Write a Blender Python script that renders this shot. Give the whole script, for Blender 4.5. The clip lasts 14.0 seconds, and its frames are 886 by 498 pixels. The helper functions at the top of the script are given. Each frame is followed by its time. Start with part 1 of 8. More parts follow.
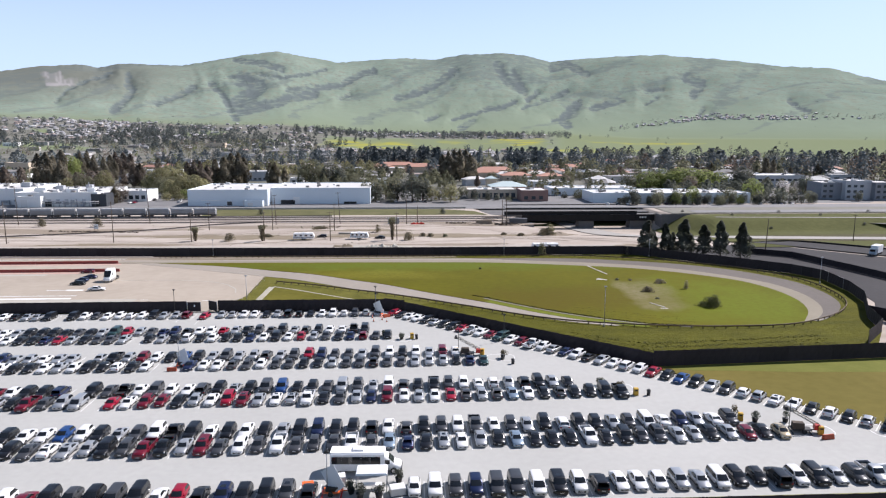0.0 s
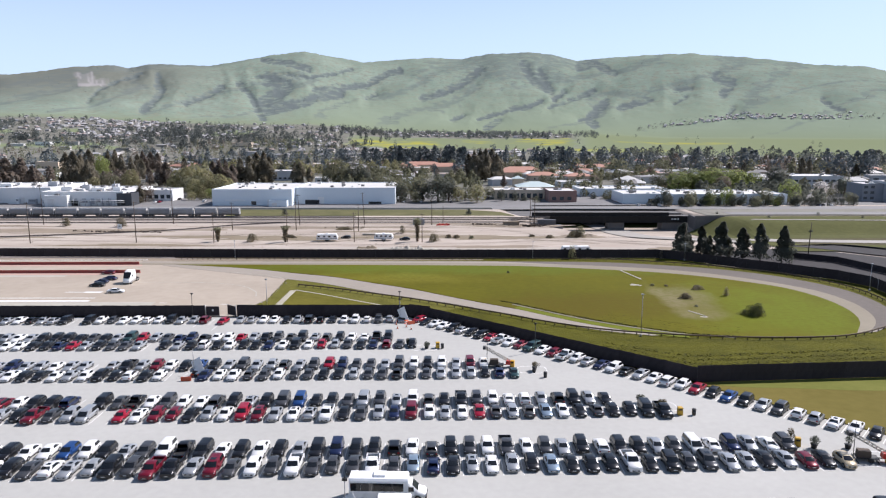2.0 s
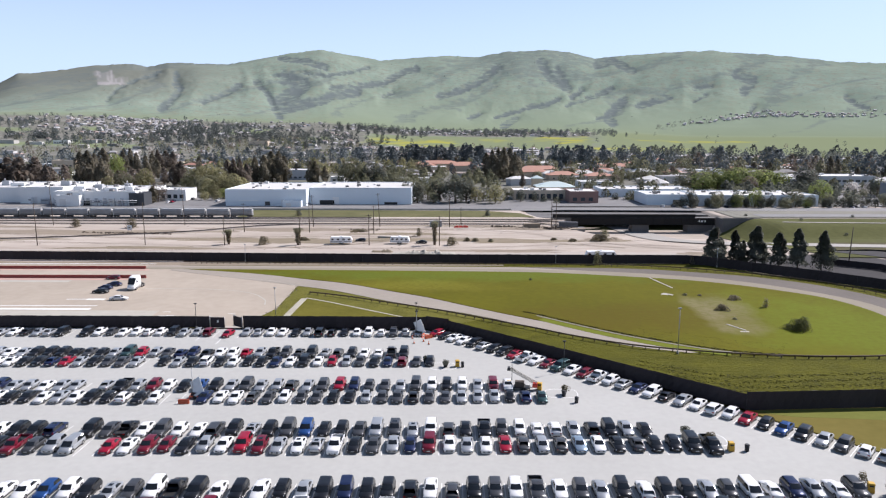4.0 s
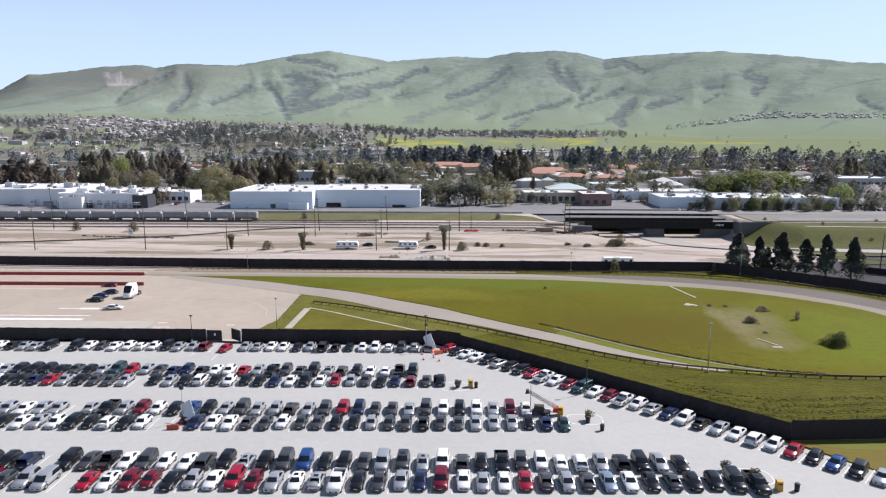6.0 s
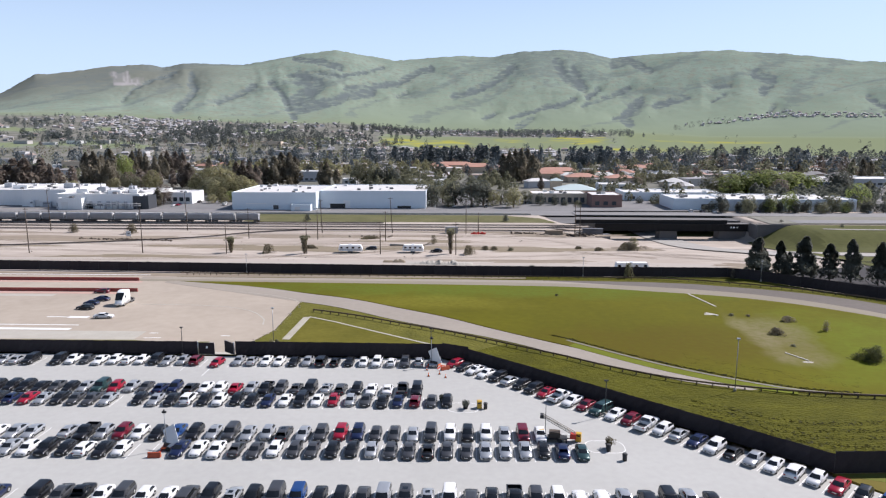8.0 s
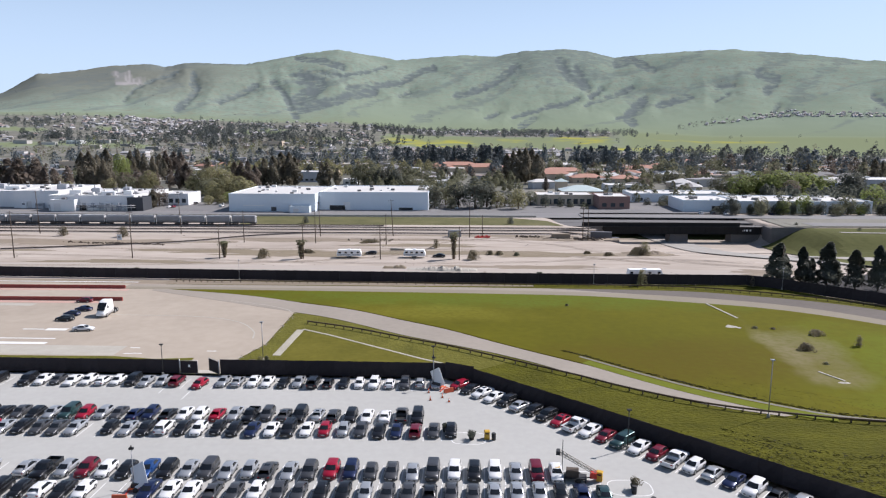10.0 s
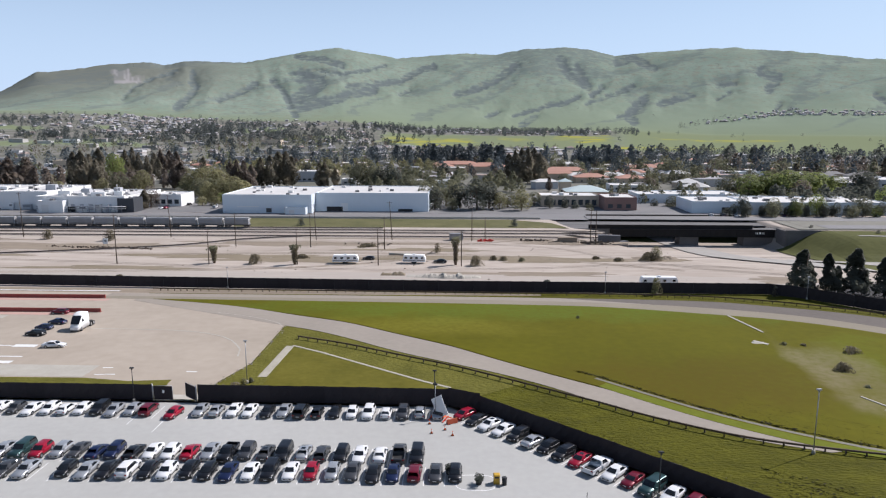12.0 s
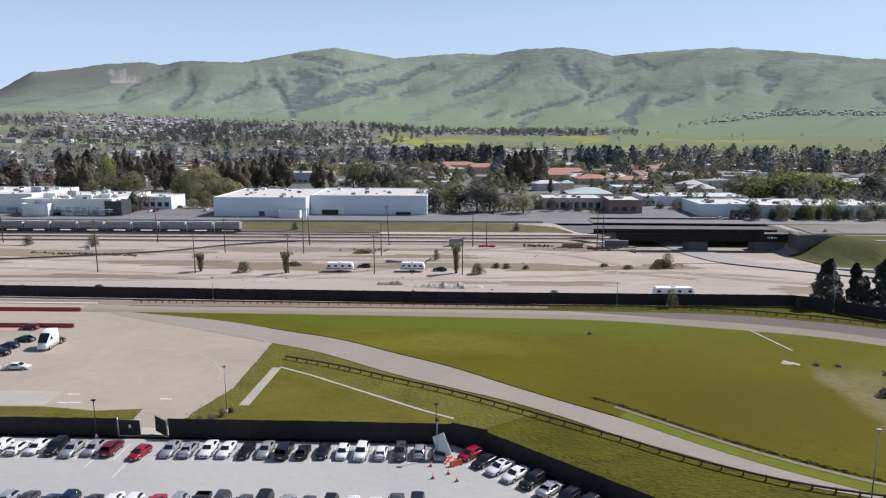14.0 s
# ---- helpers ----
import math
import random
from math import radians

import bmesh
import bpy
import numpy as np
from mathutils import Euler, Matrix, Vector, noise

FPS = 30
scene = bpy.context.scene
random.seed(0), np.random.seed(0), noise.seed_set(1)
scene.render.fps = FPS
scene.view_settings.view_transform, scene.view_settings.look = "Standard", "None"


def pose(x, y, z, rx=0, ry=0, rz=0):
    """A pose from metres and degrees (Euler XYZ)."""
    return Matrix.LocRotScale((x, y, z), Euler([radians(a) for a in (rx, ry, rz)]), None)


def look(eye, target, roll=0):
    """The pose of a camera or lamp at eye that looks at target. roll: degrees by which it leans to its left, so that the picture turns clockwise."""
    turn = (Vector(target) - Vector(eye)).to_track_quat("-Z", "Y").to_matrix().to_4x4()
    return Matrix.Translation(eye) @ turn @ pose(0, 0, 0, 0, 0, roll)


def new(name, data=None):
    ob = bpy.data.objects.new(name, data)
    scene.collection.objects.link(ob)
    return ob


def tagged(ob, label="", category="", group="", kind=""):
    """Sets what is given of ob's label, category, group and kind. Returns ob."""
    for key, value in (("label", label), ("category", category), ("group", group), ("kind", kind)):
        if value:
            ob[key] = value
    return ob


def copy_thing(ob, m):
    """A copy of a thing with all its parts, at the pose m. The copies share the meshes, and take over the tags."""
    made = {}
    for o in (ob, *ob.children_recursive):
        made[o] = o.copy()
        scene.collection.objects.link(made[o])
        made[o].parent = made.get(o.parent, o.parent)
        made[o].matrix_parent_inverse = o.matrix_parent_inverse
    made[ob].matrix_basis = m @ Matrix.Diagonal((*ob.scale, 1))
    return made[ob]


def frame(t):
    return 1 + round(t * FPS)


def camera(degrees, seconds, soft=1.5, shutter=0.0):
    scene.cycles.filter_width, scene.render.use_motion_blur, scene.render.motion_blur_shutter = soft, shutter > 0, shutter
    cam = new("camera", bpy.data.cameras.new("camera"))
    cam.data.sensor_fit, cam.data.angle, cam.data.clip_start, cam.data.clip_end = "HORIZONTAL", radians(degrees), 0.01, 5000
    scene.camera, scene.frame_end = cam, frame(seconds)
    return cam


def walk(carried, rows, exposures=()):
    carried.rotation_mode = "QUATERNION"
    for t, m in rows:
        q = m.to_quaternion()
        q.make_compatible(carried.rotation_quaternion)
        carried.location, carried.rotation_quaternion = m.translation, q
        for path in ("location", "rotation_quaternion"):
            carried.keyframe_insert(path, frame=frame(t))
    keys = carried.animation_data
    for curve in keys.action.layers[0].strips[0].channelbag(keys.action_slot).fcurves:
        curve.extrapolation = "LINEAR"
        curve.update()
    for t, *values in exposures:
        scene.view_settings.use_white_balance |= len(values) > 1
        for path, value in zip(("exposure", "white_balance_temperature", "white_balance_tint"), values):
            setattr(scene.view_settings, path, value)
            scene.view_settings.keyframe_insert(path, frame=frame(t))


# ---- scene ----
cam = camera(65.0, 14.0, soft=1.2)
PATH = [
    (0, (4.285, -6.495, 45.357), (4.371, -4.525, 45.025), -0.0),
    (0.5, (4.262, -4.843, 45.334), (4.328, -2.873, 45.001), -0.0),
    (1, (4.166, -3.125, 45.323), (4.214, -1.154, 44.99), -0.0),
    (1.5, (4.124, -0.886, 45.189), (4.155, 1.085, 44.856), -0.0),
    (2, (3.952, 1.617, 45.051), (3.967, 3.589, 44.718), -0.0),
    (2.5, (3.84, 4.473, 45.117), (3.84, 6.445, 44.783), -0.0),
    (3, (3.726, 7.329, 45.241), (3.713, 9.3, 44.906), -0.0),
    (3.5, (3.618, 10.247, 45.366), (3.594, 12.218, 45.029), -0.0),
    (4, (3.132, 13.389, 45.402), (3.101, 15.36, 45.064), -0.0),
    (6.5, (2.103, 25.989, 45.447), (2.044, 27.959, 45.112), -0.0),
    (7, (2.006, 28.331, 45.527), (1.942, 30.301, 45.19), -0.0),
    (7.5, (1.979, 30.745, 45.513), (1.911, 32.716, 45.176), 0.0),
    (8, (1.796, 33.349, 45.502), (1.725, 35.319, 45.165), 0.0),
    (10.5, (0.908, 48.363, 45.482), (0.83, 50.333, 45.143), 0.0),
    (11, (0.574, 51.613, 45.603), (0.497, 53.582, 45.262), 0.0),
    (11.5, (0.45, 55.136, 45.564), (0.372, 57.105, 45.224), 0.0),
    (12, (0.253, 58.683, 45.564), (0.175, 60.652, 45.222), 0.0),
    (12.5, (-0.059, 61.999, 45.609), (-0.135, 63.968, 45.267), 0.0),
    (13, (-0.319, 65.484, 45.596), (-0.394, 67.453, 45.254), -0.0),
    (13.5, (-0.642, 68.924, 45.647), (-0.716, 70.893, 45.305), -0.0),
    (14, (-0.947, 72.165, 45.692), (-1.019, 74.135, 45.35), -0.0),
]
EXPOSURES = [(0, 0.60, 6320, 14), (4.2, 0.58, 6320, 14), (7.5, 0.54, 6300, 14), (11, 0.40, 6300, 13), (14, 0.28, 6260, 12)]
walk(cam, [(t, look(eye, target, roll)) for t, eye, target, roll in PATH], EXPOSURES)

# ==== world, sun ====
SUN_AZ, SUN_EL = 60.0, 44.0  # degrees clockwise from +y, above the horizon
world = bpy.data.worlds.new("world")
scene.world = world
world.use_nodes = True
wnt = world.node_tree
sky = wnt.nodes.new("ShaderNodeTexSky")
sky.sky_type = "NISHITA"
sky.sun_disc = False
sky.sun_elevation = radians(SUN_EL)
sky.sun_rotation = radians(SUN_AZ)
sky.altitude = 30
sky.air_density, sky.dust_density, sky.ozone_density = 1.0, 0.5, 1.3
wnt.nodes["Background"].inputs[1].default_value = 0.074
# pale haze low in the sky, the same all round
sky_co = wnt.nodes.new("ShaderNodeTexCoord")
sky_sep = wnt.nodes.new("ShaderNodeSeparateXYZ")
sky_low = wnt.nodes.new("ShaderNodeMapRange")
sky_low.interpolation_type = "SMOOTHSTEP"
sky_low.inputs[1].default_value, sky_low.inputs[2].default_value, sky_low.inputs[3].default_value, sky_low.inputs[4].default_value = 0.0, 0.42, 0.88, 0.0
sky_mix = wnt.nodes.new("ShaderNodeMix")
sky_mix.data_type = "RGBA"
sky_mix.inputs[7].default_value = (6.4, 8.2, 10.8, 1)
wnt.links.new(sky_co.outputs["Generated"], sky_sep.inputs[0])
wnt.links.new(sky_sep.outputs[2], sky_low.inputs[0])
wnt.links.new(sky_low.outputs[0], sky_mix.inputs[0])
wnt.links.new(sky.outputs[0], sky_mix.inputs[6])
wnt.links.new(sky_mix.outputs[2], wnt.nodes["Background"].inputs[0])
sun_data = bpy.data.lights.new("sun", "SUN")
sun_data.energy, sun_data.angle, sun_data.color = 4.9, radians(0.53), (1.0, 0.95, 0.92)
sun = new("sun", sun_data)
sun.matrix_world = look((800 * math.sin(radians(SUN_AZ)), 800 * math.cos(radians(SUN_AZ)), 800 * math.tan(radians(SUN_EL))), (0, 0, 0))

# ==== materials ====


def mat(name, base, other=None, rough=0.8, metal=0.0, scale=1.0, mix=0.5, fine=None, bump=0.0, coat=0.0, spec=0.5, per_object=0.0, streak=None):
    """A principled material whose colour wanders between base and other at two scales."""
    m = bpy.data.materials.new(name)
    m.use_nodes = True
    nt = m.node_tree
    p = nt.nodes["Principled BSDF"]
    p.inputs["Roughness"].default_value = rough
    p.inputs["Metallic"].default_value = metal
    p.inputs["Specular IOR Level"].default_value = spec
    p.inputs["Coat Weight"].default_value = coat
    p.inputs["Coat Roughness"].default_value = 0.05
    p.inputs["Base Color"].default_value = (*base, 1)
    if other is None and not bump and not per_object:
        return m
    co = nt.nodes.new("ShaderNodeTexCoord")
    out = None
    src = co.outputs["Object"]
    if streak:
        mp = nt.nodes.new("ShaderNodeMapping")
        mp.inputs["Scale"].default_value = streak
        nt.links.new(src, mp.inputs[0])
        src = mp.outputs[0]
    big = nt.nodes.new("ShaderNodeTexNoise")
    big.inputs["Scale"].default_value, big.inputs["Detail"].default_value, big.inputs["Roughness"].default_value = scale, 6, 0.6
    nt.links.new(src, big.inputs["Vector"])
    small = nt.nodes.new("ShaderNodeTexNoise")
    small.inputs["Scale"].default_value, small.inputs["Detail"].default_value = fine or scale * 12, 4
    nt.links.new(src, small.inputs["Vector"])
    if other is not None:
        ramp = nt.nodes.new("ShaderNodeMapRange")
        ramp.inputs[1].default_value, ramp.inputs[2].default_value = 0.5 - 0.3 * mix, 0.5 + 0.3 * mix
        add = nt.nodes.new("ShaderNodeMath")
        add.operation = "MULTIPLY_ADD"
        add.inputs[1].default_value = 0.35
        nt.links.new(small.outputs[0], add.inputs[0])
        half = nt.nodes.new("ShaderNodeMath")
        half.operation = "MULTIPLY"
        half.inputs[1].default_value = 0.65
        nt.links.new(big.outputs[0], half.inputs[0])
        nt.links.new(half.outputs[0], add.inputs[2])
        nt.links.new(add.outputs[0], ramp.inputs[0])
        mx = nt.nodes.new("ShaderNodeMix")
        mx.data_type = "RGBA"
        mx.inputs[6].default_value, mx.inputs[7].default_value = (*base, 1), (*other, 1)
        nt.links.new(ramp.outputs[0], mx.inputs[0])
        out = mx.outputs[2]
    if per_object:
        info = nt.nodes.new("ShaderNodeObjectInfo")
        hsv = nt.nodes.new("ShaderNodeHueSaturation")
        rng = nt.nodes.new("ShaderNodeMapRange")
        rng.inputs[3].default_value, rng.inputs[4].default_value = 1 - per_object, 1 + per_object
        nt.links.new(info.outputs["Random"], rng.inputs[0])
        nt.links.new(rng.outputs[0], hsv.inputs["Value"])
        hsv.inputs["Color"].default_value = (*base, 1)
        if out:
            nt.links.new(out, hsv.inputs["Color"])
        out = hsv.outputs[0]
    if out:
        nt.links.new(out, p.inputs["Base Color"])
    if bump:
        b = nt.nodes.new("ShaderNodeBump")
        b.inputs["Strength"].default_value, b.inputs["Distance"].default_value = min(1.0, bump * 4), bump
        nt.links.new(small.outputs[0], b.inputs["Height"])
        nt.links.new(b.outputs[0], p.inputs["Normal"])
    return m


def leaf_mat(name, a, b, sheer=0.58):
    """Foliage: colour varies by leaf clump and by tree."""
    m = mat(name, a, b, rough=0.7, scale=0.25, mix=0.9, fine=2.0, per_object=0.25, spec=0.25)
    nt = m.node_tree
    p = nt.nodes["Principled BSDF"]
    thin = nt.nodes.new("ShaderNodeBsdfTranslucent")
    nt.links.new(p.inputs["Base Color"].links[0].from_socket, thin.inputs["Color"])
    both = nt.nodes.new("ShaderNodeMixShader")
    both.inputs[0].default_value = sheer
    nt.links.new(p.outputs[0], both.inputs[1])
    nt.links.new(thin.outputs[0], both.inputs[2])
    nt.links.new(both.outputs[0], nt.nodes["Material Output"].inputs[0])
    return m


def island_mat(name, colours, rough=0.8):
    """One of several colours for every joined piece."""
    m = bpy.data.materials.new(name)
    m.use_nodes = True
    nt = m.node_tree
    geo = nt.nodes.new("ShaderNodeNewGeometry")
    ramp = nt.nodes.new("ShaderNodeValToRGB")
    ramp.color_ramp.interpolation = "CONSTANT"
    for i, c in enumerate(colours):
        e = ramp.color_ramp.elements[i] if i < 2 else ramp.color_ramp.elements.new(i / len(colours))
        e.position, e.color = i / len(colours), (*c, 1)
    nt.links.new(geo.outputs["Random Per Island"], ramp.inputs[0])
    nt.links.new(ramp.outputs[0], nt.nodes["Principled BSDF"].inputs["Base Color"])
    nt.nodes["Principled BSDF"].inputs["Roughness"].default_value = rough
    return m


M_LOT = mat("lot_asphalt", (0.300, 0.297, 0.277), (0.410, 0.406, 0.382), rough=0.9, scale=0.035, fine=0.9, mix=1.0, bump=0.01)
M_PADDOCK = mat("paddock_asphalt", (0.268, 0.225, 0.176), (0.392, 0.334, 0.268), rough=0.9, scale=0.035, fine=0.4, mix=0.8, bump=0.01)
M_ROAD = mat("track_asphalt", (0.205, 0.178, 0.146), (0.300, 0.262, 0.216), rough=0.9, scale=0.05, fine=0.8, mix=1.0, bump=0.01)
M_APRON = mat("apron_concrete", (0.190, 0.167, 0.126), (0.262, 0.232, 0.178), rough=0.95, scale=0.06, fine=1.2, mix=1.0, spec=0.2)
M_CONC = mat("concrete", (0.29, 0.27, 0.225), (0.43, 0.40, 0.345), rough=0.85, scale=0.3, mix=1.0, bump=0.01)
M_LINE = mat("white_paint", (0.72, 0.72, 0.70), (0.55, 0.55, 0.54), rough=0.8, scale=0.8, mix=1.0)
def infield_material():
    """Mown grass, olive in the middle and fresh green to the east, with a worn patch."""
    m = mat("infield_grass", (0.064, 0.060, 0.003), (0.116, 0.108, 0.005), rough=0.95, scale=0.02, fine=0.5, mix=0.9, bump=0.07, spec=0.1)
    nt = m.node_tree
    p = nt.nodes["Principled BSDF"]
    grass = p.inputs["Base Color"].links[0].from_socket
    co = nt.nodes.new("ShaderNodeTexCoord")
    wob = nt.nodes.new("ShaderNodeTexNoise")
    wob.inputs["Scale"].default_value, wob.inputs["Detail"].default_value = 0.09, 5
    nt.links.new(co.outputs["Object"], wob.inputs["Vector"])
    fine = nt.nodes.new("ShaderNodeTexNoise")
    fine.inputs["Scale"].default_value, fine.inputs["Detail"].default_value = 0.7, 4
    nt.links.new(co.outputs["Object"], fine.inputs["Vector"])

    def blob(x, y, sx, sy, colour, below, amount):
        mp = nt.nodes.new("ShaderNodeMapping")
        mp.vector_type = "TEXTURE"
        mp.inputs["Location"].default_value, mp.inputs["Scale"].default_value = (x, y, 0), (sx, sy, 1000)
        nt.links.new(co.outputs["Object"], mp.inputs[0])
        ln = nt.nodes.new("ShaderNodeVectorMath")
        ln.operation = "LENGTH"
        nt.links.new(mp.outputs[0], ln.inputs[0])
        ad = nt.nodes.new("ShaderNodeMath")
        ad.operation = "MULTIPLY_ADD"
        ad.inputs[1].default_value = 1.6
        nt.links.new(wob.outputs[0], ad.inputs[0])
        nt.links.new(ln.outputs["Value"], ad.inputs[2])
        mr = nt.nodes.new("ShaderNodeMapRange")
        mr.inputs[1].default_value, mr.inputs[2].default_value, mr.inputs[3].default_value, mr.inputs[4].default_value = 1.2, 1.9, amount, 0.0
        nt.links.new(ad.outputs[0], mr.inputs[0])
        mu = nt.nodes.new("ShaderNodeMath")
        mu.operation = "MULTIPLY"
        rg = nt.nodes.new("ShaderNodeMapRange")
        rg.inputs[1].default_value, rg.inputs[2].default_value, rg.inputs[3].default_value = 0.3, 0.6, 0.45
        nt.links.new(fine.outputs[0], rg.inputs[0])
        nt.links.new(mr.outputs[0], mu.inputs[0])
        nt.links.new(rg.outputs[0], mu.inputs[1])
        mx = nt.nodes.new("ShaderNodeMix")
        mx.data_type = "RGBA"
        nt.links.new(mu.outputs[0], mx.inputs[0])
        nt.links.new(below, mx.inputs[6])
        mx.inputs[7].default_value = (*colour, 1)
        return mx.outputs[2]

    c = blob(92, 176, 32, 32, (0.108, 0.130, 0.008), grass, 0.95)
    c = blob(12, 230, 90, 12, (0.090, 0.118, 0.012), c, 0.8)
    c = blob(48, 180, 38, 17, (0.082, 0.062, 0.005), c, 0.8)
    c = blob(73, 190, 9, 14, (0.17, 0.148, 0.08), c, 0.65)
    c = blob(70, 172, 7, 9, (0.155, 0.135, 0.06), c, 0.75)
    c = blob(66.5, 188, 3.2, 22, (0.20, 0.175, 0.10), c, 0.5)
    c = blob(-12, 214, 34, 9, (0.145, 0.132, 0.014), c, 0.7)
    nt.links.new(c, p.inputs["Base Color"])
    return m


M_INFIELD = infield_material()
M_VERGE = mat("verge_grass", (0.036, 0.036, 0.004), (0.116, 0.112, 0.010), rough=0.95, scale=0.14, fine=1.3, mix=0.85, bump=0.5, spec=0.1, streak=(0.8, 1.8, 1))
M_FIELDGREEN = mat("greener_field_grass", (0.098, 0.108, 0.020), (0.160, 0.160, 0.040), rough=0.95, scale=0.12, fine=0.8, mix=0.9, bump=0.06, spec=0.1)
M_DRY = mat("dry_grass", (0.060, 0.066, 0.026), (0.160, 0.146, 0.072), rough=0.95, scale=0.07, fine=0.6, mix=0.8, bump=0.06, spec=0.1)
M_FIELD = mat("field_grass", (0.104, 0.088, 0.018), (0.165, 0.134, 0.036), rough=0.95, scale=0.03, fine=0.5, mix=0.8, bump=0.06, spec=0.1)
M_DIRT = mat("dry_dirt", (0.264, 0.223, 0.184), (0.460, 0.403, 0.349), rough=0.95, scale=0.022, fine=0.2, mix=0.62, bump=0.05, spec=0.1, streak=(0.45, 1.5, 1))
M_DIRT2 = mat("dark_dirt", (0.17, 0.14, 0.105), (0.30, 0.25, 0.195), rough=0.95, scale=0.06, fine=0.5, mix=1.0, bump=0.08, spec=0.1, streak=(0.5, 1.4, 1))
M_BANKSTRIP = mat("strip_grass", (0.16, 0.16, 0.05), (0.27, 0.25, 0.12), rough=0.95, scale=0.2, fine=1.5, mix=1.0, bump=0.1, spec=0.1)
M_MESH = mat("black_windscreen_mesh", (0.024, 0.020, 0.022), (0.038, 0.031, 0.034), rough=0.75, scale=0.25, fine=3.0, mix=1.0, per_object=0.15, spec=0.2)
M_POST = mat("galvanised_steel", (0.42, 0.42, 0.42), (0.32, 0.32, 0.33), rough=0.5, metal=0.6, scale=2, mix=1)
M_RUST = mat("weathered_guardrail", (0.085, 0.055, 0.035), (0.17, 0.12, 0.08), rough=0.75, scale=0.8, mix=1, metal=0.2)
M_TIMBER = mat("dark_timber", (0.05, 0.036, 0.026), (0.10, 0.075, 0.055), rough=0.85, scale=1.5, mix=1)
M_REDWALL = mat("red_barrier_paint", (0.24, 0.045, 0.035), (0.33, 0.075, 0.055), rough=0.7, scale=0.3, mix=1)
M_GLASS = mat("car_glass", (0.012, 0.014, 0.016), rough=0.06, spec=0.6)
M_TYRE = mat("tyre_rubber", (0.018, 0.018, 0.018), rough=0.85)
M_RIM = mat("alloy_rim", (0.45, 0.45, 0.46), rough=0.35, metal=0.8)
M_LAMP = mat("lamp_lens", (0.55, 0.56, 0.58), rough=0.12, spec=0.6)
M_TAIL = mat("tail_lamp", (0.28, 0.012, 0.012), rough=0.15)
M_BLACK = mat("black_plastic", (0.02, 0.02, 0.021), rough=0.6)
M_WHITE = mat("white_metal", (0.74, 0.74, 0.73), (0.80, 0.80, 0.79), rough=0.5, scale=0.3, mix=1)
M_PANEL = mat("solar_panel_back", (0.60, 0.59, 0.57), (0.70, 0.69, 0.67), rough=0.5, scale=1, mix=1)
M_ORANGE = mat("orange_plastic", (0.75, 0.13, 0.02), rough=0.5)
M_YELLOW = mat("yellow_paint", (0.55, 0.33, 0.02), (0.42, 0.24, 0.02), rough=0.55, scale=2, mix=1)
M_RED = mat("red_paint", (0.5, 0.035, 0.02), rough=0.45)
M_WALL_W = mat("white_stucco", (0.68, 0.68, 0.67), (0.78, 0.78, 0.77), rough=0.85, scale=0.08, fine=0.9, mix=1, streak=(1, 1, 0.3))
M_WALL_B = mat("brick_wall", (0.225, 0.130, 0.108), (0.300, 0.182, 0.152), rough=0.9, scale=0.2, mix=1)
M_WALL_T = mat("tan_stucco", (0.50, 0.40, 0.30), (0.60, 0.50, 0.38), rough=0.9, scale=0.2, mix=1)
M_WALL_D = mat("slate_cladding", (0.17, 0.18, 0.20), (0.27, 0.28, 0.30), rough=0.8, scale=0.2, mix=1)
M_TANK = mat("dark_cladding", (0.035, 0.038, 0.045), (0.06, 0.064, 0.072), rough=0.6, scale=0.3, mix=1)
M_WALL_G = mat("grey_cladding", (0.36, 0.37, 0.39), (0.48, 0.49, 0.51), rough=0.8, scale=0.2, mix=1)
M_ROOF_W = mat("pale_roof_membrane", (0.45, 0.44, 0.42), (0.60, 0.585, 0.56), rough=0.8, scale=0.06, fine=0.6, mix=1)
M_ROOF_R = mat("red_roof_tiles", (0.33, 0.165, 0.115), (0.43, 0.24, 0.18), rough=0.85, scale=0.15, fine=2, mix=1)
M_ROOF_G = mat("grey_shingles", (0.16, 0.155, 0.15), (0.26, 0.25, 0.24), rough=0.9, scale=0.2, mix=1)
M_ROOF_T = mat("teal_metal_roof", (0.40, 0.48, 0.47), (0.48, 0.55, 0.54), rough=0.5, scale=0.1, mix=1)
M_WINDOW = mat("window_glass", (0.05, 0.06, 0.07), rough=0.1)
M_STEEL = mat("freight_car_steel", (0.17, 0.17, 0.175), (0.27, 0.275, 0.28), rough=0.6, scale=0.3, mix=1, per_object=0.15)
M_GIRDER = mat("dark_bridge_steel", (0.017, 0.017, 0.018), (0.030, 0.029, 0.029), rough=0.9, spec=0.1, scale=0.15, mix=1)
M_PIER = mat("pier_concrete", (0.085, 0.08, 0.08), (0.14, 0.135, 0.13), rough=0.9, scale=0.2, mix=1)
M_HIGHWAY = mat("highway_asphalt", (0.135, 0.13, 0.13), (0.21, 0.205, 0.20), rough=0.9, scale=0.04, mix=1)
M_RAIL = mat("rail_steel", (0.07, 0.055, 0.048), (0.12, 0.10, 0.09), rough=0.6, metal=0.3, scale=0.3, mix=1)
M_BALLAST = mat("track_ballast", (0.20, 0.175, 0.155), (0.31, 0.275, 0.245), rough=0.95, scale=0.1, fine=1.5, mix=1, bump=0.05)
M_BARK = mat("bark", (0.09, 0.065, 0.045), (0.15, 0.11, 0.08), rough=0.9, scale=1.5, mix=1, bump=0.03)
M_EVERGREEN = leaf_mat("evergreen_leaves", (0.102, 0.110, 0.088), (0.165, 0.172, 0.140))
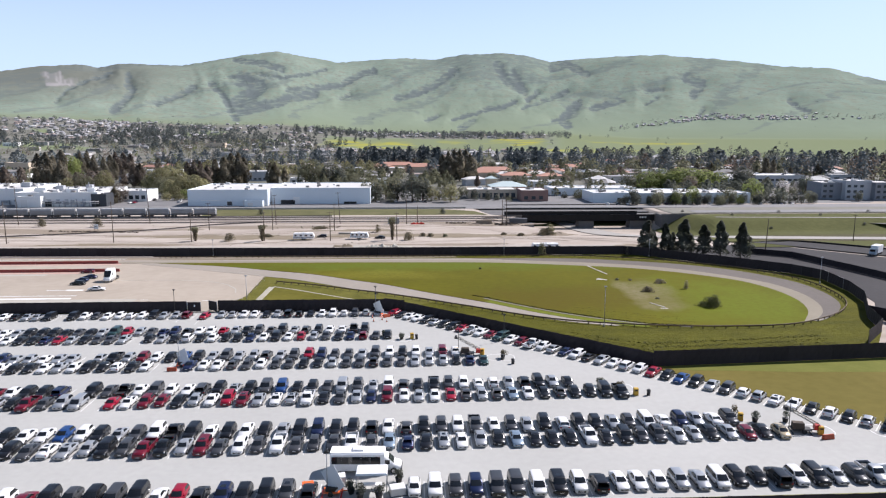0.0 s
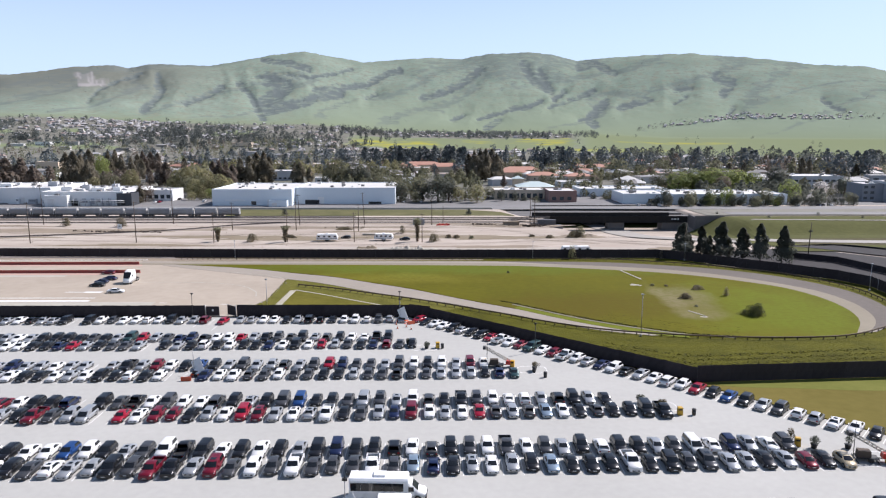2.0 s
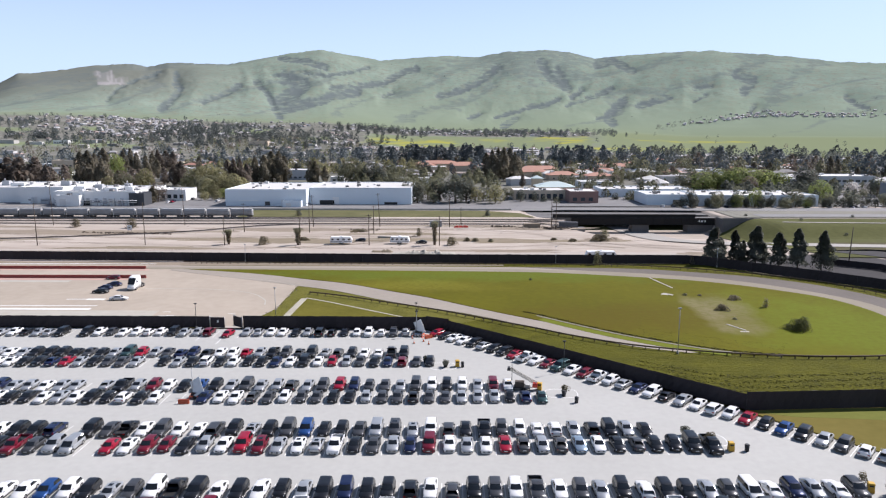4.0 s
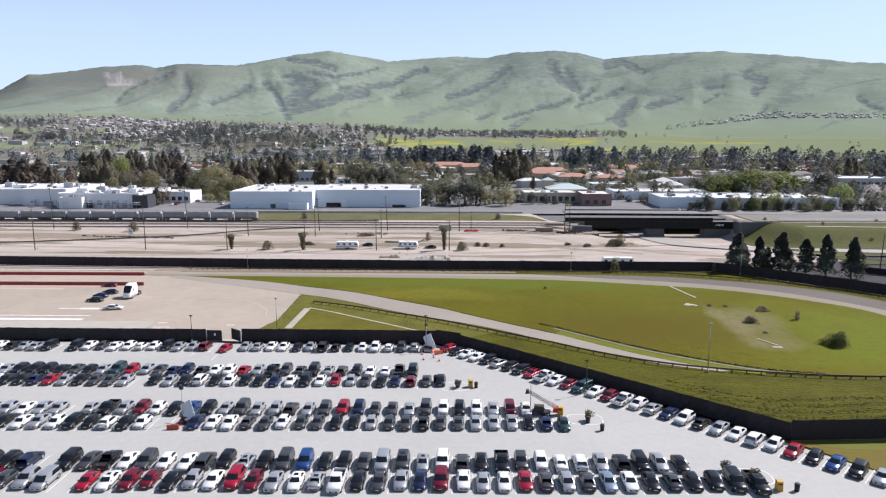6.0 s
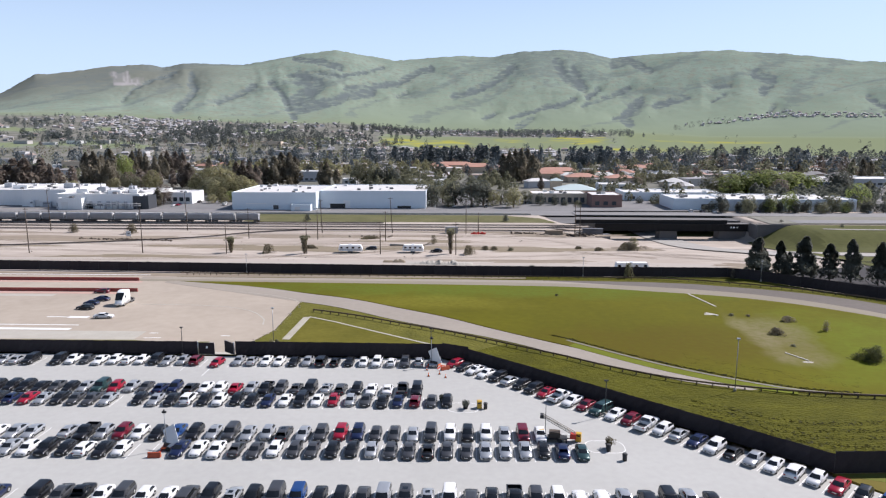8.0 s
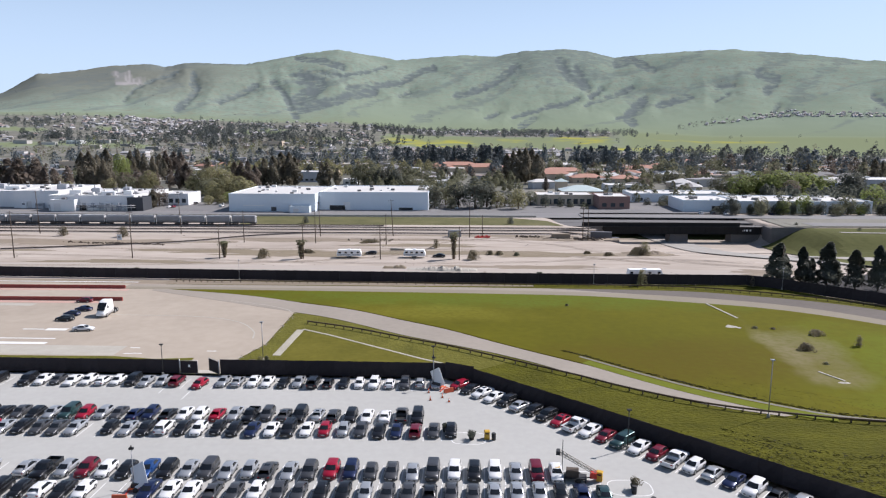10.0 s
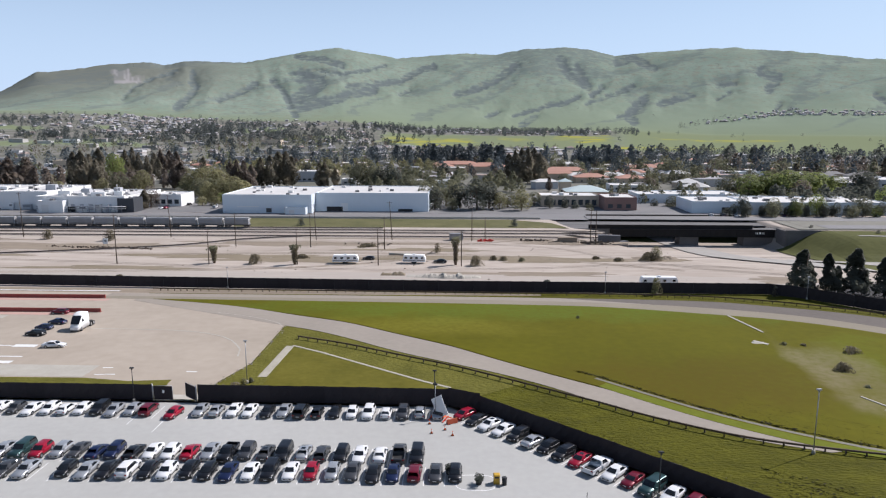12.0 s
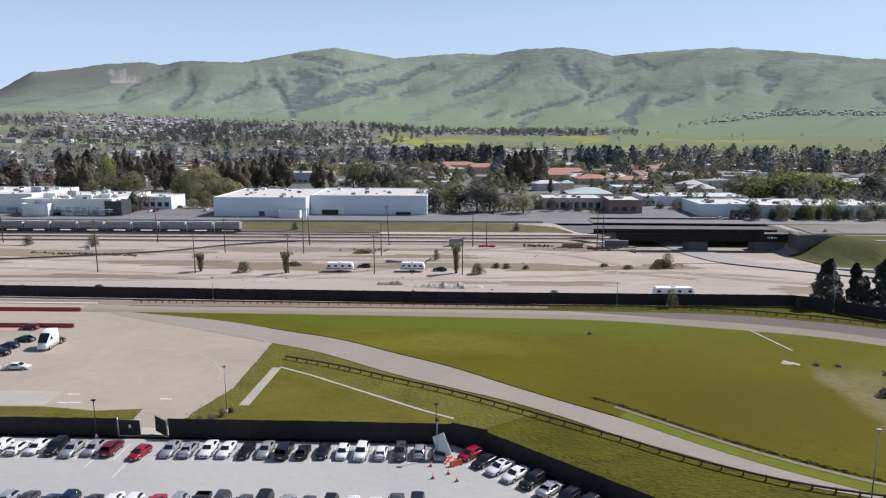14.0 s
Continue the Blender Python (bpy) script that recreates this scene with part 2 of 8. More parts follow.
M_OLIVE = leaf_mat("olive_leaves", (0.158, 0.160, 0.098), (0.230, 0.226, 0.150))
M_FRESH = leaf_mat("fresh_green_leaves", (0.200, 0.235, 0.080), (0.280, 0.315, 0.115))
M_BROWN = leaf_mat("bronze_leaves", (0.165, 0.135, 0.112), (0.245, 0.203, 0.165))
M_REDWOOD = leaf_mat("redwood_needles", (0.158, 0.142, 0.104), (0.228, 0.202, 0.150))
M_TUFTBUSH = leaf_mat("weedy_growth", (0.095, 0.105, 0.035), (0.150, 0.155, 0.065))
M_WILLOW = leaf_mat("willow_leaves", (0.225, 0.215, 0.112), (0.325, 0.302, 0.172))
M_DRYBUSH = leaf_mat("dry_brush", (0.15, 0.13, 0.085), (0.23, 0.20, 0.135))
M_BLOSSOM = leaf_mat("white_blossom", (0.50, 0.47, 0.45), (0.66, 0.63, 0.61))
# far foliage: haze is put into these leaf colours, greyer and paler
M_HAZY = leaf_mat("hazy_leaves", (0.115, 0.125, 0.108), (0.165, 0.175, 0.150))
M_HAZY_EVERGREEN = leaf_mat("hazy_evergreen_leaves", (0.108, 0.126, 0.130), (0.136, 0.154, 0.156), 0.24)
M_HAZY_DARK = leaf_mat("hazy_dark_leaves", (0.108, 0.122, 0.116), (0.160, 0.174, 0.162))
PAINT = {
    "w": ("white", (0.64, 0.64, 0.635), 0.0), "l": ("silver", (0.40, 0.41, 0.42), 0.5), "g": ("dark grey", (0.060, 0.061, 0.065), 0.3),
    "k": ("black", (0.009, 0.009, 0.0105), 0.0), "r": ("bright red", (0.25, 0.006, 0.022), 0.0), "m": ("maroon", (0.14, 0.008, 0.02), 0.2),
    "b": ("bright blue", (0.018, 0.06, 0.19), 0.3), "n": ("navy blue", (0.014, 0.022, 0.065), 0.35), "e": ("dark teal", (0.03, 0.065, 0.065), 0.4),
    "c": ("pale steel blue", (0.26, 0.33, 0.40), 0.5), "t": ("tan", (0.50, 0.41, 0.27), 0.2),
}
M_PAINT = {k: mat("car_paint_" + v[0].replace(" ", "_"), v[1], rough=0.28, metal=v[2], coat=0.25, spec=0.35) for k, v in PAINT.items()}

# ==== mesh building ====


class Geo:
    """Collects vertices and faces; every face remembers its material slot."""

    def __init__(self):
        self.v, self.f, self.m, self.smooth = [], [], [], []

    def face(self, pts, m=0, smooth=False):
        n = len(self.v)
        self.v += [tuple(p) for p in pts]
        self.f.append(tuple(range(n, n + len(pts))))
        self.m.append(m)
        self.smooth.append(smooth)
        return self

    def box(self, lo, hi, m=0, taper=0.0, bottom=True):
        n = len(self.v)
        (a, b, c), (d, e, f) = lo, hi
        t = taper
        self.v += [(a, b, c), (d, b, c), (d, e, c), (a, e, c), (a + t, b + t, f), (d - t, b + t, f), (d - t, e - t, f), (a + t, e - t, f)]
        fs = [(4, 5, 6, 7), (0, 1, 5, 4), (1, 2, 6, 5), (2, 3, 7, 6), (3, 0, 4, 7)] + ([(3, 2, 1, 0)] if bottom else [])
        self.f += [tuple(n + i for i in q) for q in fs]
        self.m += [m] * len(fs)
        self.smooth += [False] * len(fs)
        return self

    def tube(self, p, q, r0, r1=None, n=8, m=0, caps=True, smooth=True):
        r1 = r0 if r1 is None else r1
        p, q = Vector(p), Vector(q)
        d = (q - p).normalized()
        a = d.orthogonal().normalized()
        b = d.cross(a)
        k = len(self.v)
        for c, r in ((p, r0), (q, r1)):
            self.v += [tuple(c + r * (math.cos(2 * math.pi * i / n) * a + math.sin(2 * math.pi * i / n) * b)) for i in range(n)]
        for i in range(n):
            self.f.append((k + i, k + (i + 1) % n, k + n + (i + 1) % n, k + n + i))
            self.m.append(m)
            self.smooth.append(smooth)
        if caps:
            self.f += [tuple(k + n - 1 - i for i in range(n)), tuple(k + n + i for i in range(n))]
            self.m += [m, m]
            self.smooth += [False, False]
        return self

    def loft(self, rings, m=0, caps=True, smooth=True):
        k, n = len(self.v), len(rings[0])
        for ring in rings:
            self.v += [tuple(p) for p in ring]
        for j in range(len(rings) - 1):
            for i in range(n):
                self.f.append((k + j * n + i, k + j * n + (i + 1) % n, k + (j + 1) * n + (i + 1) % n, k + (j + 1) * n + i))
                self.m.append(m)
                self.smooth.append(smooth)
        if caps:
            self.f += [tuple(k + n - 1 - i for i in range(n)), tuple(k + (len(rings) - 1) * n + i for i in range(n))]
            self.m += [m, m]
            self.smooth += [False, False]
        return self

    def mesh(self, name, *materials):
        me = bpy.data.meshes.new(name)
        me.from_pydata(self.v, [], self.f)
        for x in materials:
            me.materials.append(x)
        me.polygons.foreach_set("material_index", self.m)
        me.polygons.foreach_set("use_smooth", self.smooth)
        me.update()
        return me


def thing(name, geo, materials, label="", category="", group="", kind="", m=None):
    ms = materials if isinstance(materials, (list, tuple)) else [materials]
    ob = new(name, geo.mesh(name, *ms) if isinstance(geo, Geo) else geo)
    if m is not None:
        ob.matrix_world = m
    return tagged(ob, label, category, group, kind)


def holder(name, m, label="", category="", group=""):
    ob = new(name)
    ob.empty_display_size = 0.3
    ob.matrix_world = m
    return tagged(ob, label, category, group)


def part(name, geo, material, parent, label="", m=None, kind=""):
    ms = material if isinstance(material, (list, tuple)) else [material]
    ob = new(name, geo.mesh(name, *ms) if isinstance(geo, Geo) else geo)
    ob.parent = parent
    if m is not None:
        ob.matrix_basis = m
    return tagged(ob, label, kind=kind)


def curve(pts, step=3.0):
    """A smooth line through a few plan points."""
    P = [np.array(p, float) for p in pts]
    P = [2 * P[0] - P[1]] + P + [2 * P[-1] - P[-2]]
    out = []
    for a, b, c, d in zip(P, P[1:], P[2:], P[3:]):
        n = max(1, int(np.linalg.norm(c - b) / step))
        for i in range(n):
            t = i / n
            out.append(0.5 * (2 * b + (c - a) * t + (2 * a - 5 * b + 4 * c - d) * t * t + (3 * b - a - 3 * c + d) * t**3))
    return out + [P[-2]]


def sheet(name, outline, z, material, label="", category="", kind="structure", thick=0.05):
    """A flat piece of ground with an edge."""
    top = [(float(p[0]), float(p[1]), z) for p in outline]
    g = Geo()
    area = sum(a[0] * b[1] - b[0] * a[1] for a, b in zip(top, top[1:] + top[:1]))
    if area < 0:
        top.reverse()
    g.face(top)
    for a, b in zip(top, top[1:] + top[:1]):
        g.face([a, (a[0], a[1], z - thick), (b[0], b[1], z - thick), b])
    return thing(name, g, material, label, category, kind=kind)


def ribbon(name, line, width, z, material, label="", category="", thick=0.05):
    L = [np.array(p[:2], float) for p in line]
    left, right = [], []
    for i, p in enumerate(L):
        d = L[min(i + 1, len(L) - 1)] - L[max(i - 1, 0)]
        n = np.array((-d[1], d[0])) / np.linalg.norm(d)
        left.append(p + n * width / 2)
        right.append(p - n * width / 2)
    return sheet(name, left + right[::-1], z, material, label, category, thick=thick)


def value_noise(x, y, seed=0):
    """Smooth random field on arrays."""
    xi, yi = np.floor(x).astype(np.int64), np.floor(y).astype(np.int64)
    fx, fy = x - xi, y - yi
    fx, fy = fx * fx * (3 - 2 * fx), fy * fy * (3 - 2 * fy)

    def h(a, b):
        n = (a * 374761393 + b * 668265263 + seed * 982451653) & 0x7FFFFFFF
        n = ((n ^ (n >> 13)) * 1274126177) & 0x7FFFFFFF
        return ((n ^ (n >> 16)) & 0xFFFF) / 65535.0

    return (h(xi, yi) * (1 - fx) + h(xi + 1, yi) * fx) * (1 - fy) + (h(xi, yi + 1) * (1 - fx) + h(xi + 1, yi + 1) * fx) * fy


def smooth(a, b, x):
    t = np.clip((x - a) / (b - a), 0, 1)
    return t * t * (3 - 2 * t)


# ==== terrain ====
EYE = np.array((2.0, 31.0))
RIDGE_AZ = (-60, -40, -36, -33.9, -31.8, -30.4, -26.7, -24.4, -23.5, -21.7, -17.6, -12.8, -10.6, -8.4, -5.8, -0.8, 1.9, 4.1, 7.2, 9.0, 11.1, 12.4, 17.4, 19.7, 23.9, 28.2, 31.3, 34.3, 40, 60)
RIDGE_EL = (0.8, 1.3, 1.9, 2.5, 3.82, 3.95, 4.59, 4.79, 4.62, 4.96, 4.95, 5.9, 6.19, 5.84, 5.43, 5.83, 5.73, 6.1, 6.23, 6.03, 5.47, 5.61, 5.83, 5.82, 5.35, 4.7, 4.44, 3.5, 2.6, 1.5)
FOOT_AZ = (-60, -28.8, -23.1, -16.9, -10.3, -3.5, 3.3, 12.2, 18.5, 60)
FOOT_EL = (1.2, 1.2, 0.95, 0.7, 0.7, 0.05, -0.1, -0.1, -0.45, -0.5)
FOOT_R, RIDGE_R = 2700.0, 4600.0
EYE_Z = 45.5
# the ridge line, rounded off for the slopes below it
FINE_AZ = np.arange(-70, 70.01, 0.1)
SOFT_EL = np.convolve(np.pad(np.interp(FINE_AZ, RIDGE_AZ, RIDGE_EL), 30, "edge"), np.exp(-(np.arange(-30, 31) / 14.0) ** 2), "valid") / np.exp(-(np.arange(-30, 31) / 14.0) ** 2).sum()


def cut_centre(y):
    """Where the underpass road runs."""
    return np.interp(y, (225, 262, 305, 350, 384, 430), (206, 167, 127, 107, 100, 94))


def road_cut(x, y):
    """How far the ground lies below the plain round the underpass."""
    along = smooth(262, 378, y) * (1 - smooth(430, 500, y))
    side = x - cut_centre(y)
    steep = smooth(345, 378, y) * (side < 0)
    pit = np.where((side > 44) & (y > 376) | (side < -44) & (y > 388), 0.0, -9.0 * along * (1 - smooth(34 - 4 * steep, 58 - 14 * steep, np.abs(side))))
    low = -4.5 * smooth(120, 150, x) * smooth(272, 300, y) * (1 - smooth(333, 354, y))
    return np.minimum(pit, low)


# brushy ravines: half width, then bearing and elevation of their turns, in degrees from the lot
RAVINES_WEST = [
    (0.21, ((-26.3, 2.4), (-25.5, 3.31), (-24.1, 3.95), (-22.5, 4.41))),
    (0.38, ((-22.7, 1.71), (-22.0, 2.14), (-21.4, 2.78), (-21.2, 3.2), (-21.5, 3.61), (-21.4, 4.23))),
    (0.30, ((-19.6, 2.17), (-18.7, 2.52), (-17.9, 2.92), (-16.8, 3.49))),
    (0.43, ((-13.9, 0.83), (-14.2, 1.57), (-14.5, 2.44), (-15.1, 3.3), (-15.6, 3.63))),
    (0.64, ((-13.6, 1.71), (-12.1, 2.02), (-10.7, 2.47), (-9.4, 2.92), (-7.8, 3.15))),
    (0.85, ((-13.8, 2.32), (-12.7, 2.89), (-12.0, 3.64), (-13.3, 4.05))),
    (0.21, ((-14.3, 4.21), (-12.2, 4.59), (-10.3, 4.4), (-8.5, 4.63), (-6.9, 4.99))),
    (0.38, ((-9.8, 3.36), (-8.3, 3.59), (-5.8, 3.86), (-4.2, 4.66), (-3.0, 5.01))),
    (0.38, ((-13.7, 5.42), (-12.0, 5.36), (-10.2, 4.96))),
    (0.21, ((-5.6, 2.89), (-4.9, 3.25))),
]
RAVINES_EAST = [
    (0.47, ((-1.2, 2.94), (0.1, 3.25), (1.5, 3.82), (2.8, 4.64), (3.5, 5.16))),
    (0.34, ((1.3, 1.16), (2.2, 1.65))),
    (0.26, ((3.4, 1.24), (4.7, 1.73), (5.6, 1.99))),
    (0.43, ((4.0, 0.39), (5.1, 1.11))),
    (0.38, ((6.0, 2.21), (7.3, 2.42), (8.4, 2.9))),
    (0.55, ((7.0, 5.46), (7.8, 4.51), (9.1, 3.84), (8.2, 4.93))),
    (0.64, ((12.7, 0.64), (12.3, 1.34), (12.7, 2.03), (13.5, 2.84))),
    (0.30, ((11.5, 1.21), (12.5, 1.51))),
    (0.26, ((9.1, 2.41), (10.5, 2.92), (11.7, 3.38), (12.6, 3.75))),
    (0.47, ((14.7, 2.35), (15.6, 2.68), (16.8, 3.04))),
    (0.21, ((18.7, 2.71), (19.6, 3.19))),
    (0.60, ((22.2, 3.37), (22.7, 4.0), (21.6, 4.51))),
    (0.30, ((22.7, 1.91), (22.9, 2.23))),
    (0.26, ((28.8, 2.57), (29.6, 1.94), (30.1, 1.7))),
    (0.34, ((11.2, 5.09), (12.4, 5.44), (14.1, 4.77))),
    (0.26, ((18.7, 3.7), (19.8, 3.84))),
    (0.34, ((9.5, 3.1), (10.2, 3.7))),
]


def ravine(az, el):
    """1 in the bed of a ravine, falling to 0 outside; and the wide hollow round it."""
    wob = 0.16 * (value_noise(az * 4.2, el * 4.2, 51) - 0.5) + 0.10 * (value_noise(az * 11, el * 11, 52) - 0.5)
    best, hollow = np.zeros_like(az), np.zeros_like(az)
    for half, line in RAVINES_WEST + RAVINES_EAST:
        for (a0, e0), (a1, e1) in zip(line, line[1:]):
            da, de = a1 - a0, e1 - e0
            t = np.clip(((az - a0) * da + (el - e0) * de) / (da * da + de * de), 0, 1)
            d = np.hypot(az - a0 - t * da, el - e0 - t * de) + wob
            best = np.maximum(best, np.exp(-np.clip(d, 0, 9) ** 2 / (0.66 * half) ** 2))
            hollow = np.maximum(hollow, np.exp(-np.clip(d, 0, 9) ** 2 / (0.5 + 1.3 * half) ** 2))
    return best, hollow


def terrain(x, y):
    """Height, brush, ravine value and slope place over the plan."""
    dx, dy = x - EYE[0], y - EYE[1]
    r, az = np.hypot(dx, dy), np.degrees(np.arctan2(dx, dy))
    zf = EYE_Z + FOOT_R * np.tan(np.radians(np.interp(az, FOOT_AZ, FOOT_EL)))
    near_crest = smooth(0.72, 1.0, (r - FOOT_R) / (RIDGE_R - FOOT_R))
    zr = EYE_Z + RIDGE_R * np.tan(np.radians(near_crest * np.interp(az, RIDGE_AZ, RIDGE_EL) + (1 - near_crest) * np.interp(az, FINE_AZ, SOFT_EL)))
    plain = zf * np.clip((r - 900) / (FOOT_R - 900), 0, 1) ** 1.4
    s = np.clip((r - FOOT_R) / (RIDGE_R - FOOT_R), 0, 1.6)
    u = np.radians(az) * 3400
    w = u - 0.5 * (r - FOOT_R) + 420 * (value_noise(u / 620, r / 520, 5) - 0.5) + 120 * (value_noise(u / 190, r / 190, 6) - 0.5)
    n1 = np.abs(2 * value_noise(w / 330, r / 1500, 11) - 1)
    n2 = np.abs(2 * value_noise(w / 120 + 40, r / 500, 12) - 1)
    n3 = value_noise(u / 60, r / 60, 13) - 0.5
    n4 = value_noise(u / 22, r / 22, 14) - 0.5
    env = np.sin(np.pi * np.clip(s, 0, 1)) ** 0.7
    rise = np.where(s <= 1, 0.55 * s + 0.45 * smooth(0, 1, s), 1 - 0.35 * (s - 1))
    valley = (1 - n1) ** 2
    zr = zr + smooth(0.85, 1.0, s) * (5 * (value_noise(az * 3.1, az * 0 + 7, 3) - 0.5) + 3 * (value_noise(az * 11, az * 0 + 9, 4) - 0.5))
    base = plain + np.where(r > FOOT_R, (zr - zf) * rise, 0)
    bed, hollow = (f * smooth(0.0, 0.05, s) for f in ravine(az, np.degrees(np.arctan2(base - EYE_Z, r))))
    swell = value_noise(w / 760 + 11, r / 900, 15) - 0.5
    z = plain + np.where(r > FOOT_R, (zr - zf) * rise - env * (6 * bed + 13 * hollow + 7 * valley + 3 * (1 - n2) ** 2 - 40 * swell - 2.5 * n3 - 0.8 * n4), 0)
    spot = value_noise(u / 90, r / 130, 21) * 0.45 + value_noise(u / 28, r / 40, 22) * 0.55
    brush = smooth(0.29, 0.55, bed * (0.5 + spot)) + 0.5 * smooth(0.80, 0.90, valley * 0.78 + 0.44 * spot) * smooth(0.0, 0.12, s)
    upper = smooth(0.55, 0.95, s) * smooth(0.52, 0.66, value_noise(u / 260, r / 260, 31))
    return z, np.clip(brush + 0.12 * upper, 0, 1), valley, s, az, r


def ground_z(x, y):
    return float(terrain(np.array([float(x)]), np.array([float(y)]))[0][0])


def range_at(az, el):
    """Distance at which the slope rises to an elevation angle."""
    rr = np.linspace(2000, 4600, 150)
    zz = terrain(EYE[0] + rr * math.sin(radians(az)), EYE[1] + rr * math.cos(radians(az)))[0]
    return float(np.interp(el, np.maximum.accumulate(np.degrees(np.arctan2(zz - EYE_Z, rr))), rr))


# the far sheet: town plain, foothills and ridge in one
az_line = np.radians(np.linspace(-58, 58, 900))
r_line = np.concatenate([np.linspace(395, 900, 18), np.linspace(940, 2650, 44), np.linspace(2680, 5100, 150)])
A, Rr = np.meshgrid(az_line, r_line)
X, Y = EYE[0] + Rr * np.sin(A), EYE[1] + Rr * np.cos(A)
Z, BR, VA, S, AZ, RAD = terrain(X, Y)
Z = np.where(RAD < 560, Z - 0.3 - 1.2 * (RAD < 470), Z)
rows_n, cols_n = X.shape
hv = np.stack([X.ravel(), Y.ravel(), Z.ravel()], 1)
ii, jj = np.meshgrid(np.arange(rows_n - 1), np.arange(cols_n - 1), indexing="ij")
k0 = (ii * cols_n + jj).ravel()
hf = np.stack([k0, k0 + 1, k0 + cols_n + 1, k0 + cols_n], 1)[:, ::-1]
hill_mesh = bpy.data.meshes.new("hill_range")
hill_mesh.from_pydata(hv.tolist(), [], hf.tolist())
hill_mesh.polygons.foreach_set("use_smooth", [True] * len(hf))
mustard = np.zeros_like(X)
FA, FR = AZ + 1.6 * (value_noise(AZ * 1.3, RAD / 60, 51) - 0.5), RAD + 130 * (value_noise(AZ * 0.8, RAD / 240, 52) - 0.5) + 40 * (value_noise(AZ * 3, RAD / 60, 53) - 0.5)
for a0, a1, r0, r1 in ((14, 24, 1900, 2150), (-7.5, 0.5, 1500, 1900), (1.8, 5.8, 1760, 1950), (6.2, 11.0, 1700, 2150), (11, 19, 1400, 1580)):
    mustard = np.maximum(mustard, smooth(a0, a0 + 0.8, FA) * (1 - smooth(a1 - 0.8, a1, FA)) * smooth(r0, r0 + 60, FR) * (1 - smooth(r1 - 60, r1, FR)))
meadow = np.maximum(smooth(10.5, 13, AZ) * smooth(1250, 1420, RAD), smooth(2480, 2680, RAD))
meadow = np.maximum(meadow, smooth(-7.5, -6.5, FA) * (1 - smooth(11, 12, FA)) * smooth(1420, 1480, FR) * (1 - smooth(2050, 2120, FR)))
EL = np.degrees(np.arctan2(Z - EYE_Z, RAD))
edge = 0.5 * (value_noise(AZ * 4, EL * 4, 42) - 0.5)
top_edge = 3.75 + 0.75 * value_noise(AZ * 3.4, AZ * 0 + 2, 44)
scar = smooth(-27.0, -26.7, AZ + edge) * (1 - smooth(-25.2, -24.9, AZ + edge)) * smooth(3.2, 3.32, EL + 0.3 * edge) * (1 - smooth(top_edge - 0.15, top_edge, EL))
scar = scar * (0.35 + 0.65 * np.maximum(1 - smooth(3.35, 3.5, EL), smooth(0.40, 0.62, 0.7 * value_noise(AZ * 7.5, EL * 1.2, 41) + 0.3 * value_noise(AZ * 9, EL * 5, 43))))
bare = (1 - smooth(-24, -14, AZ)) * smooth(0.1, 0.7, S) * 0.9
for a0, a1, r0, r1 in ((-36, -24, 1370, 1520), (-36, -31.2, 1840, 1990), (-28.6, -26.4, 1900, 2060), (-18.6, -14.6, 1930, 2120), (-12.5, -9.5, 1650, 1800)):
    meadow = np.maximum(meadow, smooth(a0, a0 + 0.6, FA) * (1 - smooth(a1 - 0.6, a1, FA)) * smooth(r0, r0 + 30, FR) * (1 - smooth(r1 - 30, r1, FR)))
lowland = meadow * (1 - smooth(2350, 3050, RAD))
for key, field in (("brush", BR), ("field", lowland), ("mustard", mustard), ("meadow", meadow), ("scar", np.clip(scar, 0, 1)), ("bare", bare), ("lush", (1 - smooth(0.05, 0.62, S)) * smooth(-16, -6, AZ))):
    at = hill_mesh.attributes.new(key, "FLOAT", "POINT")
    at.data.foreach_set("value", field.ravel().astype(np.float32))


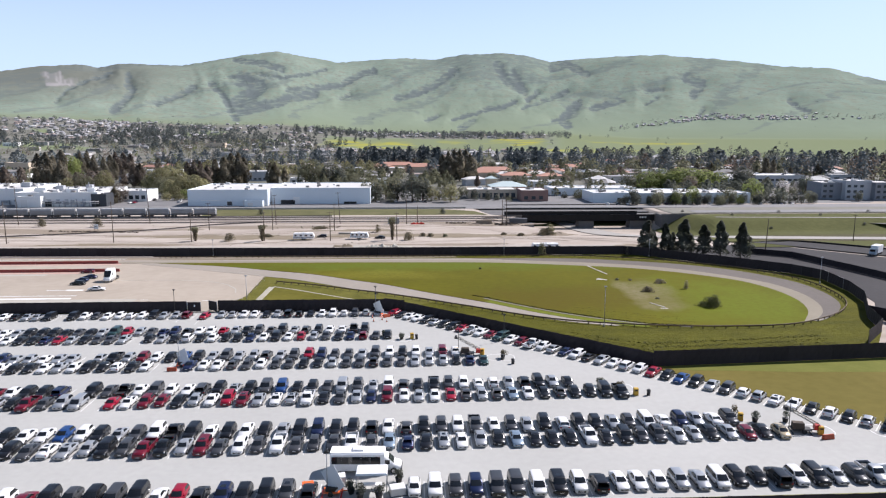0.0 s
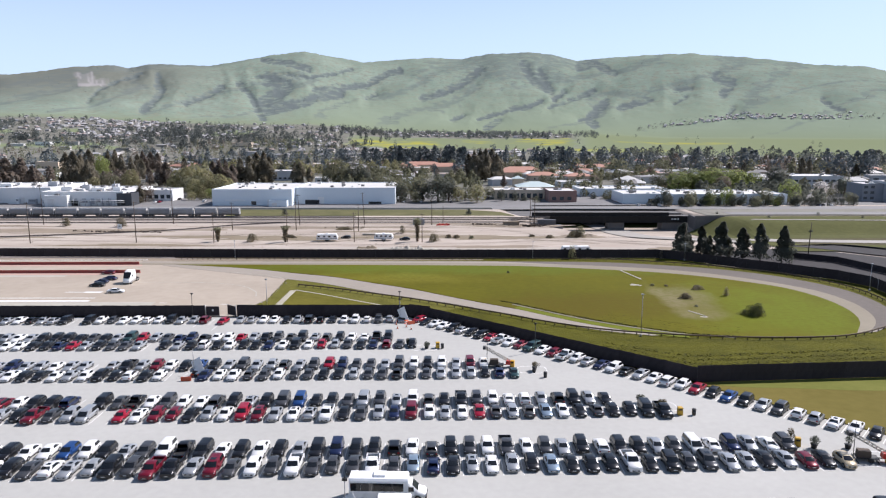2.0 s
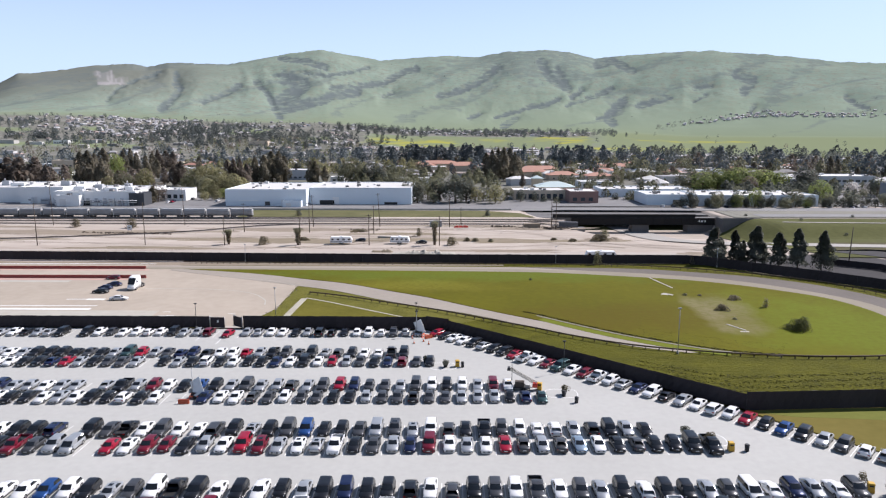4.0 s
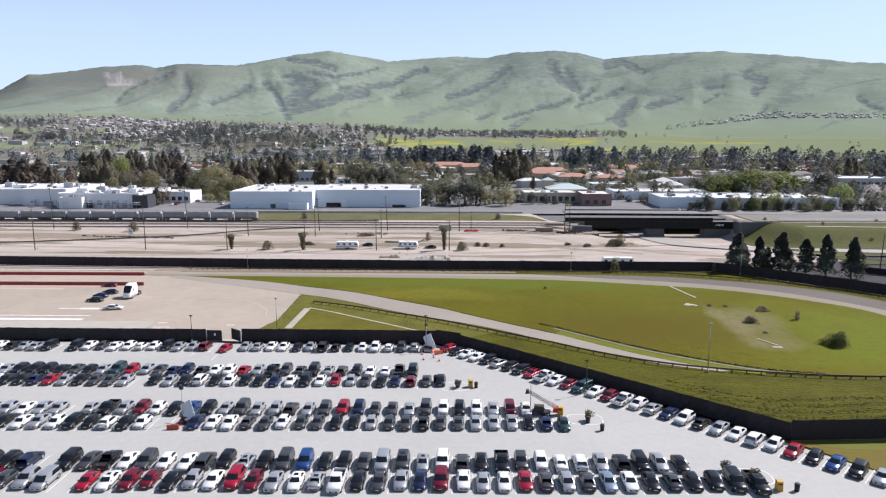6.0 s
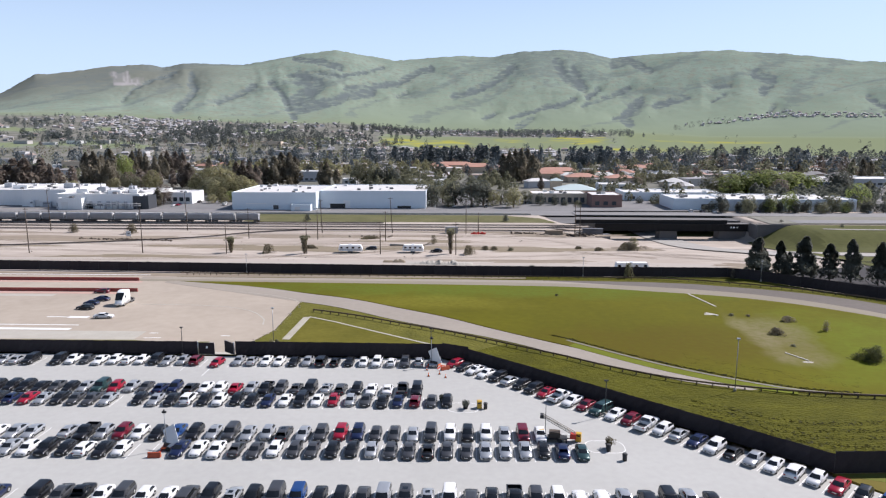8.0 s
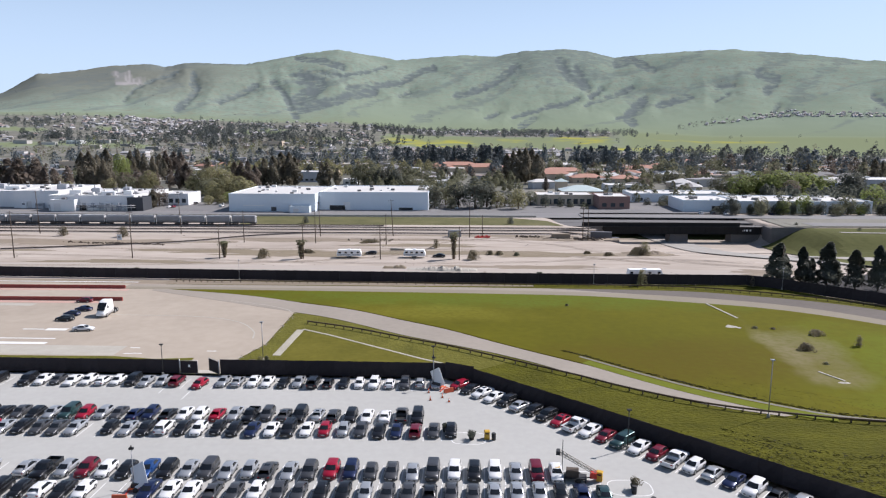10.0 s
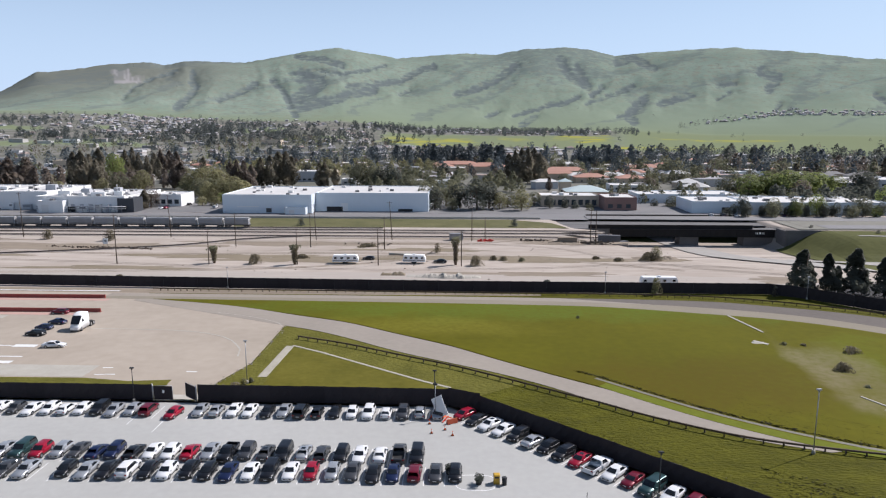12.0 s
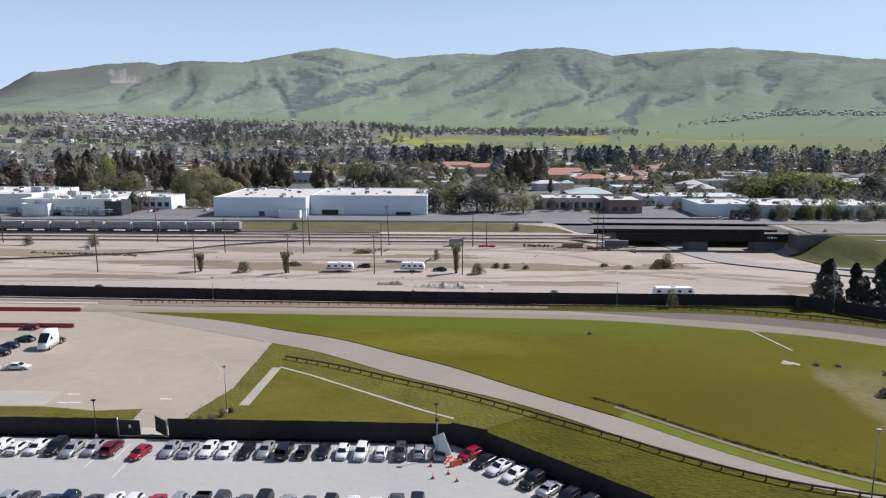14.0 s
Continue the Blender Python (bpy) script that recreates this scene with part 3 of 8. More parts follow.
def hill_material():
    m = bpy.data.materials.new("hazy_hill_grass")
    m.use_nodes = True
    nt = m.node_tree
    p = nt.nodes["Principled BSDF"]
    p.inputs["Roughness"].default_value, p.inputs["Specular IOR Level"].default_value = 1.0, 0.0
    co = nt.nodes.new("ShaderNodeTexCoord")

    def noise_node(scale, detail=6):
        n = nt.nodes.new("ShaderNodeTexNoise")
        n.inputs["Scale"].default_value, n.inputs["Detail"].default_value = scale, detail
        nt.links.new(co.outputs["Object"], n.inputs["Vector"])
        return n.outputs[0]

    def mixed(fac, a, b):
        x = nt.nodes.new("ShaderNodeMix")
        x.data_type = "RGBA"
        for s, v in ((0, fac), (6, a), (7, b)):
            if isinstance(v, tuple):
                x.inputs[s].default_value = (*v, 1)
            else:
                nt.links.new(v, x.inputs[s])
        return x.outputs[2]

    def attr(name):
        a = nt.nodes.new("ShaderNodeAttribute")
        a.attribute_name = name
        return a.outputs["Fac"]

    def mapped(v, lo, hi):
        r = nt.nodes.new("ShaderNodeMapRange")
        r.inputs[1].default_value, r.inputs[2].default_value = lo, hi
        nt.links.new(v, r.inputs[0])
        return r.outputs[0]

    def times(a, b):
        r = nt.nodes.new("ShaderNodeMath")
        r.operation = "MULTIPLY"
        nt.links.new(a, r.inputs[0])
        nt.links.new(b, r.inputs[1])
        return r.outputs[0]

    # distance haze is mixed into the hill and town colours, paler and bluer
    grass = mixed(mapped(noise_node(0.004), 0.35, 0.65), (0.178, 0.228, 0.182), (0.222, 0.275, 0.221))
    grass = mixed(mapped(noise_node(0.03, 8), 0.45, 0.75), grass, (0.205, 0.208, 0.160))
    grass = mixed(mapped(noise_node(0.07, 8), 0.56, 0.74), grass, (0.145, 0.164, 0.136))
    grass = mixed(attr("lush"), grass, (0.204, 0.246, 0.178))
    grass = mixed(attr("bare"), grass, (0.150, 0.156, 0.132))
    town = mixed(mapped(noise_node(0.02, 8), 0.35, 0.65), (0.125, 0.126, 0.105), (0.200, 0.194, 0.172))
    base = mixed(attr("meadow"), town, grass)
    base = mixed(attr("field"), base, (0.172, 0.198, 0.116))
    base = mixed(times(attr("mustard"), mapped(noise_node(0.012), 0.42, 0.62)), base, (0.30, 0.29, 0.06))
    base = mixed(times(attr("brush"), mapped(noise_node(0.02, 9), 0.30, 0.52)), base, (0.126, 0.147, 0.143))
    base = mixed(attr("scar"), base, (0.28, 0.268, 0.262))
    nt.links.new(base, p.inputs["Base Color"])
    return m


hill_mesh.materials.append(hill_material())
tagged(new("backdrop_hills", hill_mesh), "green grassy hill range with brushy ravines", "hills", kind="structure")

# the near sheet, with the road cut under the bridge
gx = np.unique(np.concatenate([np.linspace(-1500, -300, 13), np.linspace(-300, 60, 19), np.linspace(60, 240, 61), np.linspace(240, 1500, 16)]))
gy = np.unique(np.concatenate([np.linspace(-900, 200, 12), np.linspace(200, 530, 111)]))
GX, GY = np.meshgrid(gx, gy)
GZ = road_cut(GX, GY) - 0.06
gv = np.stack([GX.ravel(), GY.ravel(), GZ.ravel()], 1)
ii, jj = np.meshgrid(np.arange(len(gy) - 1), np.arange(len(gx) - 1), indexing="ij")
k0 = (ii * len(gx) + jj).ravel()
ground_mesh = bpy.data.meshes.new("ground")
ground_mesh.from_pydata(gv.tolist(), [], np.stack([k0, k0 + 1, k0 + len(gx) + 1, k0 + len(gx)], 1).tolist())
ground_mesh.materials.append(M_DIRT)
ground_mesh.polygons.foreach_set("use_smooth", [True] * len(k0))
tagged(new("ground", ground_mesh), "dry tan dirt plain with faint wheel tracks", "ground", kind="structure")

# ==== paved and grassed ground ====
LOT = [(-135, 72.6), (-135, 168.4), (-3, 167.6), (50.6, 121.2), (56, 115.4), (78, 92.6), (99, 72.6)]
sheet("pavement_lot", LOT, 0.0, M_LOT, "pale worn asphalt car park", "car park", thick=2.0)
sheet("verge_front", [(-135, 66), (-135, 72.4), (110, 72.4), (110, 66)], -0.01, M_VERGE, "narrow green grass strip beside the fence", "grass", thick=2.0)
sheet("field_dry_grass", [(51.0, 122.2), (56.4, 115.7), (78.4, 92.9), (99.3, 72.8), (112, 66), (260, 66), (260, 150), (104, 135), (101, 125.7)], -0.008, M_FIELD, "brownish dry grass field beside the lot", "grass", thick=2.0)
sheet("field_dry_grass", [(51.4, 121.9), (58, 119.6), (66, 119.2), (77, 118.0), (90, 117.4), (104, 116.8), (170, 120), (170, 129), (101, 125.6)], 0.004, M_FIELDGREEN, "greener grass strip of the field along the fence", "grass", thick=0.1)
sheet("verge_track", [(-46, 168.2), (-3, 168.2), (51, 122.6), (101, 126), (104, 134.5), (112, 145), (116.5, 157), (126, 172), (130, 185), (132, 201), (127, 211), (115, 223), (100, 236), (89, 247), (83, 249.6), (-170, 249.6), (-170, 168.2)], -0.01, M_VERGE, "rough green grass bank round the track", "grass")
TRACK_OUT = curve([(-100, 244), (-22, 243.6), (18, 243), (59.6, 241), (79, 235.8), (96.7, 228.2), (111, 216.5), (120.5, 200), (121.8, 185), (118.5, 171.6), (112, 162), (104, 155)])
TRACK_MID = curve([(-100, 240.5), (-22, 240.3), (18, 239.3), (50, 236.2), (77, 228.6), (92, 220.2), (103.5, 209.5), (112.2, 197), (114.6, 184), (112.8, 172), (108.5, 162.5), (102, 154.6)])
TRACK_IN = curve([(-100, 238), (-42, 237), (18, 235), (38, 233), (57, 228.3), (75, 223), (88, 216), (98, 208), (105, 200.5), (108.7, 190.5), (109.6, 180.6), (108.2, 171), (105, 163), (99, 154.2)])
sheet("road_paddock", [(-170, 168.6), (-46.4, 168.6), (-45.4, 177), (-42.6, 187), (-43, 214.5), (-60, 222.5), (-60, 230), (-90, 244.5), (-170, 246)], 0.03, M_PADDOCK, "wide tan asphalt paddock with faded markings", "paved yard")
sheet("dirt_trackside", [(-170, 244.6), (-60, 244.6), (-20, 244.9), (20, 245.4), (20, 247.2), (-30, 248.4), (-170, 251)], 0.004, M_DIRT2, "brown bare dirt between track and fence", "ground")
sheet("road_track", TRACK_OUT + TRACK_IN[::-1], 0.05, M_ROAD, "weathered grey asphalt oval racetrack", "track")
M_BEND = mat("bend_asphalt", (0.105, 0.092, 0.082), (0.165, 0.146, 0.130), rough=0.95, scale=0.05, fine=0.8, mix=1.0, bump=0.01, spec=0.15)
sheet("road_track_bend", [p for p in TRACK_OUT if p[0] > 22][:-1] + [p for p in TRACK_MID[::-1] if p[0] > 48][1:], 0.062, M_BEND, "darker grey asphalt of the banked bend", "track")
sheet("road_track_apron", TRACK_MID + TRACK_IN[::-1], 0.075, M_APRON, "pale tan apron along the infield", "track")
ROAD_UP = curve([(-90, 241), (-58.3, 230), (-42.8, 222.8), (-28.9, 216.6), (-15.6, 207.5), (-3.9, 199.5), (6.4, 190.5), (15.4, 183), (23.6, 176.5), (37, 166), (45.5, 158.8), (54, 152.9)])
ROAD_LOW = curve([(-90, 236), (-60.7, 222), (-43, 213.6), (-34.6, 209.6), (-26.6, 204.4), (-14.8, 195.6), (-3.6, 188.8), (6.1, 183), (14.7, 176.6), (22.2, 169.9), (31, 163.6), (41.6, 156.6), (52, 152.4)])
sheet("road_track_entry", ROAD_UP + ROAD_LOW[::-1], 0.06, M_ROAD, "pinkish grey asphalt road through the grass", "track")
INFIELD = curve([(-86, 237.8), (-62, 231.4), (-42.8, 223.2), (-28.9, 217), (-15.6, 207.9), (-3.9, 199.9), (6.4, 190.9), (15.4, 183.4), (23.6, 177), (37, 166.6), (45.5, 159.3), (56, 152.8), (68, 150.6), (82, 150.2), (92, 151.4), (97.4, 152.9)])
sheet("infield_grass", INFIELD + [p for p in TRACK_IN[::-1] if p[0] > -84], 0.09, M_INFIELD, "bright green mown grass infield", "grass")
M_VERGE2 = mat("worn_verge_grass", (0.062, 0.062, 0.010), (0.150, 0.138, 0.028), rough=0.95, scale=0.16, fine=1.2, mix=0.9, bump=0.3, spec=0.1)
sheet("verge_corner", [(-46.0, 169.4), (-45.2, 177), (-42.4, 187), (-42.8, 213.6), (-34.2, 209.2), (-26.2, 204.0), (-14.6, 195.2), (-3.4, 188.4), (6.3, 182.6), (10, 178), (-1, 169.4)], 0.004, M_VERGE2, "worn yellow-green grass round the paddock corner", "grass")
M_APRON2 = mat("stained_concrete", (0.24, 0.22, 0.165), (0.42, 0.39, 0.32), rough=0.9, scale=0.25, fine=2.0, mix=1.0, bump=0.02)
ribbon("kerb_apron", [(-38.2, 179.5), (-37.7, 198.2)], 1.7, 0.05, M_APRON2, "pale concrete strip in the grass", "kerb")
sheet("infield_corner", [(-36.9, 169.4), (-36.9, 197.4), (-30, 193.2), (-20, 186.2), (-8.4, 178.0), (-3.4, 174.6), (-3.0, 169.6)], 0.012, mat("corner_grass", (0.066, 0.064, 0.007), (0.150, 0.130, 0.022), rough=0.95, scale=0.09, fine=0.8, mix=0.9, bump=0.1, spec=0.1), "lighter green grass inside the concrete edge", "grass")
ribbon("kerb_path", [(-37.2, 198.6), (-30, 194.2), (-20, 187.0), (-8.2, 178.6), (-3, 175.4)], 0.6, 0.05, M_APRON2, "pale concrete edge strip in the grass", "kerb")
M_DRAIN = mat("wet_silt", (0.085, 0.080, 0.055), (0.19, 0.175, 0.13), rough=0.7, scale=0.35, fine=2.0, mix=1.0)
ribbon("drain_bank", [p + np.array((-1.3, -1.5)) for p in curve([(25.6, 179.4), (31.6, 173.4), (39.3, 166.3), (46.9, 160.6), (55, 155.6), (61.3, 153.2)])], 2.4, 0.1, mat("fresh_bank_grass", (0.092, 0.108, 0.010), (0.140, 0.156, 0.018), rough=0.95, scale=0.3, fine=1.5, mix=0.9, bump=0.1, spec=0.1), "bright green grass between drain and road", "grass")
ribbon("drain_channel", curve([(23.6, 181.2), (31.6, 173.4), (39.3, 166.3), (46.9, 160.6), (55, 155.6), (61.3, 152.6), (70, 150.7)]), 0.75, 0.105, M_DRAIN, "shallow wet drain in the grass", "drain", thick=0.05)
for n, (a, b, w) in enumerate([((63.8, 226), (66.6, 212), 0.5), ((67.6, 173.8), (70, 168.8), 0.35), ((61.8, 205.4), (64, 203), 0.9)]):
    ribbon("pale_slab", [a, b], w, 0.2, M_CONC, "pale concrete slab lying in the grass", "slab", thick=0.2)
for n, (x0, x1, y, w) in enumerate([(-170, -113.5, 218.6, 2.4), (-96.6, -91.6, 196.2, 1.6), (-170, -90.2, 189.2, 0.5), (-170, -90.2, 185.8, 1.5), (-170, -71.6, 181.4, 6.2), (-102, -97, 196.2, 0.5), (-170, -99, 246.6, 0.7)]):
    ribbon("paddock_marking", [(x0, y), (x1, y)], w, 0.045 + 0.002 * n, M_CONC if w > 2 else M_LINE, "long pale painted strip on the paddock", "marking", thick=0.01)
sheet("verge_paddock", [(-170, 169.2), (-170, 176.6), (-71, 177.8), (-62, 176.4), (-54.4, 177.4), (-53.6, 169.2)], 0.06, M_VERGE2, "narrow grass strip between fence and paddock", "grass")
for x, y in ((-70.4, 183.4), (-70.1, 179.6), (-53.4, 181.8), (-68.2, 179.8)):
    ribbon("paddock_marking", [(x, y), (x + 2.0, y)], 0.35, 0.045, M_LINE, "short white painted line on the paddock", "marking", thick=0.01)
ribbon("paddock_marking", curve([(-63, 224.6), (-52, 220.2), (-45, 215.6), (-43.6, 213.2)]), 0.22, 0.075, M_CONC, "long pale painted strip on the paddock", "marking", thick=0.01)
ribbon("paddock_marking", curve([(-88, 209.5), (-66, 208.5), (-54, 204), (-47.6, 195.5), (-46.6, 191)]), 0.35, 0.05, M_CONC, "curved faded painted line on the paddock", "marking", thick=0.01)

# stall lines of the car rows
lines = Geo()


def stripe(g, x, y, length, angle=0.0, w=0.12, z=0.006):
    c, s = math.cos(angle), math.sin(angle)
    pts = [(-w / 2, -length / 2), (w / 2, -length / 2), (w / 2, length / 2), (-w / 2, length / 2)]
    g.face([(x + c * a - s * b, y + s * a + c * b, z) for a, b in pts])


# ==== fences ====
def mesh_fence(name, line, height, panel_len, label, z0=0.0):
    """Chain link fence closed with black windscreen cloth: posts, panels and a top rail."""
    total = holder(name, pose(line[0][0], line[0][1], z0), label, "fence")
    ox, oy = line[0][:2]
    rng = random.Random(5)
    pts = [np.array(p, float) for p in line]
    k = 0
    for a, b in zip(pts, pts[1:]):
        n = max(1, round(np.linalg.norm(b - a) / panel_len))
        for i in range(n):
            p, q = a + (b - a) * i / n, a + (b - a) * (i + 1) / n
            d = q - p
            L, ang = float(np.linalg.norm(d)), math.atan2(d[1], d[0])
            key = (name, round(L, 2))
            if key not in FENCE_MESH:
                g = Geo()
                cols, rows_ = 4, 3
                grid = [[(L * c / cols, 0.05 * math.sin(3.1 * c + 2 * r) * (0 < r < rows_), 0.04 + (height - 0.04) * r / rows_ - (0.05 if (r == rows_ and 0 < c < cols) else 0)) for c in range(cols + 1)] for r in range(rows_ + 1)]
                for r in range(rows_):
                    for c in range(cols):
                        g.face([grid[r][c], grid[r][c + 1], grid[r + 1][c + 1], grid[r + 1][c]])
                        g.face([(x, y + 0.03, z) for x, y, z in (grid[r + 1][c], grid[r + 1][c + 1], grid[r][c + 1], grid[r][c])])
                pg = Geo().tube((0, 0.08, -0.1), (0, 0.08, height + 0.06), 0.045, n=6).tube((0, 0.08, height - 0.05), (L, 0.08, height - 0.05), 0.025, n=5)
                FENCE_MESH[key] = (g.mesh("panel", M_MESH), pg.mesh("post", M_POST if k % 7 == 3 else M_BLACK))
            me, pm = FENCE_MESH[key]
            at = pose(float(p[0] - ox), float(p[1] - oy), 0, 0, 0, math.degrees(ang))
            o = new("panel", me)
            o.parent, o.matrix_basis = total, at
            if k % 3 == 0:
                o = new("post", pm)
                o.parent, o.matrix_basis = total, at
            k += 1
    return total


FENCE_MESH = {}
FH = 3.2
mesh_fence("lot_fence", [(-135, 168.9), (-53.6, 168.9)], 2.8, 3.1, "tall black cloth-covered fence behind the parked cars")
mesh_fence("lot_fence", [(-45.6, 168.6), (-24, 168.6), (-3.2, 168.3)], 3.0, 3.1, "black cloth-covered fence behind the parked cars")
mesh_fence("lot_fence", [(-3.2, 168.3), (2, 166.0), (51.2, 122.3)], FH, 3.1, "long black cloth-covered fence bending beside the track bank")
mesh_fence("lot_fence", [(51.2, 122.2), (101, 125.6), (160, 128.5)], FH, 3.1, "black cloth-covered fence crossing the dry grass")
mesh_fence("front_fence", [(-60, 69.0), (-14, 69.0), (110, 69.0)], FH - 0.8, 3.1, "black cloth-covered fence along the grass strip")
mesh_fence("track_fence", [(102.5, 135.5), (112, 145), (116.5, 157), (125.5, 172), (129.5, 185), (131.5, 201), (126.8, 211), (114.4, 223.2), (99.5, 236.4), (89, 246.5), (83, 249.4), (-2, 249.6), (-65, 251.2), (-170, 254.5)], FH, 3.4, "dark cloth-covered fence curving round the racetrack")
mesh_fence("road_fence", [(129, 250), (143, 239.5), (149, 214.8), (152, 199), (156, 170)], 2.2, 3.4, "dark cloth-covered fence beside the road")
mesh_fence("track_fence", [(116.5, 157), (121, 150), (131, 134), (160, 110)], FH, 3.4, "dark cloth-covered fence behind the grass bank")


def gate(x, y, ang, label):
    """A framed gate leaf with cloth, a latch plate and two posts."""
    h = holder("metal_gate", pose(x, y, 0, 0, 0, ang), label, "gate", "fence gates")
    part("cloth", Geo().box((0.1, -0.02, 0.1), (3.3, 0.02, 2.5)), M_MESH, h)
    f = Geo()
    for a, b in (((0.05, 0, 0.1), (0.05, 0, 2.6)), ((3.35, 0, 0.1), (3.35, 0, 2.6)), ((0.05, 0, 2.6), (3.35, 0, 2.6)), ((0.05, 0, 0.1), (3.35, 0, 0.1))):
        f.tube(a, b, 0.04, n=6)
    part("gate_frame", f, M_POST, h)
    part("latch", Geo().box((1.6, -0.06, 1.3), (1.95, -0.03, 1.8)), M_WHITE, h, "small white latch plate")
    part("post", Geo().tube((-0.1, 0, -0.1), (-0.1, 0, 2.9), 0.09, n=8), M_POST, h)
    return h


gate(-53.4, 168.9, 0, "closed black cloth gate beside an opening")
gate(-45.9, 168.6, 142, "black cloth gate standing open")

# ==== guard rail round the track ====
RAIL_LINE = curve([(-37.2, 203.4), (-25.6, 198.4), (-14.3, 192), (-3.4, 186), (6, 179.7), (14.4, 173.8), (22, 168.4), (29.5, 162.6), (41, 156), (53.8, 152.1), (66.6, 149.8), (80, 149.1), (94.4, 150.5), (107, 157.2), (114.6, 163.8), (120.2, 171.6), (123.2, 181.4), (124.3, 192.5), (122.8, 203), (118.3, 211.6), (112.4, 220.3), (97.5, 230.8), (80, 239), (60, 244.4), (20, 246.2), (-60, 247.2), (-90, 247.6)], 2.5)
rail = holder("guard_rail", pose(-37.2, 203.4, 0), "rusty brown steel guard rail on timber posts", "guard rail")
post_me = Geo().box((-0.1, -0.1, -0.1), (0.1, 0.1, 0.82), taper=0.01).mesh("post", M_TIMBER)
for a, b in zip(RAIL_LINE, RAIL_LINE[1:]):
    d = b - a
    L = round(float(np.linalg.norm(d)), 1) + 0.1
    if ("beam", L) not in FENCE_MESH:
        g = Geo()
        prof = [(0, 0.48), (-0.07, 0.53), (-0.07, 0.60), (0, 0.65), (-0.07, 0.70), (-0.07, 0.77), (0, 0.82), (0.03, 0.82), (0.03, 0.48)]
        g.loft([[(0, -0.12 + y, z) for y, z in prof], [(L, -0.12 + y, z) for y, z in prof]], smooth=False)
        FENCE_MESH[("beam", L)] = g.mesh("rail_beam", M_RUST)
    at = pose(float(a[0] + 37.2), float(a[1] - 203.4), 0, 0, 0, math.degrees(math.atan2(d[1], d[0])))
    o = new("rail_beam", FENCE_MESH[("beam", L)])
    o.parent, o.matrix_basis = rail, at
    o = new("post", post_me)
    o.parent, o.matrix_basis = rail, at

# ==== cars ====


def ring(y, hw, z0, z1, shoulder=0.86, tuck=0.9):
    """A cross-section of a car hull at length y."""
    return [(-hw * tuck, y, z0), (-hw, y, z0 + 0.3 * (z1 - z0)), (-hw * 0.985, y, z0 + 0.78 * (z1 - z0)), (-hw * shoulder, y, z1), (0, y, z1 + 0.025), (hw * shoulder, y, z1), (hw * 0.985, y, z0 + 0.78 * (z1 - z0)), (hw, y, z0 + 0.3 * (z1 - z0)), (hw * tuck, y, z0)]


CAR_SHAPE = {
    # length stations of the hull (y, half width, top), cabin base front and rear, roof front and rear, belt, roof height, half widths
    "s": dict(hull=[(2.37, 0.66, 0.60), (2.28, 0.80, 0.68), (1.9, 0.88, 0.80), (1.1, 0.91, 0.94), (0, 0.92, 0.96), (-1.5, 0.91, 0.99), (-2.1, 0.88, 0.97), (-2.33, 0.80, 0.90), (-2.4, 0.68, 0.72)], base=(1.15, -1.85), roof=(0.30, -0.95), belt=0.94, top=1.45, wb=0.80, wr=0.60, axle=(1.45, -1.38), wheel=0.33),
    "u": dict(hull=[(2.3, 0.70, 0.68), (2.2, 0.84, 0.80), (1.85, 0.90, 0.93), (1.05, 0.93, 1.03), (0, 0.94, 1.05), (-1.6, 0.94, 1.07), (-2.1, 0.91, 1.05), (-2.28, 0.82, 0.92), (-2.32, 0.74, 0.68)], base=(1.15, -2.18), roof=(0.32, -1.72), belt=1.01, top=1.64, wb=0.85, wr=0.68, axle=(1.45, -1.38), wheel=0.37),
    "h": dict(hull=[(2.12, 0.62, 0.62), (2.04, 0.78, 0.72), (1.7, 0.86, 0.86), (1.05, 0.89, 0.97), (0, 0.90, 0.99), (-1.5, 0.90, 1.03), (-1.9, 0.87, 1.0), (-2.1, 0.78, 0.88), (-2.14, 0.68, 0.66)], base=(1.2, -2.0), roof=(0.32, -1.35), belt=0.96, top=1.50, wb=0.80, wr=0.60, axle=(1.32, -1.28), wheel=0.33),
    "x": dict(hull=[(2.44, 0.74, 0.74), (2.36, 0.88, 0.88), (2.0, 0.95, 1.02), (1.2, 0.97, 1.10), (0, 0.98, 1.10), (-1.7, 0.98, 1.12), (-2.3, 0.95, 1.10), (-2.46, 0.88, 0.98), (-2.5, 0.80, 0.72)], base=(1.2, -2.4), roof=(0.45, -2.15), belt=1.06, top=1.80, wb=0.90, wr=0.76, axle=(1.5, -1.48), wheel=0.40),
    "v": dict(hull=[(2.52, 0.72, 0.68), (2.4, 0.86, 0.80), (2.0, 0.95, 0.96), (1.3, 0.98, 1.06), (0, 0.99, 1.06), (-1.8, 0.99, 1.06), (-2.4, 0.96, 1.04), (-2.54, 0.86, 0.9), (-2.58, 0.8, 0.7)], base=(1.75, -2.46), roof=(0.75, -2.25), belt=1.0, top=1.80, wb=0.90, wr=0.76, axle=(1.55, -1.5), wheel=0.35),
    "p": dict(hull=[(2.85, 0.78, 0.82), (2.75, 0.92, 0.98), (2.3, 0.98, 1.10), (1.5, 0.99, 1.16), (0.2, 0.99, 1.16), (-0.62, 0.99, 1.14)], base=(1.45, -0.55), roof=(0.75, -0.42), belt=1.12, top=1.85, wb=0.88, wr=0.72, axle=(1.85, -1.75), wheel=0.40),
}
CAR_MESH = {}


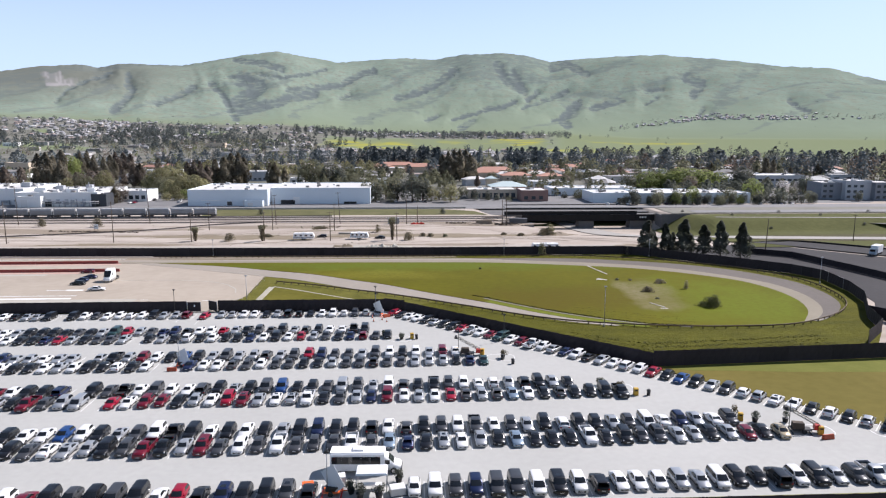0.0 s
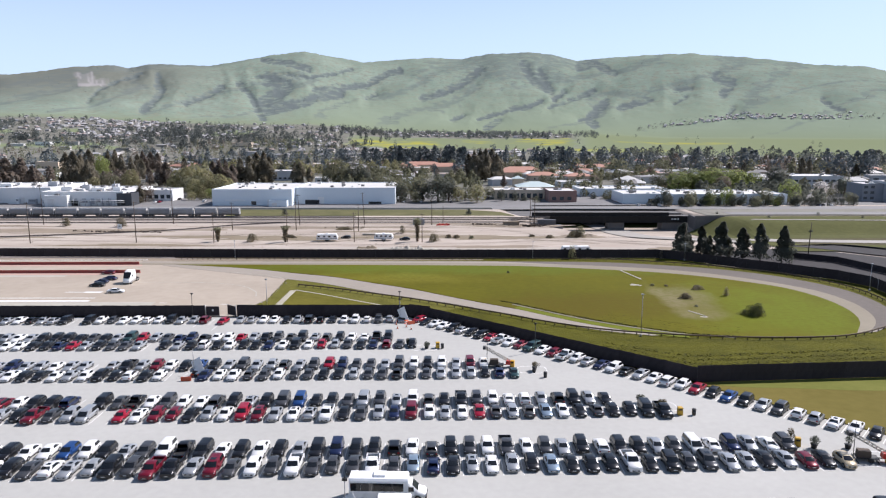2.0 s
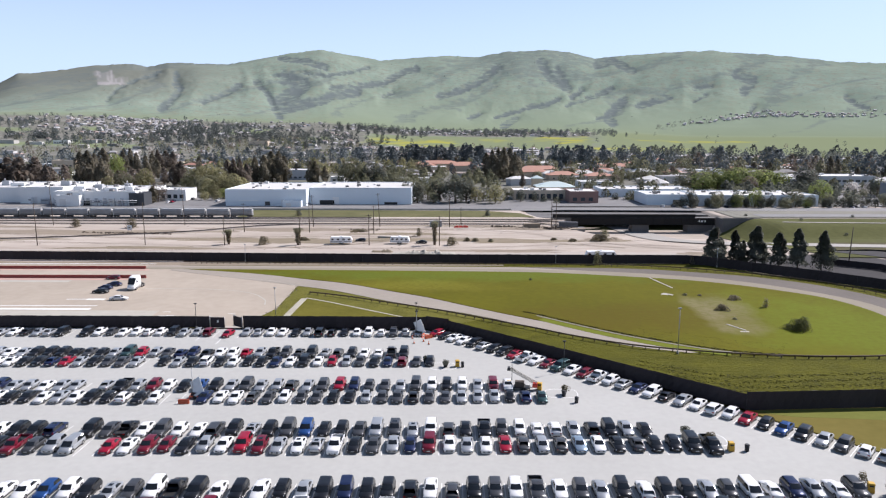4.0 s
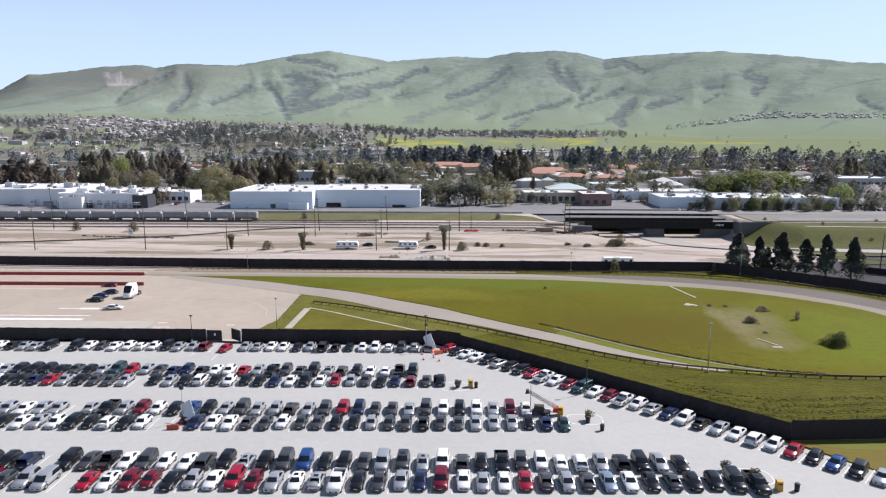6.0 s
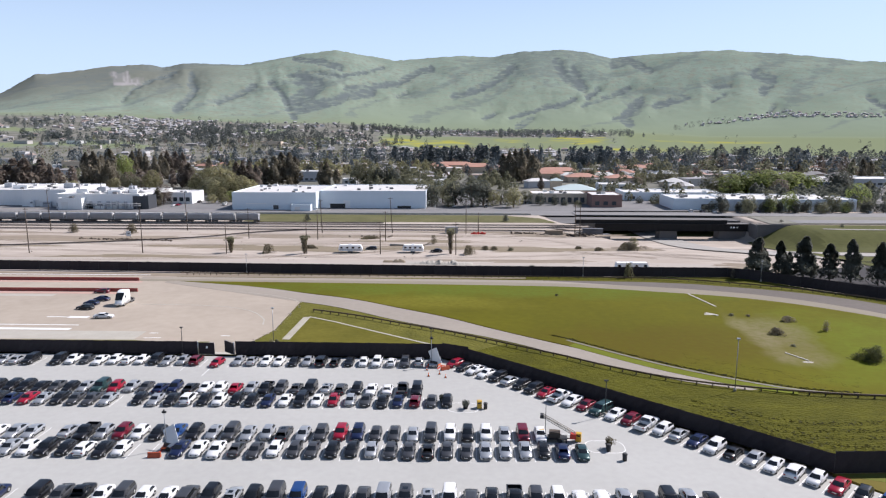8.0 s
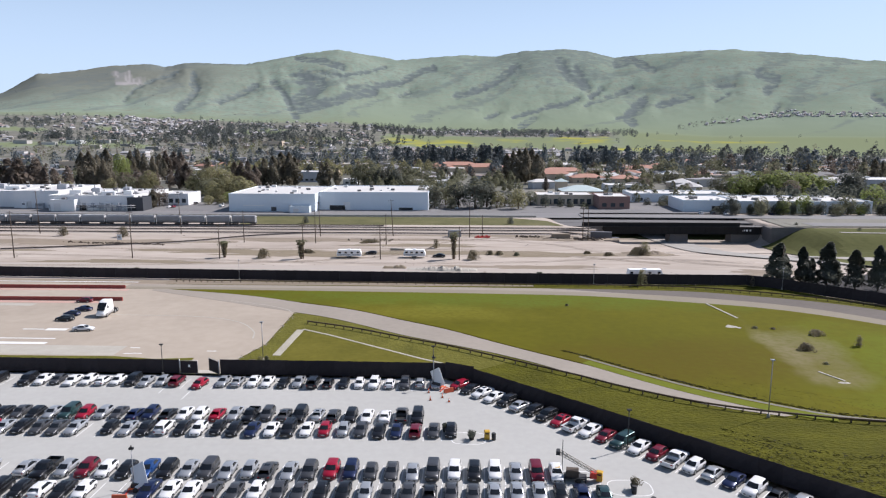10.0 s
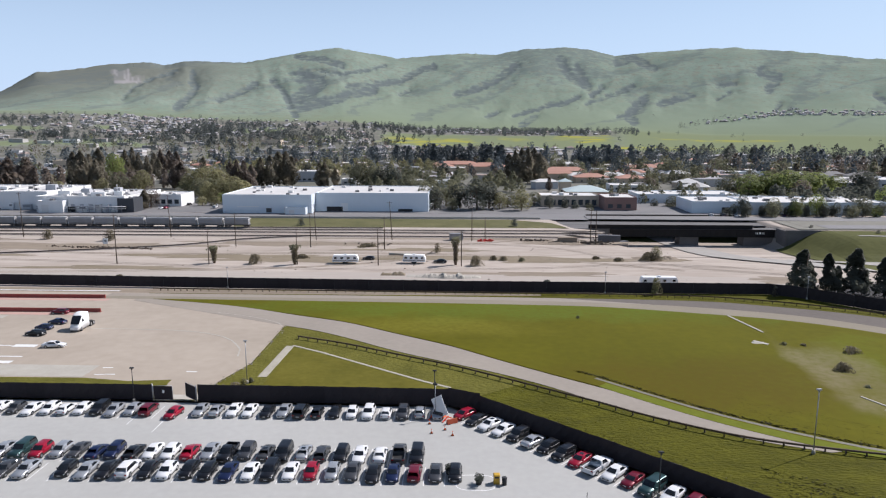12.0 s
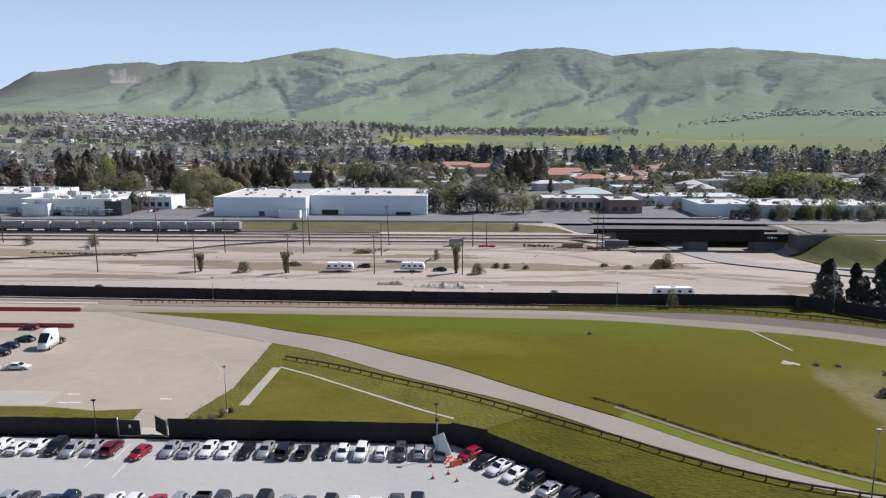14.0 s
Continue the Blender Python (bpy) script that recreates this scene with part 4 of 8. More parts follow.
def car_meshes(kind, nose):
    """Meshes of one kind of car; the glass at the end turned from view is one with the body."""
    s = CAR_SHAPE[kind]
    body = Geo()
    z0 = 0.30 if kind == "p" else 0.22
    body.loft([ring(y, hw, z0, zt) for y, hw, zt in s["hull"]][::-1])
    (bf, br), (rf, rr), zb, zt, wb, wr = s["base"], s["roof"], s["belt"], s["top"], s["wb"], s["wr"]

    def plan(hw, front, back, z, bow, c):
        """Cabin outline at one height: bowed ends, rounded corners, a narrow middle pillar."""
        half = hw - c
        fr = [(x * half, front + bow * (1 - x * x) - (0.0 if abs(x) < 1 else 0.02), z) for x in (-1, -0.5, 0, 0.5, 1)]
        side = [(hw, front - c + (back - front + 2 * c) * f, z) for f in (0.0, 0.42, 0.47, 0.8, 1.0)]
        bk = [(-x * half, back - 0.6 * bow * (1 - x * x), z) for x in (-1, -0.5, 0, 0.5, 1)]
        return fr + side + bk + [(-x, y, z) for x, y, z in side[::-1]]

    lv = []
    for f, w_, z in ((0.0, 0.0, 0.0), (0.10, 0.06, 0.12), (0.55, 0.42, 0.58), (0.92, 0.86, 0.90)):
        lv.append(plan(wb + (wr - wb) * w_, bf + (rf - bf) * f, br + (rr - br) * f, zb + (zt - zb) * z, 0.10, 0.10))
    lv += [plan(wr * 0.93, rf - 0.04, rr + 0.02, zt - 0.03, 0.08, 0.12), plan(wr * 0.72, rf - 0.25, rr + 0.2, zt + 0.005, 0.05, 0.15), plan(wr * 0.3, rf - 0.5, rr + 0.5, zt + 0.025, 0.0, 0.1)]
    n = len(lv[0])
    glass = {"windscreen": Geo(), "rear_window": Geo(), "right_side_window": Geo(), "left_side_window": Geo()}
    for j in range(len(lv) - 1):
        for i in range(n):
            k = (i + 1) % n
            q = [lv[j][i], lv[j][k], lv[j + 1][k], lv[j + 1][i]][::-1]
            zone = None
            if j in (1, 2):
                zone = "windscreen" if i < 4 else "rear_window" if 10 <= i < 14 else "right_side_window" if i in (5, 6, 7) or (i == 8 and kind in "uvx") else "left_side_window" if i in (15, 16, 17) else None
            if zone == ("rear_window" if nose else "windscreen"):
                body.face(q, smooth=True, m=3)
            elif zone:
                glass[zone].face(q, smooth=True)
            else:
                body.face(q, smooth=True)
    body.face([p for p in lv[-1]][::-1])
    if kind == "p":
        bed = Geo()
        for lo, hi in (((-0.99, -2.82, 0.45), (-0.85, -0.6, 1.12)), ((0.85, -2.82, 0.45), (0.99, -0.6, 1.12)), ((-0.85, -2.86, 0.45), (0.85, -2.74, 1.12)), ((-0.85, -2.74, 0.42), (0.85, -0.6, 0.70))):
            bed.box(lo, hi)
    hw, r = s["hull"][3][1], s["wheel"]
    for y in s["axle"]:
        for sx in (-1, 1):
            body.tube((sx * (hw - 0.3), y, r + 0.02), (sx * (hw + 0.006), y, r + 0.02), r * 1.2, n=14, m=1)
    for sx in (-1, 1):
        body.box((sx * (wb + 0.11) - 0.10, bf - 0.46, zb + 0.04), (sx * (wb + 0.11) + 0.10, bf - 0.30, zb + 0.17), taper=0.02)
        body.box((sx * hw - 0.012, s["axle"][1] + 0.45, 0.24), (sx * hw + 0.004, s["axle"][0] - 0.45, 0.36), m=1)
    nose = s["hull"][0][0]
    body.box((-0.52, nose - 0.06, 0.34), (0.52, nose + 0.012, 0.55), m=1).box((-0.25, nose, 0.42), (0.25, nose + 0.02, 0.52), m=2)
    rear = s["hull"][-1][0] if kind != "p" else -2.86
    body.box((-0.62, rear - 0.012, 0.28), (0.62, rear + 0.05, 0.44), m=1).box((-0.25, rear - 0.02, 0.52), (0.25, rear + 0.02, 0.64), m=2)
    out = {k: g.mesh(k, M_GLASS) for k, g in glass.items() if k != ("rear_window" if nose else "windscreen")}
    out["body"] = body.mesh("body", M_PAINT["w"], M_BLACK, M_PANEL, M_GLASS)
    if kind in "sux":
        out["sunroof"] = Geo().box((-wr * 0.5, rf - 1.0, zt - 0.02), (wr * 0.5, rf - 0.35, zt + 0.034)).mesh("sunroof", M_GLASS)
    w = Geo().tube((-0.11, 0, 0), (0.11, 0, 0), r, n=14, m=0).tube((-0.118, 0, 0), (0.118, 0, 0), r * 0.62, n=10, m=1)
    out["wheel"] = w.mesh("wheel", M_TYRE, M_RIM)
    out["headlight"] = Geo().box((-0.17, -0.09, -0.06), (0.17, 0.05, 0.06), taper=0.02).mesh("headlight", M_LAMP)
    out["taillight"] = Geo().box((-0.15, -0.05, -0.09), (0.15, 0.05, 0.09), taper=0.02).mesh("taillight", M_TAIL)
    if kind == "p":
        out["bed"] = bed.mesh("bed", M_PAINT["w"])
        out["bed_liner"] = Geo().box((-0.845, -2.735, 0.701), (0.845, -0.66, 0.715)).mesh("bed_liner", M_BLACK)
    return out


def make_car(kind, colour, name, sunroof=False, nose=True):
    if (kind, nose) not in CAR_MESH:
        CAR_MESH[kind, nose] = car_meshes(kind, nose)
    s, me = CAR_SHAPE[kind], CAR_MESH[kind, nose]
    car = new(name, me["body"])
    car.material_slots[0].link = "OBJECT"
    car.material_slots[0].material = M_PAINT[colour]
    for k in ("windscreen", "rear_window", "bed_liner") + (("sunroof",) if sunroof else ()):
        if k in me:
            o = new(k, me[k])
            o.parent = car
    if kind == "p":
        o = new("bed", me["bed"])
        o.parent = car
        o.material_slots[0].link = "OBJECT"
    for k in ("right_side_window", "left_side_window"):
        o = new("side_window", me[k])
        o.parent = car
    hw = s["hull"][3][1]
    for y in s["axle"]:
        for x in (-hw + 0.09, hw - 0.09):
            o = new("wheel", me["wheel"])
            o.parent, o.location = car, (x, y, s["wheel"])
    f = s["hull"][1]
    rear_y = (-2.86 if kind == "p" else s["hull"][-2][0])
    rear_w = 0.92 if kind == "p" else s["hull"][-2][1]
    for sx in (-1, 1):
        if nose:
            o = new("headlight", me["headlight"])
            o.parent, o.location = car, (sx * (f[1] - 0.17), f[0] - 0.02, f[2] - 0.07)
        else:
            o = new("taillight", me["taillight"])
            o.parent, o.location = car, (sx * (rear_w - 0.15), rear_y + 0.0, s["hull"][-2][2] - 0.16)
    return car


KIND_NAME = {"s": "sedan", "h": "hatchback", "x": "suv", "u": "suv", "v": "minivan", "p": "pickup_truck"}
KIND_WORD = {"s": "sedan", "h": "hatchback", "x": "boxy wagon", "u": "sport utility", "v": "minivan", "p": "pickup truck"}
CAR_FIRST = {}
car_rng = random.Random(11)


def place_car(code, x, y, heading, group, where):
    """One car of the given colour and kind; heading in degrees, 0 faces +y."""
    colour, kind = code[0], code[1]
    kind = "x" if kind == "j" else kind
    if car_rng.random() < 0.3:
        kind = {"s": "h", "u": "x"}.get(kind, kind)
    roof = kind in "sux" and car_rng.random() < 0.12
    nose = math.cos(radians(heading)) < 0.2
    key = (kind, roof, nose)
    at = pose(x, y, 0.0, 0, 0, heading)
    size = car_rng.uniform(0.92, 0.99)
    if key not in CAR_FIRST:
        CAR_FIRST[key] = make_car(kind, "w", KIND_NAME[kind], roof, nose)
        car = CAR_FIRST[key]
    else:
        car = copy_thing(CAR_FIRST[key], at)
    car.matrix_basis = at @ Matrix.Diagonal((size, size * car_rng.uniform(0.95, 1.01), size * car_rng.uniform(0.90, 0.97), 1))
    car.material_slots[0].link = "OBJECT"
    car.material_slots[0].material = M_PAINT[colour]
    for o in car.children:
        if o.name.split(".")[0] == "bed":
            o.material_slots[0].link = "OBJECT"
            o.material_slots[0].material = M_PAINT[colour]
    tagged(car, f"{PAINT[colour][0]} {KIND_WORD[kind]} {where}", "car", group)
    return car


def car_row(codes, x0, pitch, y0, group, toward=0.88, slope=0.02):
    codes = codes.split()
    for i, code in enumerate(codes):
        x = x0 + pitch * i
        y = y0 + slope * (x - 8)
        stripe(lines, x - pitch / 2, y, 5.0)
        if code == "--":
            continue
        face = 180 if car_rng.random() < toward else 0
        place_car(code, x + car_rng.uniform(-0.12, 0.12), y + car_rng.uniform(-0.3, 0.3), face + car_rng.uniform(-1.5, 1.5), group, "parked in a row on pale asphalt")


# far to near; more cars stand beyond the sides of the view
car_row("ws ks ls ws ks ls ls ku -- ku ws gs ws ws ws ws ku ls ls mu -- -- ls ls ws ws ks ls kj ks ks ws wu ws gu ls ls", -104.17, 2.761, 164.3, "row along the fence", 0.85, 0.01)
car_row("ks ls ws ls ku ku ku ks gs ks ls eu ru ls gs ns nu ks ws ws rs ls kp gu gs ku ls gu ku ws ws gp ku", -92.8, 2.685, 149.9, "second row, far side", 0.86, 0.013)
car_row("ls ks ws ws ks ks ns rs ls ks gs gs ls -- ks ls ks wu ks ws ks ks ns ws ku ws rs ls gs ks ns mu gs ks", -92.14, 2.747, 144.5, "second row, near side", 0.9, 0.013)
car_row("ws ls nu ls ls ws ls ls -- ls kp ls mu ws ks bs ku ls gu ls ls gu ls gu ru nu gs gs ls gu wu ku wu ls mu ws", -83.12, 2.744, 131.8, "third row, far side")
car_row("ku ls ws ks ks ws ls ws ku ks ws ks ws -- -- ns ws ws gs gs ws gs gs ks ks ls gs gs ks gs gs ls ls ls ks ns es", -80.44, 2.743, 126.4, "third row, near side", 0.9)
car_row("ks ls mu ws ku ku nu -- ku gs kp ws gu ws ws gu ku ls ku gu bu ks ku gs lu gu ls wu gu ks kp gu wu ws wu ls ku ku ls ks", -73.64, 2.715, 113.3, "fourth row, far side")
car_row("ws gs ls ks mp gs lu lv -- rs ws mu ms ks ls ws ru mu ls ws ls wp ks gs ls ns mu ws ls ws rs gs ls gs cs ws ks gs ks ks ku kp", -70.95, 2.719, 108.0, "fourth row, near side", 0.9)
car_row("ls ws ku ws ws bu wu ku ls gu wu kp ku ws ku ws ks ls ku nu ku ku ku ws gs ku gu wu gp ws gu ls ku wu ku ku ls gs wv ws nu ls ws gu", -61.74, 2.698, 95.1, "fifth row, far side")
car_row("ks ls ws ku gs ws ls ls ku gu mp kp ls mu gs wu gs wp gs gs gs wp gs cs ns ks ls ws ls ks cs ks ks ks wp ks ku gs gu ls ls ks ls ms ks ts", -61.5, 2.699, 90.0, "fifth row, near side", 0.9)
car_row("ws ks wu ms ku gs ku gv ku ws ru ku nu ku ku gu ku -- -- -- -- ws wu gu nu gu gu wv ku wu ku ws ws ws lu ls wv ku ks ku wu ku ls gu lp ws gs ks", -51.78, 2.664, 76.3, "front row", 0.85)
DIAG = "rs ks ws ws ku ls ks ku rs wp ws ms eu ws ms wp ws ls ns wu ks ls ws wu ws rs ks bs ku ls gu ws ls ws ws ks ws ks ls ks ws".split()
for i, code in enumerate(DIAG):
    x, y = -0.4 + 2.005 * i, 163.9 - 1.84 * i
    stripe(lines, x - 1.0, y + 0.92, 5.0, radians(-42.5))
    face = 137.5 if car_rng.random() < 0.8 else -42.5
    place_car(code, x + car_rng.uniform(-0.1, 0.1), y + car_rng.uniform(-0.1, 0.1), face + car_rng.uniform(-2, 2), "slanting row along the fence", "parked in a slanting row on pale asphalt")
for x, y, L in ((-48, 158.9, 5.2), (-53.2, 161.5, 5.2)):
    stripe(lines, x, y, L, 0.0, 0.14)
for cx, cy, rx, ry in ((40.2, 111.0, 3.4, 2.2), (22.0, 129.2, 2.8, 2.0), (15.4, 131.0, 3.0, 2.4), (78.0, 91.4, 3.6, 2.4), (64.5, 92.0, 4.2, 2.2), (1.2, 143.0, 2.6, 2.0)):
    ring_ = [(cx + rx * math.copysign(abs(math.cos(a * 0.314)) ** 0.6, math.cos(a * 0.314)), cy + ry * math.copysign(abs(math.sin(a * 0.314)) ** 0.6, math.sin(a * 0.314))) for a in range(20)]
    for (xa, ya), (xb, yb) in zip(ring_, ring_[1:] + ring_[:1]):
        d_ = math.hypot(xb - xa, yb - ya)
        nx_, ny_ = -(yb - ya) / d_ * 0.07, (xb - xa) / d_ * 0.07
        lines.face([(xa - nx_, ya - ny_, 0.006), (xb - nx_, yb - ny_, 0.006), (xb + nx_, yb + ny_, 0.006), (xa + nx_, ya + ny_, 0.006)])
thing("stall_lines", lines, M_LINE, "faded white painted stall lines on asphalt", "markings", kind="stuff")

sheet("verge_front", [(-60, 71.2), (90, 72.2), (90, 73.5), (-60, 72.6)], 0.012, M_BANKSTRIP, "thin yellow-green grass strip before the front fence", "grass")
# the loose cars of the paddock and the aisle
for code, x, y, hd in (("mu", -101.8, 222.0, 90), ("ns", -97.2, 213.2, 78), ("ns", -97.6, 208.6, 80), ("ku", -96.6, 203.8, 84), ("ws", -87.4, 195.6, -84)):
    place_car(code, x, y, hd, "cars in the paddock", "standing on the tan paddock")
place_car("rs", -47.2, 162.6, 170, "", "standing in the gap before the gate")

# ==== lot furniture ====


def shuttle_bus(m):
    h = holder("shuttle_bus", m, "white shuttle bus with dark side windows in the aisle", "bus")
    b = Geo()
    prof = lambda x, k: [(x, -1.2 * k, 0.45), (x, -1.22 * k, 1.2), (x, -1.2 * k, 2.75), (x, -1.0 * k, 3.0), (x, 1.0 * k, 3.0), (x, 1.2 * k, 2.75), (x, 1.22 * k, 1.2), (x, 1.2 * k, 0.45)]
    b.loft([prof(-4.6, 0.97), prof(-4.5, 1), prof(2.2, 1), prof(2.7, 0.93)], smooth=False)
    part("body", b, M_WHITE, h)
    c = Geo()
    cab = lambda x, w, z: [(x, -w, 0.45), (x, -w, z * 0.7), (x, -w * 0.85, z), (x, w * 0.85, z), (x, w, z * 0.7), (x, w, 0.45)]
    c.loft([cab(2.6, 1.05, 2.35), cab(3.1, 1.02, 2.2), cab(3.9, 1.0, 1.35), cab(4.75, 0.95, 1.15), cab(4.9, 0.85, 0.85)])
    part("cab", c, M_WHITE, h)
    part("windscreen", Geo().face([(3.2, -0.8, 2.12), (3.88, -0.85, 1.42), (3.88, 0.85, 1.42), (3.2, 0.8, 2.12)]).face([(3.17, -0.8, 2.10), (3.17, 0.8, 2.10), (3.85, 0.85, 1.40), (3.85, -0.85, 1.40)]), M_GLASS, h, m=pose(0.03, 0, 0.04))
    pane = Geo().box((-0.65, -0.012, -0.52), (0.65, 0.012, 0.52)).mesh("side_window", M_GLASS)
    for side in (-1, 1):
        for i in range(5):
            part("side_window", pane, M_GLASS, h, m=pose(-3.75 + 1.31 * i, side * 1.215, 1.95))
        part("door_window", Geo().box((2.75, side * 1.06 - 0.01, 1.35), (3.4, side * 1.06 + 0.01, 1.95)), M_GLASS, h)
    part("rear_window", Geo().box((-4.63, -0.7, 1.5), (-4.59, 0.7, 2.3)), M_GLASS, h)
    part("roof_unit", Geo().box((-1.7, -0.7, 2.98), (-0.1, 0.7, 3.25), taper=0.1), M_WHITE, h, "white roof air conditioner")
    part("bumper", Geo().box((4.82, -0.95, 0.42), (5.0, 0.95, 0.7)), M_BLACK, h)
    w = Geo().tube((0, -0.14, 0), (0, 0.14, 0), 0.42, n=16).tube((0, -0.15, 0), (0, 0.15, 0), 0.25, n=10, m=1).mesh("wheel", M_TYRE, M_RIM)
    for x in (-2.9, 3.9):
        for y in (-1.05, 1.05):
            part("wheel", w, M_TYRE, h, m=pose(x, y, 0.42))
    for y in (-0.7, 0.7):
        part("headlight", Geo().box((4.8, y - 0.17, 0.75), (4.92, y + 0.17, 0.95)), M_LAMP, h)


shuttle_bus(pose(-2.4, 82.2, 0, 0, 0, -2))


def camera_trailer(x, y, turn, label, panel=(3.2, 2.0), lean=58, roll=-30):
    """A towed solar surveillance tower: frame, battery box, tilted panel, mast with lamps."""
    h = holder("solar_trailer", pose(x, y, 0, 0, 0, turn), label, "solar trailer", "solar trailers")
    part("chassis", Geo().box((-1.1, -0.7, 0.42), (1.1, 0.7, 0.55)).box((1.1, -0.06, 0.42), (2.3, 0.06, 0.52)), M_ORANGE, h, "orange steel chassis")
    part("battery_box", Geo().box((-0.8, -0.5, 0.55), (0.8, 0.5, 1.1), taper=0.04), M_BLACK, h)
    g = Geo().box((-panel[0] / 2, -0.03, -panel[1] / 2), (panel[0] / 2, 0.03, panel[1] / 2))
    part("solar_panel", g, M_PANEL, h, "large pale tilted panel", m=pose(0.1, 0.2, 1.9, lean - 90, roll, 0))
    part("mast", Geo().tube((-0.6, 0.1, 0.55), (-0.6, 0.1, 5.6), 0.07, 0.05, n=8), M_POST, h)
    part("lamp_head", Geo().box((-0.9, -0.05, 5.5), (-0.3, 0.25, 5.75)).tube((-0.6, 0.1, 5.7), (-0.6, 0.1, 6.05), 0.09, n=8), M_BLACK, h)
    w = Geo().tube((-0.1, 0, 0), (0.1, 0, 0), 0.33, n=12).mesh("wheel", M_TYRE)
    for sx in (-0.75, 0.75):
        part("wheel", w, M_TYRE, h, m=pose(sx * 0.2, sx, 0.33, 0, 0, 90))
    part("outrigger", Geo().box((-1.3, -1.3, 0.02), (-1.1, 1.3, 0.12)).box((1.1, -1.3, 0.02), (1.3, 1.3, 0.12)), M_RED, h, "red outrigger bars")
    return h


camera_trailer(-41.0, 126.2, 5, "solar light trailer with tilted panel between parked cars", (1.9, 3.0), 52)
camera_trailer(-4.6, 163.2, -20, "solar light trailer with steep panel at the fence bend", (2.0, 3.2), 75)


def light_tower(x, y, turn, label):
    """A towed light tower with its lattice mast lowered, an upright aerial, a red cabinet and loose barriers."""
    h = holder("light_tower", pose(x, y, 0, 0, 0, turn), label, "light tower", "light towers")
    part("chassis", Geo().box((-1.6, -0.75, 0.45), (1.3, 0.75, 0.6)).box((1.3, -0.07, 0.45), (2.6, 0.07, 0.55)), M_BLACK, h)
    part("engine_box", Geo().box((-1.4, -0.6, 0.6), (0.3, 0.6, 1.5), taper=0.06), M_TIMBER, h, "dark weathered engine housing")
    rails = Geo()
    ends = [((-2.2, sy, 3.5 + sz), (2.5, sy, 1.0 + sz)) for sy in (-0.28, 0.28) for sz in (0.0, 0.42)]
    for a, b in ends:
        rails.tube(a, b, 0.06, n=6)
    for i in range(9):
        f, g = i / 9, (i + 1) / 9
        for sy in (-0.28, 0.28):
            rails.tube((-2.2 + 4.7 * f, sy, 3.5 - 2.5 * f), (-2.2 + 4.7 * g, sy, 3.92 - 2.5 * g), 0.04, n=5)
        rails.tube((-2.2 + 4.7 * f, -0.28, 3.92 - 2.5 * f), (-2.2 + 4.7 * f, 0.28, 3.92 - 2.5 * f), 0.04, n=5)
    part("mast", rails, M_CONC, h, "lowered pale lattice mast")
    part("lamp_head", Geo().box((-2.75, -0.5, 3.5), (-2.2, 0.5, 4.0), taper=0.05), M_BLACK, h)
    part("aerial", Geo().tube((-1.9, -0.3, 0.5), (-1.9, -0.3, 5.6), 0.06, 0.04, n=7), M_BLACK, h)
    part("cabinet", Geo().box((1.7, -0.55, 0.62), (2.6, 0.55, 1.35), taper=0.05), M_RED, h, "red control cabinet")
    w = Geo().tube((0, -0.12, 0), (0, 0.12, 0), 0.36, n=14).mesh("wheel", M_TYRE)
    for sy in (-0.86, 0.86):
        part("wheel", w, M_TYRE, h, m=pose(0.2, sy, 0.36))
    for i, sx in enumerate((-1.5, 1.2)):
        part("outrigger", Geo().box((sx - 0.06, -1.5, 0.03), (sx + 0.06, 1.5, 0.13)), M_BLACK, h)


light_tower(15.4, 131.0, -8, "light tower with lowered mast at the row end")
light_tower(63.6, 91.6, -14, "light tower with lowered mast near planters")


M_BARRIER = mat("red_orange_plastic", (0.42, 0.075, 0.025), (0.34, 0.055, 0.02), rough=0.6, scale=2, mix=1)


def traffic_barrier(x, y, turn):
    """A low plastic road barrier with feet."""
    h = holder("road_barrier", pose(x, y, 0, 0, 0, turn), "low orange-red plastic road barrier on asphalt", "barrier", "plastic barriers")
    part("body", Geo().loft([[(-0.9, -0.28, 0.05), (-0.9, 0.28, 0.05), (-0.9, 0.1, 0.75), (-0.9, -0.1, 0.75)], [(0.9, -0.28, 0.05), (0.9, 0.28, 0.05), (0.9, 0.1, 0.75), (0.9, -0.1, 0.75)]], smooth=False), M_BARRIER, h)
    for sx in (-0.6, 0.6):
        part("foot", Geo().box((sx - 0.15, -0.34, 0), (sx + 0.15, 0.34, 0.06)), M_BLACK, h)


for x, y, turn in ((66.2, 88.9, 8), (-42.2, 123.6, 4), (-2.4, 161.4, 30)):
    traffic_barrier(x, y, turn)


def traffic_cone(x, y):
    h = holder("traffic_cone", pose(x, y, 0), "orange traffic cone with pale band on asphalt", "cone", "traffic cones")
    part("body", Geo().tube((0, 0, 0.04), (0, 0, 0.75), 0.17, 0.03, n=10), M_ORANGE, h)
    part("band", Geo().tube((0, 0, 0.36), (0, 0, 0.5), 0.112, 0.085, n=10), M_WHITE, h, "pale reflective band")
    part("base", Geo().box((-0.22, -0.22, 0), (0.22, 0.22, 0.04)), M_BLACK, h)


for x, y in ((-5.9, 161.0), (-3.4, 158.9), (-5.4, 157.6), (-2.2, 157.0)):
    traffic_cone(x, y)
camera_trailer(-6.2, 76.0, 0, "solar light trailer with white panel beside the canopy", (1.9, 3.2), 62, -34)


